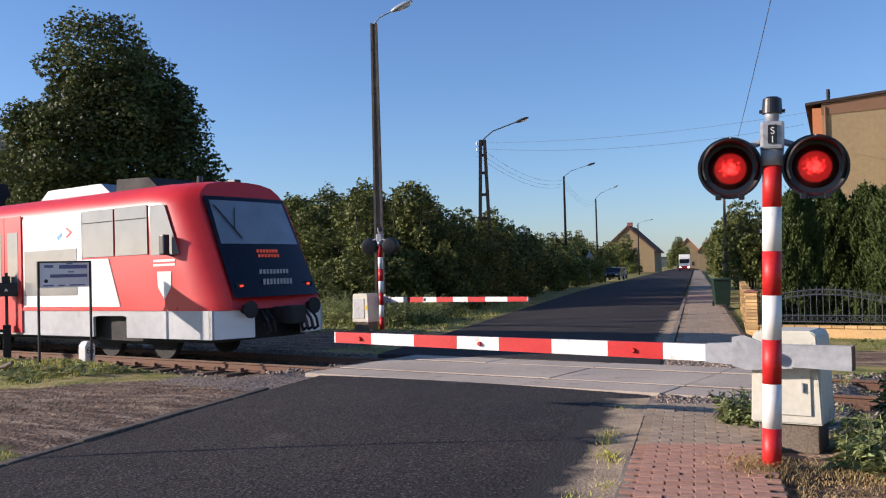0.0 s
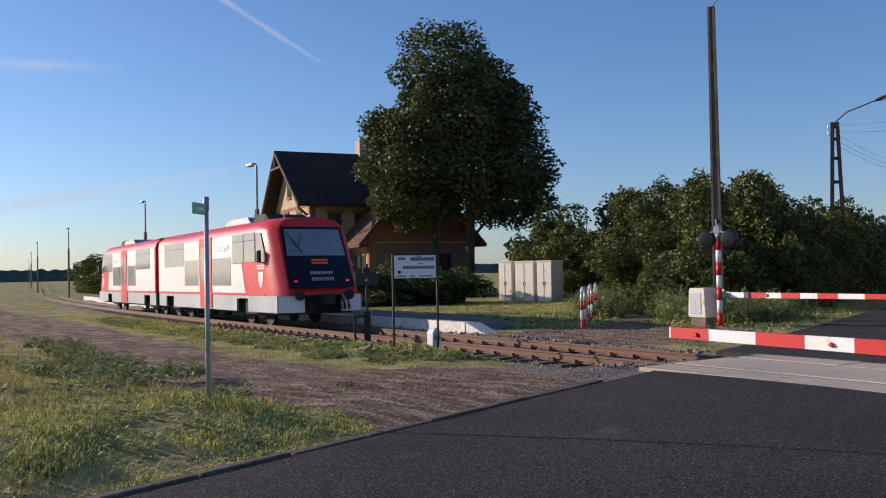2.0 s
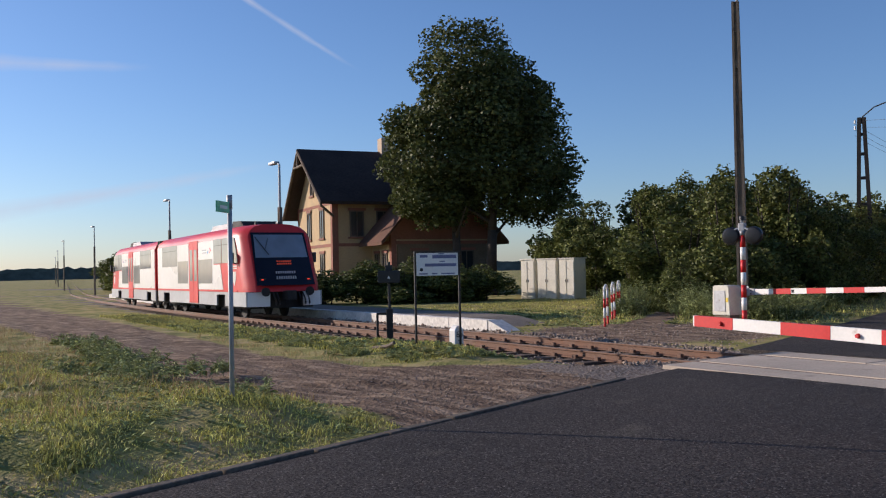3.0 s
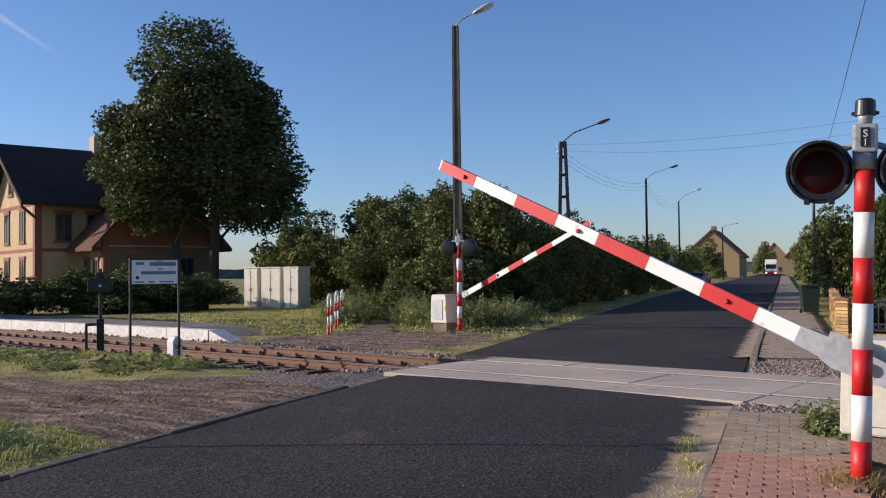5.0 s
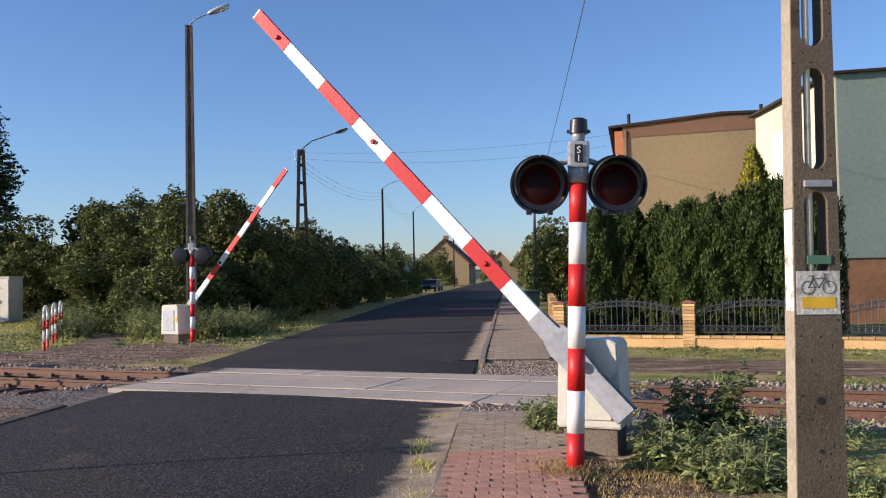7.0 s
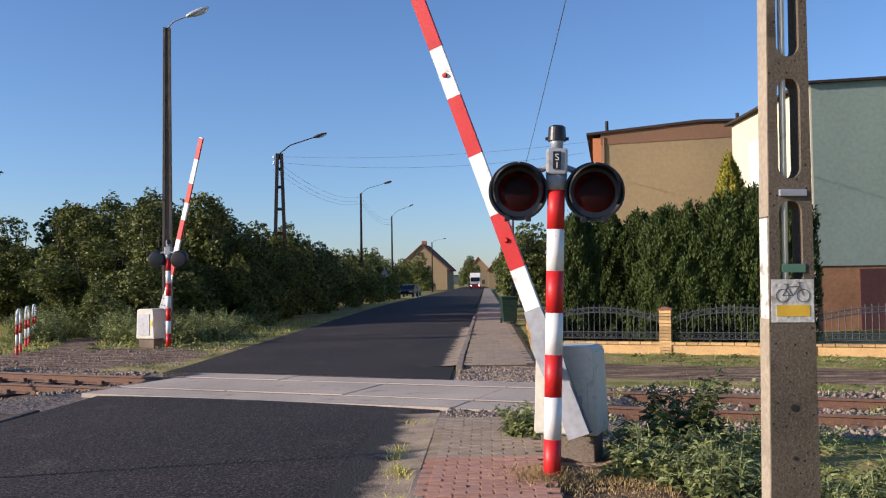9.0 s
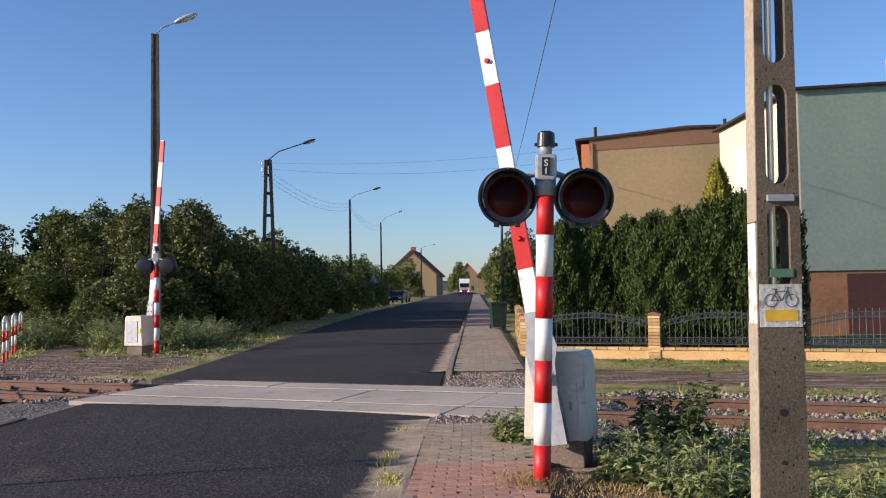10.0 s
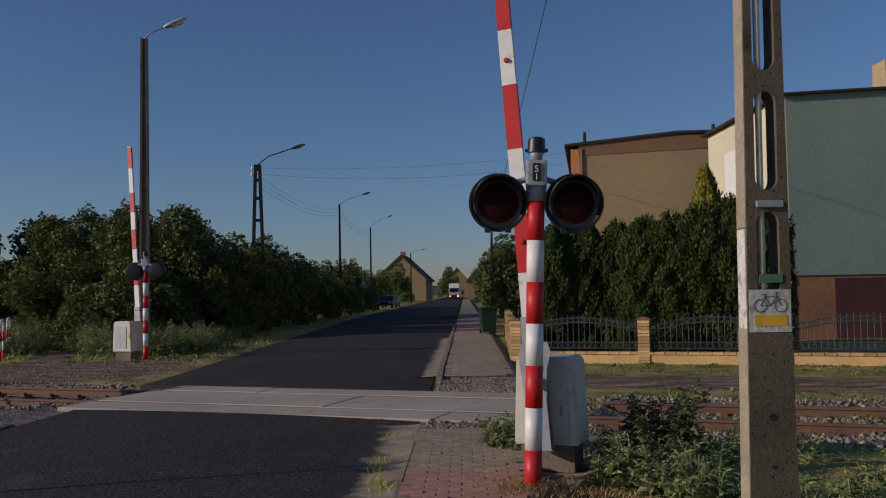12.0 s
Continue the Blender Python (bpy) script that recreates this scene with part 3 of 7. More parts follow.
def build_light_mast(at, lean, height, label, turned, lit, s=1.0):
    base = thing("crossing_light", pose(*at, 0, lean, turned), label, "crossing light", "crossing lights")
    z = 0.0
    for k in range(7):
        b = 0.335 if k else 0.34
        part("mast_section", tube(bmesh.new(), (0, 0, z), (0, 0, z + b), 0.07, 0.07, 24), RED if k % 2 == 0 else WHITE, base, "red band of the mast" if k % 2 == 0 else "white band of the mast", True)
        z += b
    part("collar", tube(bmesh.new(), (0, 0, z - 0.02), (0, 0, z + 0.12), 0.08, 0.085, 24), GREY, base, "", True)
    hd = box(bmesh.new(), -0.085, 0.085, -0.1, 0.085, z + 0.1, z + 0.31, 0.02)
    head = part("head", hd, GREY, base, "light grey junction head")
    part("number_plate", box(bmesh.new(), -0.032, 0.032, -0.112, -0.104, z + 0.14, z + 0.28), BLACK, head, "black plate with white lettering")
    for txt, dz in (("S", 0.22), ("1", 0.155)):
        cu = bpy.data.curves.new("lettering", "FONT")
        cu.body, cu.size, cu.align_x = txt, 0.075, "CENTER"
        me = bpy.data.meshes.new_from_object(new("lettering_source", cu))
        bpy.data.objects.remove(bpy.data.objects["lettering_source"])
        me.materials.append(WHITE)
        ob = new("lettering", me)
        ob.parent, ob.matrix_basis = head, pose(0, -0.1135, z + dz - 0.01, 90)
    bell = bmesh.new()
    tube(bell, (0, 0, z + 0.31), (0, 0, z + 0.42), 0.045, 0.06, 20)
    part("bell_bracket", bell, GREY, base, "", True)
    cap = tube(bmesh.new(), (0, 0, z + 0.38), (0, 0, z + 0.49), 0.075, 0.068, 24)
    tube(cap, (0, 0, z + 0.49), (0, 0, z + 0.505), 0.068, 0.045, 24)
    for d in (-1, 1):
        box(cap, d * 0.082 - 0.012, d * 0.082 + 0.012, -0.012, 0.012, z + 0.385, z + 0.41, 0.004)
    part("bell", cap, BLACK, base, "black warning bell on top", False)
    zl = z - 0.03
    for d in (-1, 1):
        x = d * 0.305
        lamp = bmesh.new()
        # background board with hood: a deep ring open to the front
        n = 40
        rings = []
        for r, y in ((0.16, 0.11), (0.2, 0.10), (0.235, 0.05), (0.24, -0.02), (0.222, -0.02), (0.205, -0.005), (0.165, 0.0)):
            rings.append([lamp.verts.new((x + r * math.cos(2 * math.pi * i / n), y, zl + r * math.sin(2 * math.pi * i / n))) for i in range(n)])
        for a, b in zip(rings, rings[1:]):
            for i in range(n):
                lamp.faces.new((a[i], a[(i + 1) % n], b[(i + 1) % n], b[i]))
        lamp.faces.new(rings[0])
        bmesh.ops.recalc_face_normals(lamp, faces=lamp.faces[:])
        crisp(lamp, 30)
        board = part("lamp_housing", lamp, BLACK, base, "round black lamp housing", True)
        for q in (-0.085, 0.085):
            part("lug", box(bmesh.new(), x + q - 0.022, x + q + 0.022, -0.05, 0.02, zl - 0.245, zl - 0.2, 0.006), BLACK, board)
        part("sight_notch", box(bmesh.new(), x - 0.006, x + 0.006, -0.026, -0.0205, zl + 0.205, zl + 0.238), LAMP_PALE, board, "pale notch at the top")
        hood = bmesh.new()
        hi, lo = [], []
        for i in range(33):
            a = radians(-28 + 236 * i / 32)
            reach = -0.05 - 0.17 * max(0.0, math.sin(a)) ** 0.6
            for r, row in ((0.205, hi), (0.192, lo)):
                row.append((hood.verts.new((x + r * math.cos(a), -0.0, zl + r * math.sin(a))), hood.verts.new((x + r * math.cos(a), reach, zl + r * math.sin(a)))))
        for row in (hi, lo):
            for p, q in zip(row, row[1:]):
                hood.faces.new((p[0], q[0], q[1], p[1]))
        for (p, q), (u, v) in zip(zip(hi, hi[1:]), zip(lo, lo[1:])):
            hood.faces.new((p[1], q[1], v[1], u[1]))
        part("hood", hood, BLACK, board, "", True)
        ln = bmesh.new()
        rows = []
        for r, y in ((0.165, 0.0), (0.15, -0.012), (0.1, -0.024), (0.05, -0.03)):
            rows.append([ln.verts.new((x + r * math.cos(2 * math.pi * i / n), y, zl + r * math.sin(2 * math.pi * i / n))) for i in range(n)])
        for a, b in zip(rows, rows[1:]):
            for i in range(n):
                ln.faces.new((a[i], a[(i + 1) % n], b[(i + 1) % n], b[i]))
        ln.faces.new(rows[-1])
        bmesh.ops.recalc_face_normals(ln, faces=ln.faces[:])
        part("lens", ln, LENS, board, "red glass lens", True)
        br = tube(bmesh.new(), (0, 0.05, z + 0.2), (x, 0.08, zl + 0.12), 0.025, 0.025, 10)
        part("bracket", br, GREY, base)
        if lit:
            bu = bmesh.new()
            ring = [bu.verts.new((0.115 * math.cos(2 * math.pi * i / 24), -0.004, 0.115 * math.sin(2 * math.pi * i / 24))) for i in range(24)]
            bu.faces.new(ring)
            tube(bu, (0, 0.006, 0), (0, -0.002, 0), 0.13, 0.13, 24)
            bu.faces.ensure_lookup_table()
            for f in bu.faces[1:]:
                f.material_index = 1
            ob = part("bulb", bu, [BULB, BLACK], base, "glowing bulb reflector")
            ob.matrix_basis = pose(x, 0.045, zl)
            BULBS.append((ob, x, zl))
    return base


build_light_mast((0.505, 7.2, 0.0), 1.9, 2.9, "striped crossing mast with two red lamps and black bell", -3, True)
build_light_mast((-8.5, 23.5, 0.0), 0, 2.9, "far striped mast with two crossing lamps turned away", 180, False)


# ---- concrete poles ----
PEELING = mat("peeling_white", (0.58, 0.55, 0.49), 0.85, 0, 0.35, 40, 4, 0.3, (0.25, 0.21, 0.17), 0.25)


def pitted_concrete():
    """Coarse old concrete with open pores and pale grit."""
    mt = mat("pitted_concrete", (0.125, 0.10, 0.072), 0.95, 0, 0.45, 70, 1.6, 0.2, (0.07, 0.055, 0.04), 0.2, spec=0.2)
    n, lk = mt.node_tree.nodes, mt.node_tree.links
    bs = n["Principled BSDF"]
    src = bs.inputs["Base Color"].links[0].from_socket
    co = n.new("ShaderNodeTexCoord")
    col, low = src, None
    for scale, lo, hi, tint in ((22, 0.10, 0.16, (0.022, 0.017, 0.013, 1)), (95, 0.12, 0.2, (0.30, 0.25, 0.19, 1))):
        vo, mr, mx = n.new("ShaderNodeTexVoronoi"), n.new("ShaderNodeMapRange"), n.new("ShaderNodeMix")
        vo.inputs["Scale"].default_value = scale
        lk.new(co.outputs["Object"], vo.inputs["Vector"])
        mr.inputs[1].default_value, mr.inputs[2].default_value, mr.inputs[3].default_value, mr.inputs[4].default_value = lo, hi, 1.0, 0.0
        lk.new(vo.outputs["Distance"], mr.inputs[0])
        mx.data_type = "RGBA"
        lk.new(mr.outputs[0], mx.inputs[0]), lk.new(col, mx.inputs[6])
        mx.inputs[7].default_value = tint
        col, low = mx.outputs[2], low or mr.outputs[0]
    lk.new(col, bs.inputs["Base Color"])
    b0 = bs.inputs["Normal"].links[0].from_node
    bp = n.new("ShaderNodeBump")
    bp.invert = True
    bp.inputs["Strength"].default_value, bp.inputs["Distance"].default_value = 0.5, 0.008
    lk.new(low, bp.inputs["Height"]), lk.new(b0.outputs[0], bp.inputs["Normal"]), lk.new(bp.outputs[0], bs.inputs["Normal"])
    return mt


PITTED = pitted_concrete()


def build_near_pole():
    base = thing("utility_pole", pose(1.765, 5.36, -0.1, 0, 0.5, 4), "weathered precast concrete pole with long slots", "utility pole", "utility poles")
    H, d = 9.0, 0.075
    slots = [(1.62, 2.15), (2.28, 2.87), (3.0, 3.6), (3.75, 4.35), (4.5, 5.1), (5.3, 5.9), (6.1, 6.7)]

    def half(z):
        return 0.146 - 0.0088 * z
    bm = bmesh.new()
    zs = [0.0]
    for a, b in slots:
        zs += [a, b]
    zs.append(H)
    for i in range(len(zs) - 1):
        z0, z1 = zs[i], zs[i + 1]
        if i % 2 == 0:
            prism(bm, [(-half(z0), z0), (half(z0), z0), (half(z1), z1), (-half(z1), z1)], 1, -d, d)
        else:
            k, r = 8, 0.068
            for sgn in (-1, 1):
                inner = [(sgn * r * math.sin(math.pi / 2 * j / k), z0 + 0.07 * (1 - math.cos(math.pi / 2 * j / k))) for j in range(k + 1)]
                inner += [(sgn * r * math.cos(math.pi / 2 * j / k), z1 - 0.07 + 0.07 * math.sin(math.pi / 2 * j / k)) for j in range(k + 1)]
                out = [(sgn * half(z1), z1), (sgn * half(z0), z0)]
                prism(bm, inner + out, 1, -d, d)
    bmesh.ops.remove_doubles(bm, verts=bm.verts[:], dist=0.0005)
    part("shaft", bm, PITTED, base, "pitted grey-brown concrete shaft")
    for z in (0.655, 0.945, 3.68):
        part("bolt_hole", tube(bmesh.new(), (0.0, -d - 0.001, z), (0.0, -d - 0.003, z), 0.013 if z != 0.945 else 0.022, n=14), UNDER, base)
    # thin plates on the left face, their pale colour standing for sunlight
    PALE = mat("sunlit_pale_concrete", (0.33, 0.275, 0.20), 0.9, 0, 0.25, 30, 2, 0.15, (0.22, 0.18, 0.13), 0.15)
    for z0, z1 in ((0.0, 1.46), (2.06, 9.0)):
        part("cast_side", prism(bmesh.new(), [(-half(z0) - 0.004, z0), (-half(z0) + 0.002, z0), (-half(z1) + 0.002, z1), (-half(z1) - 0.004, z1)], 1, -d + 0.006, d - 0.006), PALE, base, "left side with sunlight put into its pale colour")
    cable = tube(bmesh.new(), (-0.03, -0.05, 1.62), (-0.015, -0.04, 8.6), 0.02, 0.02, 10)
    part("conduit", cable, WHITE, base, "pale plastic conduit inside the slots", True)
    part("clamp", box(bmesh.new(), -0.07, 0.09, -d - 0.022, -d, 2.175, 2.215, 0.004), GREY, base, "grey steel strap")
    part("strap", box(bmesh.new(), -0.06, 0.08, -d - 0.006, -d - 0.001, 1.73, 1.78, 0.002), mat("green_tape", (0.1, 0.2, 0.13), 0.6), base, "faded green tape")
    part("painted_patch", box(bmesh.new(), -half(1.7) - 0.006, -half(1.7) + 0.003, -d + 0.01, d - 0.02, 1.46, 2.05), PEELING, base, "peeling white paint on the side")
    sg = part("trail_sign", box(bmesh.new(), -0.125, 0.125, -d - 0.005, -d - 0.0015, 1.44, 1.69), PEELING, base, "white painted square with a bicycle over a yellow bar")
    part("yellow_bar", box(bmesh.new(), -0.095, 0.1, -d - 0.007, -d - 0.0055, 1.475, 1.54), mat("trail_yellow", (0.75, 0.45, 0.03), 0.6), sg)
    bk = bmesh.new()

    def stroke(a, b, t=0.0021):
        tube(bk, (a[0], -d - 0.006, a[1]), (b[0], -d - 0.006, b[1]), t, t, 5)
    for cx in (-0.06, 0.062):
        pts = [(cx + 0.037 * math.cos(2 * math.pi * i / 20), 1.595 + 0.037 * math.sin(2 * math.pi * i / 20)) for i in range(21)]
        for a, b in zip(pts, pts[1:]):
            stroke(a, b)
    for a, b in (((-0.06, 1.595), (-0.03, 1.645)), ((-0.03, 1.645), (0.04, 1.65)), ((0.04, 1.65), (0.0, 1.595)), ((0.0, 1.595), (-0.03, 1.645)), ((-0.06, 1.595), (0.0, 1.595)), ((0.04, 1.65), (0.062, 1.595)), ((0.04, 1.65), (0.035, 1.67)), ((0.035, 1.67), (0.055, 1.672)), ((-0.03, 1.645), (-0.036, 1.66)), ((-0.05, 1.662), (-0.02, 1.662))):
        stroke(a, b)
    part("bicycle_mark", bk, mat("faded_black", (0.09, 0.085, 0.08), 0.8), sg, "black bicycle outline")
    return base


build_near_pole()
# darker tone for the poles farther down the road
DARK_POLE = mat("dark_pole_tone", (0.055, 0.048, 0.042), 0.9, 0, 0.3, 12, 1, 0.2, spec=0.2)
LAMP_GREY = mat("lamp_grey", (0.5, 0.52, 0.53), 0.4, 0.3, 0.1, 10, 2, 0.0)
LAMP_GLASS = mat("lamp_bowl", (0.75, 0.75, 0.72), 0.2, 0, 0.05, 4, 1, 0.0)


def build_street_lamp(at, height, reach, rise, yaw, label, double=False, s=1.0, arm_z=None, cat="street lamp"):
    base = thing("street_lamp", pose(*at, 0, 0, yaw), label, cat, "street lamps along the road")
    top = height
    if double:
        bm = bmesh.new()
        for sg in (-1, 1):
            prism(bm, [(sg * 0.34 - 0.09, 0), (sg * 0.34 + 0.09, 0), (sg * 0.1 + 0.085, top), (sg * 0.1 - 0.085, top)], 1, -0.09, 0.09)
        for z in (1.5, 2.9, 4.2, 5.4, 6.5, 7.4):
            box(bm, -0.34 + z * 0.029, 0.34 - z * 0.029, -0.06, 0.06, z, z + 0.14)
        part("pole", bm, DARK_POLE, base, "two dark legs leaning together")
        for z in (top - 0.25, top - 0.55):
            part("insulator", tube(bmesh.new(), (-0.28, 0, z), (-0.28, 0, z + 0.16), 0.05, 0.035, 8), WHITE, base)
    else:
        bm = bmesh.new()
        w0, w1 = 0.15 * s, 0.085 * s
        for sg in (-1, 1):
            prism(bm, [(sg * w0 - 0.045 * s, 0), (sg * w0 + 0.045 * s, 0), (sg * w1 + 0.04 * s, top), (sg * w1 - 0.04 * s, top)], 1, -0.1 * s, 0.1 * s)
        z = 0.0
        while z < top - 0.3:
            box(bm, -w0 * 0.9, w0 * 0.9, -0.08 * s, 0.08 * s, z, z + 0.35) if z < 1 else box(bm, -(w0 + (w1 - w0) * z / top), w0 + (w1 - w0) * z / top, -0.08 * s, 0.08 * s, z, z + 0.22)
            z += 1.05
        prism(bm, [(-w0, 0), (w0, 0), (w1, top), (-w1, top)], 1, -0.03 * s, 0.03 * s)
        part("pole", bm, DARK_POLE if at[1] > 50 else OLD_CONCRETE, base, "slotted concrete pole")
    bm = bmesh.new()
    a = Vector((0, 0, top - 0.3))
    pts = [a, Vector((0.02, 0, top)), Vector((0.3 * reach, 0, top + rise * 0.5)), Vector((reach, 0, top + rise))]
    for p, q in zip(pts, pts[1:]):
        tube(bm, p, q, 0.03 * s, 0.028 * s, 8)
    part("arm", bm, DARK_POLE if at[1] > 40 else GREY, base, "bent steel arm")
    d = (pts[-1] - pts[-2]).normalized()
    m = Matrix.Translation(pts[-1] + d * 0.28) @ d.to_track_quat("X", "Z").to_matrix().to_4x4()
    bm = bmesh.new()
    bmesh.ops.create_uvsphere(bm, u_segments=14, v_segments=8, radius=1, matrix=m @ Matrix.Diagonal((0.38, 0.13, 0.085, 1)))
    part("lamp_head", bm, DARK_POLE if 40 < at[1] < 90 else LAMP_GREY, base, "oblong lantern", True)
    bm = bmesh.new()
    bmesh.ops.create_uvsphere(bm, u_segments=14, v_segments=8, radius=1, matrix=m @ Matrix.Translation((0.06, 0, -0.045)) @ Matrix.Diagonal((0.27, 0.1, 0.07, 1)))
    part("bowl", bm, LAMP_GLASS, base, "pale glass bowl", True)
    return base


build_street_lamp((-9.25, 25.5, -0.1), 9.3, 0.62, 0.38, 10, "tall slim concrete street lamp beside the crossing", s=0.78)
build_street_lamp((-10.2, 43.8, -0.1), 8.25, 1.75, 0.85, 12, "double-legged concrete pole with a lamp arm", True)
build_street_lamp((-10.4, 74.3, -0.1), 9.3, 2.0, 0.85, 10, "dark concrete street lamp in the distance", s=0.62)
build_street_lamp((-11.0, 104.6, -0.1), 9.6, 2.0, 1.2, 10, "dark concrete street lamp in the distance", s=0.62)
build_street_lamp((-9.6, 160, -0.1), 9.0, 2.0, 0.6, 10, "concrete street lamp far down the road", s=0.7)

# ---- the train ----
LEN = 12.9
RED_LIGHT = glow("tail_light", (1.0, 0.05, 0.02), 1.2)


def side_panel(parent, name, pts, y, material, label="", out=0.012):
    """A panel of the side wall, drawn along x and z, set a little proud of the body."""
    s = 1 if y > 0 else -1
    return part(name, prism(bmesh.new(), pts, 1, y, y + s * out), material, parent, label)


def rect(a, b, c, d):
    return [(a, c), (b, c), (b, d), (a, d)]


STRETCH = 1.054


def build_car():
    """One half of the railcar; x = 0 is the corner of its cab, the joint lies at -LEN."""
    base = thing("railcar", Matrix.Identity(4), "red and white diesel railcar half with tinted windows and sloping cab", "railcar", "halves of the train")
    body = bmesh.new()
    # cross-section at stations along x; the cab leans back and bulges
    def section(x, top, low, hw):
        pts = [(-hw, low), (-hw, 1.2), (-hw, 2.3), (-hw, 2.95), (-hw + 0.06, top - 0.32), (-hw + 0.15, top - 0.2), (-hw + 0.3, top - 0.09), (-hw + 0.6, top - 0.02), (-hw + 1.0, top)]
        pts += [(-p[0], p[1]) for p in pts[::-1]]
        return [body.verts.new((x, y, z)) for y, z in pts]
    rows = [section(x, 3.45, 0.98, 1.43) for x in (-LEN, -LEN / 2, -1.75)]
    # nose: leaning face built as rings that follow the slope
    def nose(k, hw, bulge):
        pts = [(-hw, 0.98), (-hw, 1.2), (-hw, 2.3), (-hw, 2.95), (-hw + 0.06, 3.12), (-hw + 0.15, 3.24), (-hw + 0.3, 3.35), (-hw + 0.6, 3.42), (-hw + 0.95, 3.44)]
        pts += [(-p[0], p[1]) for p in pts[::-1]]
        out = []
        for y, z in pts:
            slope = 0.0 if z < 1.15 else -0.44 * (z - 1.15)
            out.append(body.verts.new((slope + bulge * (1 - (y / 1.5) ** 2) + k, y, z)))
        return out
    rows.append(nose(-0.55, 1.425, 0.0))
    rows.append(nose(-0.2, 1.37, 0.02))
    rows.append(nose(-0.02, 1.27, 0.08))
    rows.append(nose(0.1, 1.12, 0.16))
    for a, b in zip(rows, rows[1:]):
        for i in range(len(a)):
            j = (i + 1) % len(a)
            body.faces.new((a[i], a[j], b[j], b[i]))
    body.faces.new(rows[0])
    body.faces.new(rows[-1][::-1])
    bmesh.ops.recalc_face_normals(body, faces=body.faces[:])
    part("body", crisp(body, 42), TRAIN_RED, base, "glossy red body shell", True)
    sk = bmesh.new()
    for y in (-1.42, 1.36):
        for a, b in ((-LEN + 0.05, -LEN + 1.1), (-LEN + 2.2, -3.45), (-2.4, -0.02)):
            prism(sk, rect(a, b, 0.46, 0.98), 1, y, y + 0.06)
        for a in (-LEN + 1.1, -3.45):
            prism(sk, [(a, 0.86), (a + 0.16, 0.88), (a + 0.95, 0.88), (a + 1.05, 0.86), (a + 1.05, 0.98), (a, 0.98)], 1, y, y + 0.06)
    part("skirt", sk, TRAIN_GREY, base, "grey lower skirt with wheel cut-outs")
    for sg in (-1, 1):
        ys = [sg * (1.42 - 0.2 * k) for k in range(5)]
        outer = [(0.3 * (1 - (y / 1.42) ** 2) - 0.04, y) for y in ys]
        inner = [(x - 0.07, y) for x, y in outer[::-1]]
        part("front_skirt", prism(bmesh.new(), outer + inner, 2, 0.46, 0.97), TRAIN_WHITE, base, "white front skirt")
    ub = box(bmesh.new(), -LEN + 0.2, -0.3, -1.2, 1.2, 0.38, 1.0)
    part("underframe", ub, UNDER, base, "black underframe")
    for xc in (-LEN + 1.65, -2.9):
        bg = bmesh.new()
        for y in (-1.02, 0.95):
            prism(bg, [(xc - 1.2, 0.42), (xc - 0.9, 0.6), (xc + 0.9, 0.6), (xc + 1.2, 0.42), (xc + 0.9, 0.3), (xc - 0.9, 0.3)], 1, y, y + 0.08)
        bo = part("bogie", bg, UNDER, base, "dark bogie frame")
        for dx in (-0.85, 0.85):
            for y in (-0.75, 0.75):
                part("wheel", tube(bmesh.new(), (xc + dx, y - 0.06, 0.38), (xc + dx, y + 0.06, 0.38), 0.38, n=20), UNDER, bo)
    for s in (-1, 1):
        y = s * 1.432
        # white areas of the livery
        side_panel(base, "livery_panel", [(-5.85, 1.06), (-2.55, 1.06), (-2.9, 2.02), (-3.75, 2.02), (-3.75, 2.98), (-5.85, 2.98)], y, TRAIN_WHITE, "white livery panel")
        side_panel(base, "livery_panel", [(-LEN + 0.12, 1.06), (-7.3, 1.06), (-7.3, 2.98), (-LEN + 0.12, 2.98)], y, TRAIN_WHITE, "white livery panel")
        for nm, a, b, c, d in (("window", -3.72, -2.72, 2.06, 3.0), ("window", -2.66, -1.7, 2.06, 3.0), ("window", -5.8, -3.92, 1.3, 2.26), ("window", -9.1, -7.45, 1.3, 2.26), ("window", -11.9, -9.2, 2.06, 3.0)):
            w = side_panel(base, nm, rect(a, b, c, d), y + s * 0.012, TRAIN_GLASS, "tinted window", 0.008)
            side_panel(w, "window_bar", rect(a, b, d - 0.26, d - 0.24), y + s * 0.02, UNDER, "", 0.004) if c > 2 else None
        side_panel(base, "cab_side_window", [(-1.62, 2.03), (-0.82, 2.03), (-1.22, 2.98), (-1.62, 2.98)], y, TRAIN_GLASS, "cab side window", 0.008)
        for dx in (0.0, 0.66):
            dr = side_panel(base, "door", rect(-7.22 + dx, -6.58 + dx, 0.5, 3.05), y + s * 0.008, TRAIN_RED, "red sliding door leaf", 0.014)
            side_panel(dr, "door_window", rect(-7.1 + dx, -6.7 + dx, 1.4, 2.7), y + s * 0.022, TRAIN_GLASS, "", 0.006)
        side_panel(base, "stripe", rect(-LEN + 0.1, -0.9, 0.985, 1.05), y + s * 0.002, TRAIN_RED, "", 0.012)
        ms = bmesh.new()
        box(ms, -1.12, -0.98, y + s * 0.08, y + s * 0.22, 2.02, 2.4, 0.03)
        tube(ms, (-1.0, y, 2.0), (-1.05, y + s * 0.15, 2.05), 0.02)
        part("mirror", ms, BLACK, base, "black wing mirror")
        # crest and small lettering on the cab side
        sh = [(-1.45, 1.72), (-1.05, 1.72), (-1.07, 1.42), (-1.25, 1.2), (-1.43, 1.42)]
        side_panel(base, "crest", sh, y, TRAIN_WHITE, "pale heraldic shield", 0.006)
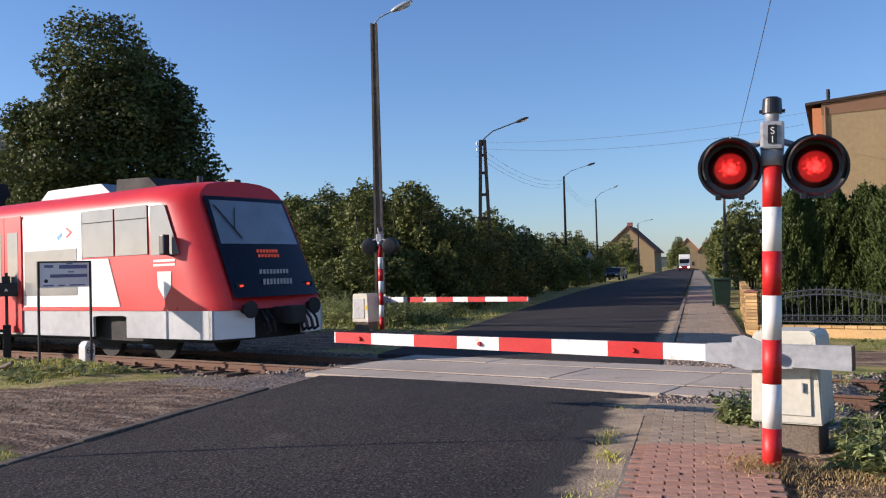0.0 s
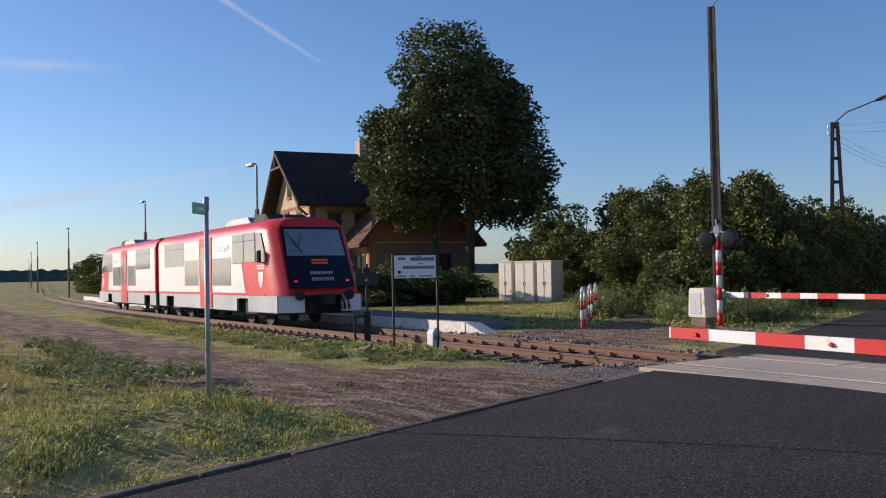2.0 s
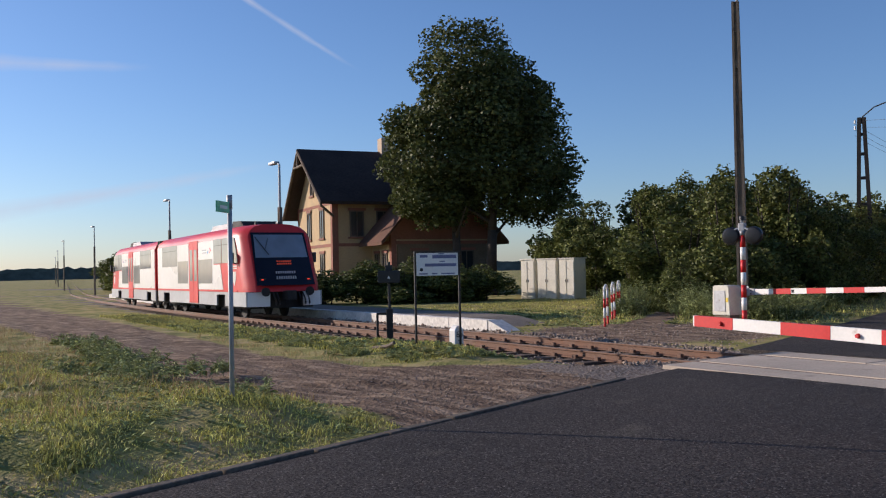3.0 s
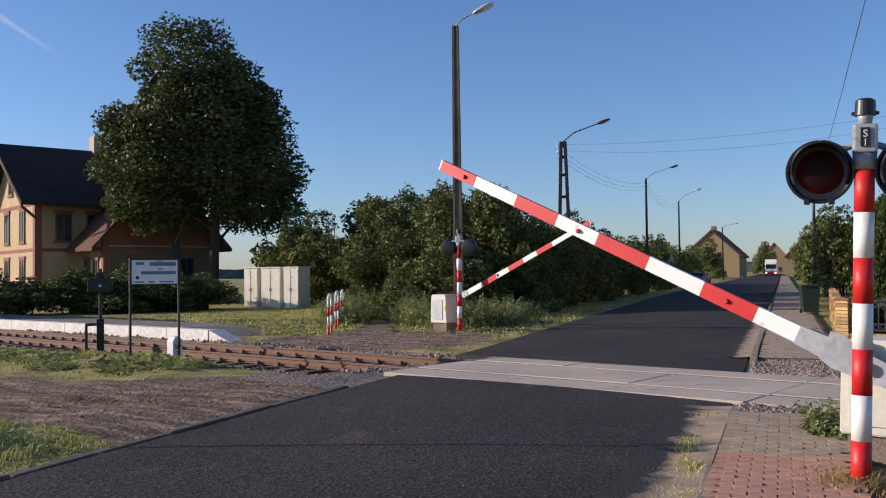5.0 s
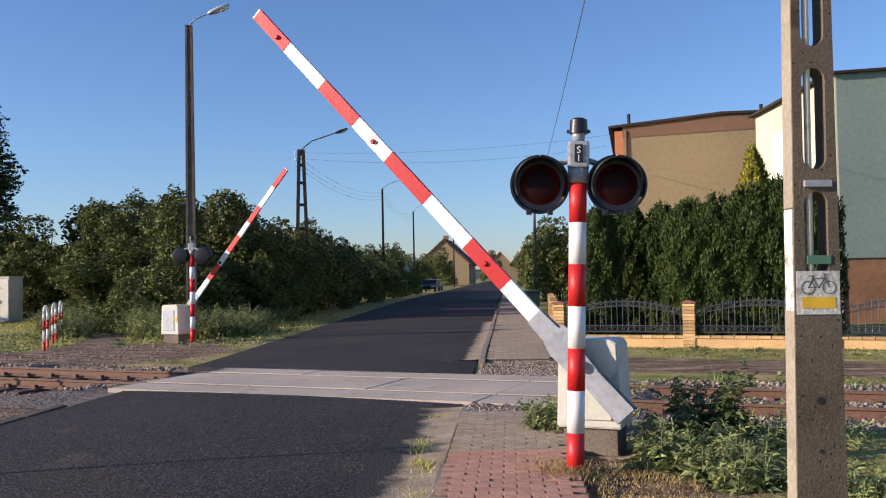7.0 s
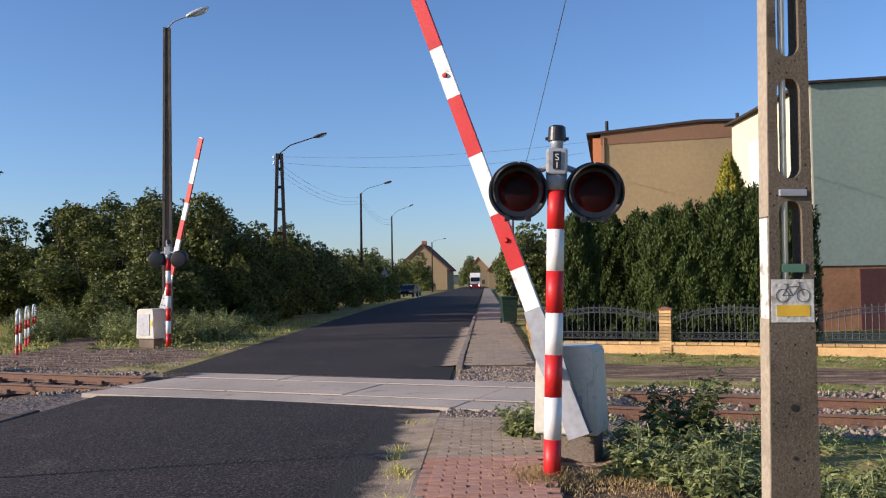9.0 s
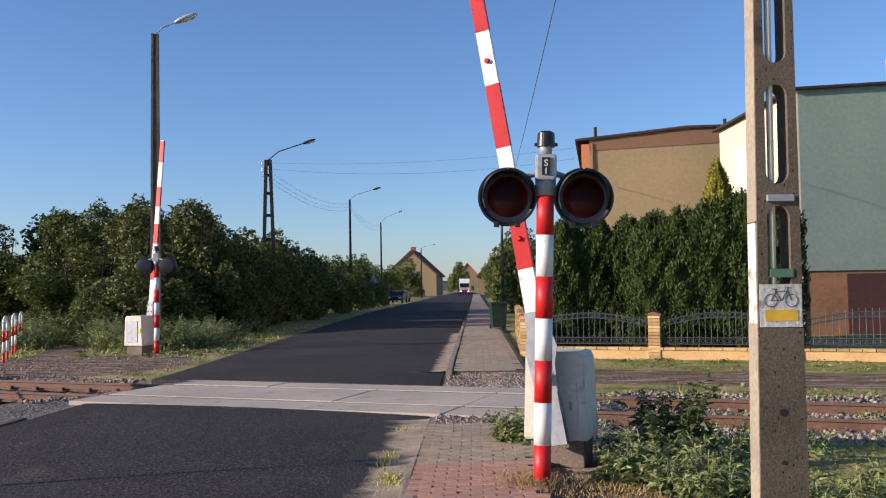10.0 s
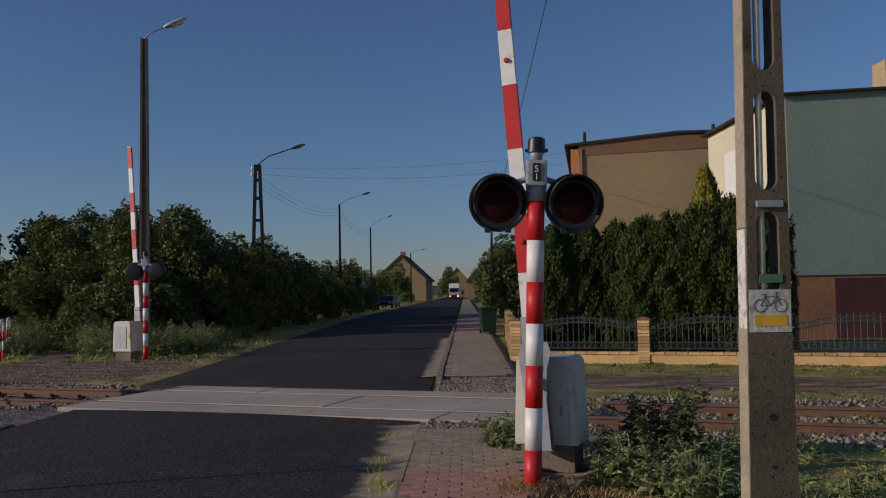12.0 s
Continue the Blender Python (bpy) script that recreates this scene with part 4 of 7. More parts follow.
        for z in (1.82, 1.9):
            side_panel(base, "lettering_bar", rect(-1.55, -0.95, z, z + 0.045), y, TRAIN_WHITE, "", 0.005)
        lg = side_panel(base, "logo", [(-4.3, 2.5), (-4.15, 2.6), (-4.3, 2.7), (-4.22, 2.7), (-4.05, 2.6), (-4.22, 2.5)], y + s * 0.012, TRAIN_RED, "small arrow logo", 0.004)
        side_panel(base, "logo", [(-4.55, 2.45), (-4.4, 2.55), (-4.42, 2.62), (-4.6, 2.52)], y + s * 0.012, mat("logo_blue", (0.05, 0.3, 0.55), 0.4), "", 0.004)
        for z in (2.5, 2.6):
            side_panel(base, "lettering_bar", rect(-5.3, -4.7, z, z + 0.05), y + s * 0.012, GREY, "", 0.004)
    # dark front glass, laid on the sloping face

    def face_pt(y, z, out):
        return (0.12 - 0.44 * (max(z, 1.15) - 1.15) + 0.16 * (1 - (y / 1.5) ** 2) + out, y, z)

    def face_panel(name, y0, y1, z0, z1, y0t, y1t, material, label, out=0.02):
        bm = bmesh.new()
        grid = []
        for j in range(7):
            v = j / 6
            z = z0 + (z1 - z0) * v
            a, b = y0 + (y0t - y0) * v, y1 + (y1t - y1) * v
            grid.append([bm.verts.new(face_pt(a + (b - a) * i / 12, z, out)) for i in range(13)])
        for p, q in zip(grid, grid[1:]):
            for i in range(12):
                bm.faces.new((p[i], p[i + 1], q[i + 1], q[i]))
        r = bmesh.ops.extrude_face_region(bm, geom=bm.faces[:])
        bmesh.ops.translate(bm, vec=(-0.02, 0, 0), verts=[v for v in r["geom"] if isinstance(v, bmesh.types.BMVert)])
        bmesh.ops.recalc_face_normals(bm, faces=bm.faces[:])
        return part(name, bm, material, base, label, False)
    face_panel("front_mask", -1.08, 1.08, 1.2, 3.12, -1.02, 1.02, DARK_GLASS, "dark glossy front mask")
    WIND = mat("windscreen", (0.20, 0.23, 0.27), 0.1, 0, 0.15, 2, 0.5, 0.0, spec=0.9)
    ws = face_panel("windscreen", -0.98, 0.98, 2.2, 3.04, -0.93, 0.93, WIND, "large windscreen with a blind behind", 0.03)
    wp = bmesh.new()
    tube(wp, face_pt(-0.5, 2.3, 0.06), face_pt(-0.9, 2.95, 0.06), 0.014, 0.014, 6)
    tube(wp, face_pt(-0.6, 2.5, 0.06), face_pt(-0.45, 2.9, 0.06), 0.01, 0.01, 6)
    part("wiper", wp, BLACK, base, "black windscreen wiper")
    LED = glow("led_display", (0.6, 0.06, 0.02), 0.25)
    dp = bmesh.new()
    for k, z in enumerate((1.94, 2.03)):
        for i in range(7):
            y = -0.26 + i * 0.08
            box(dp, face_pt(y, z, 0.03)[0] - 0.005, face_pt(y, z, 0.03)[0], y, y + 0.06, z, z + 0.06)
    part("destination_display", dp, LED, base, "orange destination display")
    for z, size in ((1.62, 0.12), (1.42, 0.15)):
        bars = bmesh.new()
        for i in range(9):
            y = -0.36 + i * 0.085
            h = size * 0.72
            x = face_pt(y, z, 0.028)[0]
            box(bars, x - 0.01, x, y, y + 0.055, z, z + h)
        part("lettering_bar", bars, GREY, base, "white running number on the front")
    for y in (-0.86, 0.86):
        x = face_pt(y, 1.42, 0.03)[0]
        part("tail_light", box(bmesh.new(), x - 0.02, x + 0.01, y - 0.12, y + 0.12, 1.36, 1.46, 0.01), UNDER, base, "dark lamp unit")
        part("tail_lamp", box(bmesh.new(), x + 0.011, x + 0.018, y - 0.05, y + 0.03, 1.39, 1.43), RED_LIGHT, base, "lit red tail lamp")
    cp = bmesh.new()
    box(cp, 0.05, 0.5, -0.13, 0.13, 0.7, 1.0, 0.03)
    box(cp, 0.45, 0.72, -0.18, 0.18, 0.68, 1.02, 0.04)
    part("coupler", cp, UNDER, base, "black automatic coupler")
    for y in (-0.82, 0.82):
        bf = tube(bmesh.new(), (0.05, y, 0.98), (0.3, y, 0.98), 0.09, 0.08, 14)
        tube(bf, (0.3, y, 0.98), (0.34, y, 0.98), 0.16, 0.16, 18)
        part("buffer", bf, UNDER, base, "round black buffer")
    for y in (-0.55, -0.42, 0.4, 0.55, 0.7):
        hs = bmesh.new()
        pr = [(0.3, y, 0.95), (0.46, y + 0.02, 0.75), (0.46, y + 0.06, 0.58), (0.32, y + 0.1, 0.52), (0.25, y + 0.12, 0.7)]
        for a, b in zip(pr, pr[1:]):
            tube(hs, a, b, 0.025, 0.025, 7)
        part("brake_hose", hs, BLACK, base, "hanging black hose")
    ac = bmesh.new()
    prism(ac, [(-6.2, 3.43), (-5.9, 3.64), (-4.0, 3.64), (-3.7, 3.43)], 1, -0.8, 0.8)
    part("roof_unit", ac, GREY, base, "grey roof unit")
    ac = bmesh.new()
    prism(ac, [(-3.65, 3.43), (-3.6, 3.7), (-2.6, 3.66), (-2.3, 3.43)], 1, -0.7, 0.7)
    part("roof_box", ac, UNDER, base, "dark roof box")
    hn = tube(bmesh.new(), (-1.2, -0.6, 3.42), (-1.2, -0.6, 3.56), 0.06, 0.05, 10)
    part("horn", hn, BLACK, base)
    part("roof_sensor", box(bmesh.new(), -1.35, -1.1, 0.2, 0.36, 3.42, 3.55, 0.03), BLACK, base)
    bl = bmesh.new()
    for k in range(5):
        box(bl, -LEN - 0.1 * k - 0.08, -LEN - 0.1 * k, -1.3 + 0.02 * (k % 2), 1.3 - 0.02 * (k % 2), 0.55, 3.35)
    part("gangway_bellows", bl, UNDER, base, "black folded gangway bellows")
    return base


CAR_A = build_car()
for ob in CAR_A.children_recursive:
    ob.data.transform(Matrix.Diagonal((STRETCH, 1, 1, 1)))
CAR_B = copy_thing(CAR_A, Matrix.Identity(4))
CAR_B["label"] = "red and white diesel railcar half leading towards the station"


# ---- foliage ----
def leaf_cloud(blobs, count, size, seed, flat=0.5, inner=0.55):
    """Many small bent leaves on and inside uneven lumps: (x, y, z, rx, ry, rz) each."""
    rnd = np.random.RandomState(seed)
    vol = np.array([b[3] * b[4] + b[4] * b[5] + b[3] * b[5] for b in blobs])
    pick = rnd.choice(len(blobs), count, p=vol / vol.sum())
    bl = np.array(blobs)[pick]
    d = rnd.normal(size=(count, 3))
    d /= np.linalg.norm(d, axis=1)[:, None]
    lump = 1 + 0.16 * np.sin(d[:, 0] * 7 + pick) * np.sin(d[:, 1] * 6 + pick * 2) + 0.12 * np.sin(d[:, 2] * 9 + pick)
    r = (inner + (1 - inner) * rnd.rand(count) ** 0.45) * lump
    c = bl[:, :3] + bl[:, 3:] * d * r[:, None]
    a = rnd.normal(size=(count, 3))
    a /= np.linalg.norm(a, axis=1)[:, None]
    a[:, 2] *= flat
    nrm = d * 0.8 + rnd.normal(size=(count, 3)) * 0.6
    b = np.cross(nrm, a)
    b /= np.linalg.norm(b, axis=1)[:, None] + 1e-9
    sz = size * (0.6 + 0.8 * rnd.rand(count))[:, None]
    nn = np.cross(a, b)
    v = np.stack([c - a * sz, c + b * sz * 0.55 + nn * sz * 0.12, c + a * sz, c - b * sz * 0.55 + nn * sz * 0.12], 1).reshape(-1, 3)
    f = np.arange(count * 4).reshape(-1, 4)
    return v, f


def leaf_mesh(name, v, f, material):
    me = bpy.data.meshes.new(name)
    me.vertices.add(len(v))
    me.vertices.foreach_set("co", v.astype(np.float32).ravel())
    me.loops.add(f.size)
    me.loops.foreach_set("vertex_index", f.astype(np.int32).ravel())
    me.polygons.add(len(f))
    me.polygons.foreach_set("loop_start", np.arange(0, f.size, f.shape[1], dtype=np.int32))
    me.update(calc_edges=True)
    me.materials.append(material)
    return me


def build_tree():
    """The big maple beside the station, two stems under one dense crown."""
    base = thing("tree", pose(-35.7, 48.5, -0.35, 0, 0, 36) @ Matrix.Diagonal((0.905, 0.93, 0.995, 1)), "large dense dark green broadleaf tree", "tree", "trees")
    for x, y, lean, r in ((1.0, -0.6, 0.5, 0.42), (-1.3, 0.6, -0.6, 0.36)):
        bm = bmesh.new()
        pts = [Vector((x, y, -0.2)), Vector((x + lean * 0.1, y, 1.2)), Vector((x + lean * 0.4, y, 4.5)), Vector((x + lean, y, 9)), Vector((x + lean, y, 14))]
        rs = [r * 1.5, r, r * 0.8, r * 0.5, 0.1]
        for i in range(4):
            tube(bm, pts[i], pts[i + 1], rs[i], rs[i + 1], 10)
        part("trunk", bm, BARK, base, "rough dark trunk", True)
        for k in range(9):
            a, z = k * 2.4 + x, 4.0 + k * 0.9
            p = Vector((x + lean * z / 9, y, z))
            q = p + Vector((math.cos(a) * 3.4, math.sin(a) * 3.4, 2.0))
            part("limb", tube(bmesh.new(), p, q, 0.14, 0.04, 7), BARK, base)
    blobs = [(0.3, 0, 10.5, 5.4, 4.8, 5.0), (-0.4, 0, 15.2, 3.9, 3.8, 3.6), (3.2, 0, 9.0, 4.3, 4.2, 4.2), (-3.0, 0, 9.5, 4.2, 4.2, 4.0), (-2.8, 0, 6.9, 3.2, 3.2, 2.0), (4.5, 0, 7.4, 3.2, 3.2, 2.4), (1.2, 0, 12.8, 4.5, 4.2, 3.6), (-4.6, 0, 11.6, 2.0, 2.4, 1.5), (3.4, 0, 12.6, 2.9, 3, 2.4), (-5.0, 1, 7.0, 1.6, 2, 1.4)]
    v, f = leaf_cloud(blobs, 80000, 0.16, 3)
    ob = new("crown", leaf_mesh("crown", v, f, LEAF_TREE))
    ob.parent = base
    return base


build_tree()


def build_shrub(name, blobs, count, size, seed, material, label, cat, at, group):
    base = thing(name, pose(*at), label, cat, group)
    rnd = random.Random(seed)
    top = max(b[2] for b in blobs)
    for k in range(5):
        a = rnd.uniform(0, 6.3)
        bm = tube(bmesh.new(), (0.25 * math.cos(a), 0.25 * math.sin(a), -0.15), (0.9 * math.cos(a), 0.9 * math.sin(a), top), 0.07, 0.02, 6)
        part("stem", bm, BARK, base)
    v, f = leaf_cloud(blobs, count, size, seed)
    ob = new("crown", leaf_mesh("crown", v, f, material))
    ob.parent = base
    return base


SHRUBS = []
for k in range(3):
    rnd = random.Random(20 + k)
    bl = []
    for i in range(22):
        a = i * 0.9 + k
        rr = rnd.uniform(0.4, 2.0) if i else 0
        z = rnd.uniform(0.5, 4.2 - 0.7 * rr)
        bl.append((rr * math.cos(a), rr * math.sin(a), z, rnd.uniform(0.45, 1.1), rnd.uniform(0.45, 1.1), rnd.uniform(0.4, 0.9)))
    bl.append((0, 0, 4.0, 0.9, 0.9, 0.8))
    SHRUBS.append(build_shrub("shrub", bl, 17000, 0.085, 30 + k, LEAF_BUSH, "dense wild shrub with dark green leaves", "shrub", (-60 - 8 * k, 90, -0.4), "wild shrubs beside the road"))
for k in range(2):
    rnd = random.Random(50 + k)
    bl = [(0, 0, 3.9, 1.0, 1.0, 0.9)]
    for i in range(18):
        rr = rnd.uniform(0.3, 2.0)
        bl.append((rr * math.cos(i * 0.9 + k), rr * math.sin(i * 0.9 + k), rnd.uniform(0.5, 4.2 - 0.7 * rr), rnd.uniform(0.55, 1.15), rnd.uniform(0.55, 1.15), rnd.uniform(0.5, 0.95)))
    SHRUBS.append(build_shrub("shrub", bl, 6500, 0.135, 60 + k, LEAF_BUSH, "dense wild shrub with dark green leaves", "shrub", (-60 - 8 * k, 100, -0.4), "wild shrubs beside the road"))
PLANTED = set()


def plant(i, m, far):
    """Sets one shrub: the finely leaved kinds near by, the coarser ones far off."""
    src = SHRUBS[3 + i % 2] if far else SHRUBS[i % 3]
    ob = copy_thing(src, Matrix.Identity(4)) if src.name in PLANTED else src
    PLANTED.add(src.name)
    ob.matrix_basis = m


# places along the hedgerow: x, y, height over 4.8 m
ROW = [(-28.5, 48.5, 1.1), (-25.5, 46.5, 1.2), (-22.8, 47.5, 1.3), (-19.0, 40.6, 1.2), (-24.5, 52.0, 1.35), (-18.6, 43.5, 1.3), (-17.0, 38.0, 1.05), (-15.2, 34.5, 0.8), (-14.4, 37.8, 1.2), (-12.6, 33.4, 1.05), (-12.2, 39.5, 1.15),
       (-13.5, 44.5, 1.15), (-12.8, 49.5, 1.1), (-19, 50, 1.4), (-20, 58, 1.5), (-22, 70, 1.7), (-19, 64, 1.4), (-19, 85, 1.6), (-11.7, 36.4, 1.18), (-27.5, 47.2, 1.25), (-24.2, 49.2, 1.3), (-30.5, 52, 0.95), (-14, 101, 1.2), (-14, 128, 1.1), (-13.6, 145, 1.2)]
for i, (x, y, h) in enumerate(ROW):
    plant(i, pose(x, y, drop(-x) - 0.15, 0, 0, 47 * i) @ Matrix.Diagonal((0.95 + 0.1 * (i % 3), 0.95 + 0.1 * (i % 2), h, 1)), y > 48)
# low bushes by the far barrier and under the big tree
for i, (x, y, h) in enumerate(((-11.3, 30.6, 0.42), (-13.2, 30.2, 0.5), (-16.5, 33.5, 0.5), (-32.6, 34.6, 0.55), (-30.8, 35.6, 0.5), (-29.3, 37.2, 0.5), (-30.3, 38.9, 0.5), (-34.6, 33.4, 0.45), (-31.9, 37.6, 0.59), (-28.7, 39.4, 0.48), (-29.6, 38.3, 0.46), (-30.8, 37.0, 0.45), (-32.2, 36.0, 0.44), (-33.6, 35.0, 0.47), (-36.2, 32.6, 0.55))):
    w = 0.5 if x > -20 else 0.75
    plant(i, pose(x, y, -0.5, 0, 0, 47 * i) @ Matrix.Diagonal((w, w, h, 1)), x < -20)
# the hedgerow's front, close along the verge
for i in range(19):
    y = 37.0 + 3.3 * i
    plant(i, pose(road_left(y) - 3.35 - 0.35 * (i % 2), y, -0.25, 0, 0, 83 * i) @ Matrix.Diagonal((0.66, 0.8, (0.84, 0.93, 0.88, 0.98)[i % 4], 1)), y > 46)
for i, (x, y, h) in enumerate(((-22, 214, 0.9), (-19, 216, 0.85), (-16.4, 218, 0.75), (-24, 205, 1.0), (-14.5, 220, 0.6), (-15.5, 160, 0.9), (-16.5, 175, 0.9), (-15.0, 126, 0.8))):
    plant(i, pose(x, y, -0.25, 0, 0, 83 * i) @ Matrix.Diagonal((0.85, 0.9, h, 1)), True)

# ---- station ----
BRICK_YELLOW = mat("yellow_brick", (0.44, 0.32, 0.18), 0.9, 0, 0.2, 14, 0.8, 0.3)
BRICK_RED = mat("red_brick_trim", (0.24, 0.10, 0.07), 0.9, 0, 0.25, 14, 1, 0.3)
ROOF_DARK = mat("dark_roof_tiles", (0.05, 0.038, 0.034), 0.9, 0, 0.35, 9, 0.7, 0.6, spec=0.12)
ROOF_TILE = mat("brown_roof_tiles", (0.13, 0.07, 0.05), 0.9, 0, 0.35, 9, 0.7, 0.6, spec=0.15)
TIMBER = mat("weathered_timber", (0.13, 0.10, 0.075), 0.85, 0, 0.3, 12, 1.5, 0.3)
PANE = mat("window_pane", (0.03, 0.035, 0.04), 0.1, 0, 0.2, 2, 0.5, 0.0, spec=0.7)


def window_part(parent, x, z, w, h, y, s, axis="y"):
    """A window with frame and pane on a wall that faces -y (axis y) or -x (axis x)."""
    def put(bm):
        if axis == "x":
            bmesh.ops.transform(bm, matrix=Matrix(((0, 1, 0, 0), (-1, 0, 0, 0), (0, 0, 1, 0), (0, 0, 0, 1))), verts=bm.verts[:])
        return bm
    fr = bmesh.new()
    for a, b, c, d in ((x - w / 2, x + w / 2, z, z + 0.08), (x - w / 2, x + w / 2, z + h - 0.08, z + h), (x - w / 2, x - w / 2 + 0.08, z, z + h), (x + w / 2 - 0.08, x + w / 2, z, z + h), (x - 0.03, x + 0.03, z, z + h)):
        box(fr, a, b, y - 0.05, y + 0.02, c, d)
    win = part("window", put(fr), TIMBER, parent, "narrow window in a timber frame")
    part("pane", put(box(bmesh.new(), x - w / 2 + 0.02, x + w / 2 - 0.02, y - 0.02, y - 0.005, z + 0.02, z + h - 0.02)), PANE, win)
    part("lintel", put(box(bmesh.new(), x - w / 2 - 0.12, x + w / 2 + 0.12, y - 0.06, y, z + h, z + h + 0.16)), BRICK_RED, win)
    part("sill", put(box(bmesh.new(), x - w / 2 - 0.12, x + w / 2 + 0.12, y - 0.08, y, z - 0.1, z)), BRICK_RED, win)
    return win


def build_station():
    """Local frame: the gable wall lies on x = 0 and faces the track, the ridge runs away along x; y to the left along the track."""
    base = thing("station_building", pose(-46.8, 45.9, -0.4, 0, 0, 62) @ Matrix.Scale(1.15, 4), "old yellow brick railway station with dark steep roof", "station building")
    w = bmesh.new()
    prism(w, [(0, 0), (8.6, 0), (8.6, 6.3), (5.0, 9.9), (0, 6.5)], 0, 0.0, 9.5)
    part("wall", w, BRICK_YELLOW, base, "yellow brick walls")
    r = bmesh.new()
    prism(r, [(-0.8, 5.95), (5.0, 9.95), (9.5, 5.45), (9.5, 5.65), (5.0, 10.15), (-0.8, 6.15)], 0, -1.0, 10.0)
    part("roof", r, ROOF_DARK, base, "steep dark tiled roof")
    t = bmesh.new()
    for z in (3.3, 6.0):
        box(t, -0.03, 9.53, -0.03, 8.63, z, z + 0.2)
    for y in (0, 8.6):
        box(t, -0.05, 0.35, y - 0.05 if y else -0.05, y + 0.05 if y else 0.35, 0, 6.3)
    part("brick_band", t, BRICK_RED, base, "red brick bands and corners")
    for y in (2.4, 5.6):
        window_part(base, -y, 3.9, 1.0, 1.9, -0.03, 1, "x")
        window_part(base, -y, 1.0, 1.0, 1.9, -0.03, 1, "x")
    window_part(base, -4.8, 6.9, 0.8, 1.3, -0.03, 1, "x")
    for x in (1.6, 3.4):
        window_part(base, x, 3.9, 0.95, 1.7, -0.03, 1)
    g = bmesh.new()
    for a, b in (((-0.95, -0.75, 5.95), (-0.95, 5.0, 9.95)), ((-0.95, 9.4, 5.5), (-0.95, 5.0, 9.95)), ((-0.95, 3.5, 8.9), (-0.95, 6.1, 8.9)), ((-0.95, 5.0, 8.9), (-0.95, 5.0, 9.95)), ((-0.95, -0.6, 5.9), (-0.02, -0.3, 5.2))):
        tube(g, a, b, 0.09, 0.09, 6)
    part("barge_board", g, TIMBER, base, "open timber gable truss")
    c = box(bmesh.new(), 5.0, 5.9, 4.5, 5.4, 8.8, 11.1, 0.03)
    part("chimney", c, mat("chimney_render", (0.42, 0.33, 0.24), 0.9), base, "pale rendered chimney")
    w2 = bmesh.new()
    prism(w2, [(2.6, 0), (9.4, 0), (9.4, 4.2), (6.0, 8.0), (2.6, 4.2)], 1, -3.7, 0.2)
    part("wall", w2, BRICK_YELLOW, base, "yellow brick walls of the lower wing")
    r2 = bmesh.new()
    prism(r2, [(1.7, 3.25), (6.0, 8.05), (10.3, 3.25), (10.3, 3.45), (6.0, 8.25), (1.7, 3.45)], 1, -4.4, 0.6)
    part("roof", r2, ROOF_TILE, base, "brown tiled roof of the wing")
    b2 = bmesh.new()
    prism(b2, [(2.62, 3.6), (9.38, 3.6), (9.38, 4.15), (6.0, 7.9), (2.62, 4.15)], 1, -3.73, -3.7)
    box(b2, 2.57, 9.43, -3.75, 0.1, 3.3, 3.5)
    for x in (2.6, 9.4):
        box(b2, x - 0.04 if x < 5 else x - 0.3, x + 0.3 if x < 5 else x + 0.04, -3.76, -3.4, 0, 4.2)
    part("brick_band", b2, BRICK_RED, base, "red brick corners and boarded gable top")
    # panel over the yellow brick; the tree's shade is put into its dark colour
    part("end_wall", box(bmesh.new(), 2.95, 9.05, -3.735, -3.7, 0.0, 3.3), mat("shaded_brick", (0.17, 0.12, 0.08), 0.92, 0, 0.3, 14, 0.8, 0.3), base, "brick end wall in a brown darkened to stand for shade")
    for x in (4.4, 7.6):
        window_part(base, x, 1.0, 1.0, 1.9, -3.74, 1)
    window_part(base, 6.0, 4.6, 1.0, 1.4, -3.74, 1)
    for y in (-1.1, -2.6):
        window_part(base, -y, 0.9, 0.8, 1.9, 2.57, 1, "x")
    w3 = box(bmesh.new(), 0.6, 6.0, 8.62, 19.0, 0, 3.2)
    part("annex_wall", w3, BRICK_YELLOW, base, "low annex wall")
    r3 = bmesh.new()
    prism(r3, [(-0.4, 2.95), (3.3, 4.1), (7.0, 2.95), (7.0, 3.12), (3.3, 4.3), (-0.4, 3.12)], 1, 8.62, 19.6)
    part("annex_roof", r3, ROOF_DARK, base, "low pitched dark roof")
    for y in (10.5, 13.2, 16.0):
        window_part(base, -y, 0.9, 1.0, 1.7, 0.57, 1, "x")
    return base


build_station()
PLATFORM_WHITE = mat("whitewashed_edge", (0.6, 0.57, 0.52), 0.8, 0, 0.25, 10, 1.5, 0.2, (0.3, 0.27, 0.24), 0.2)


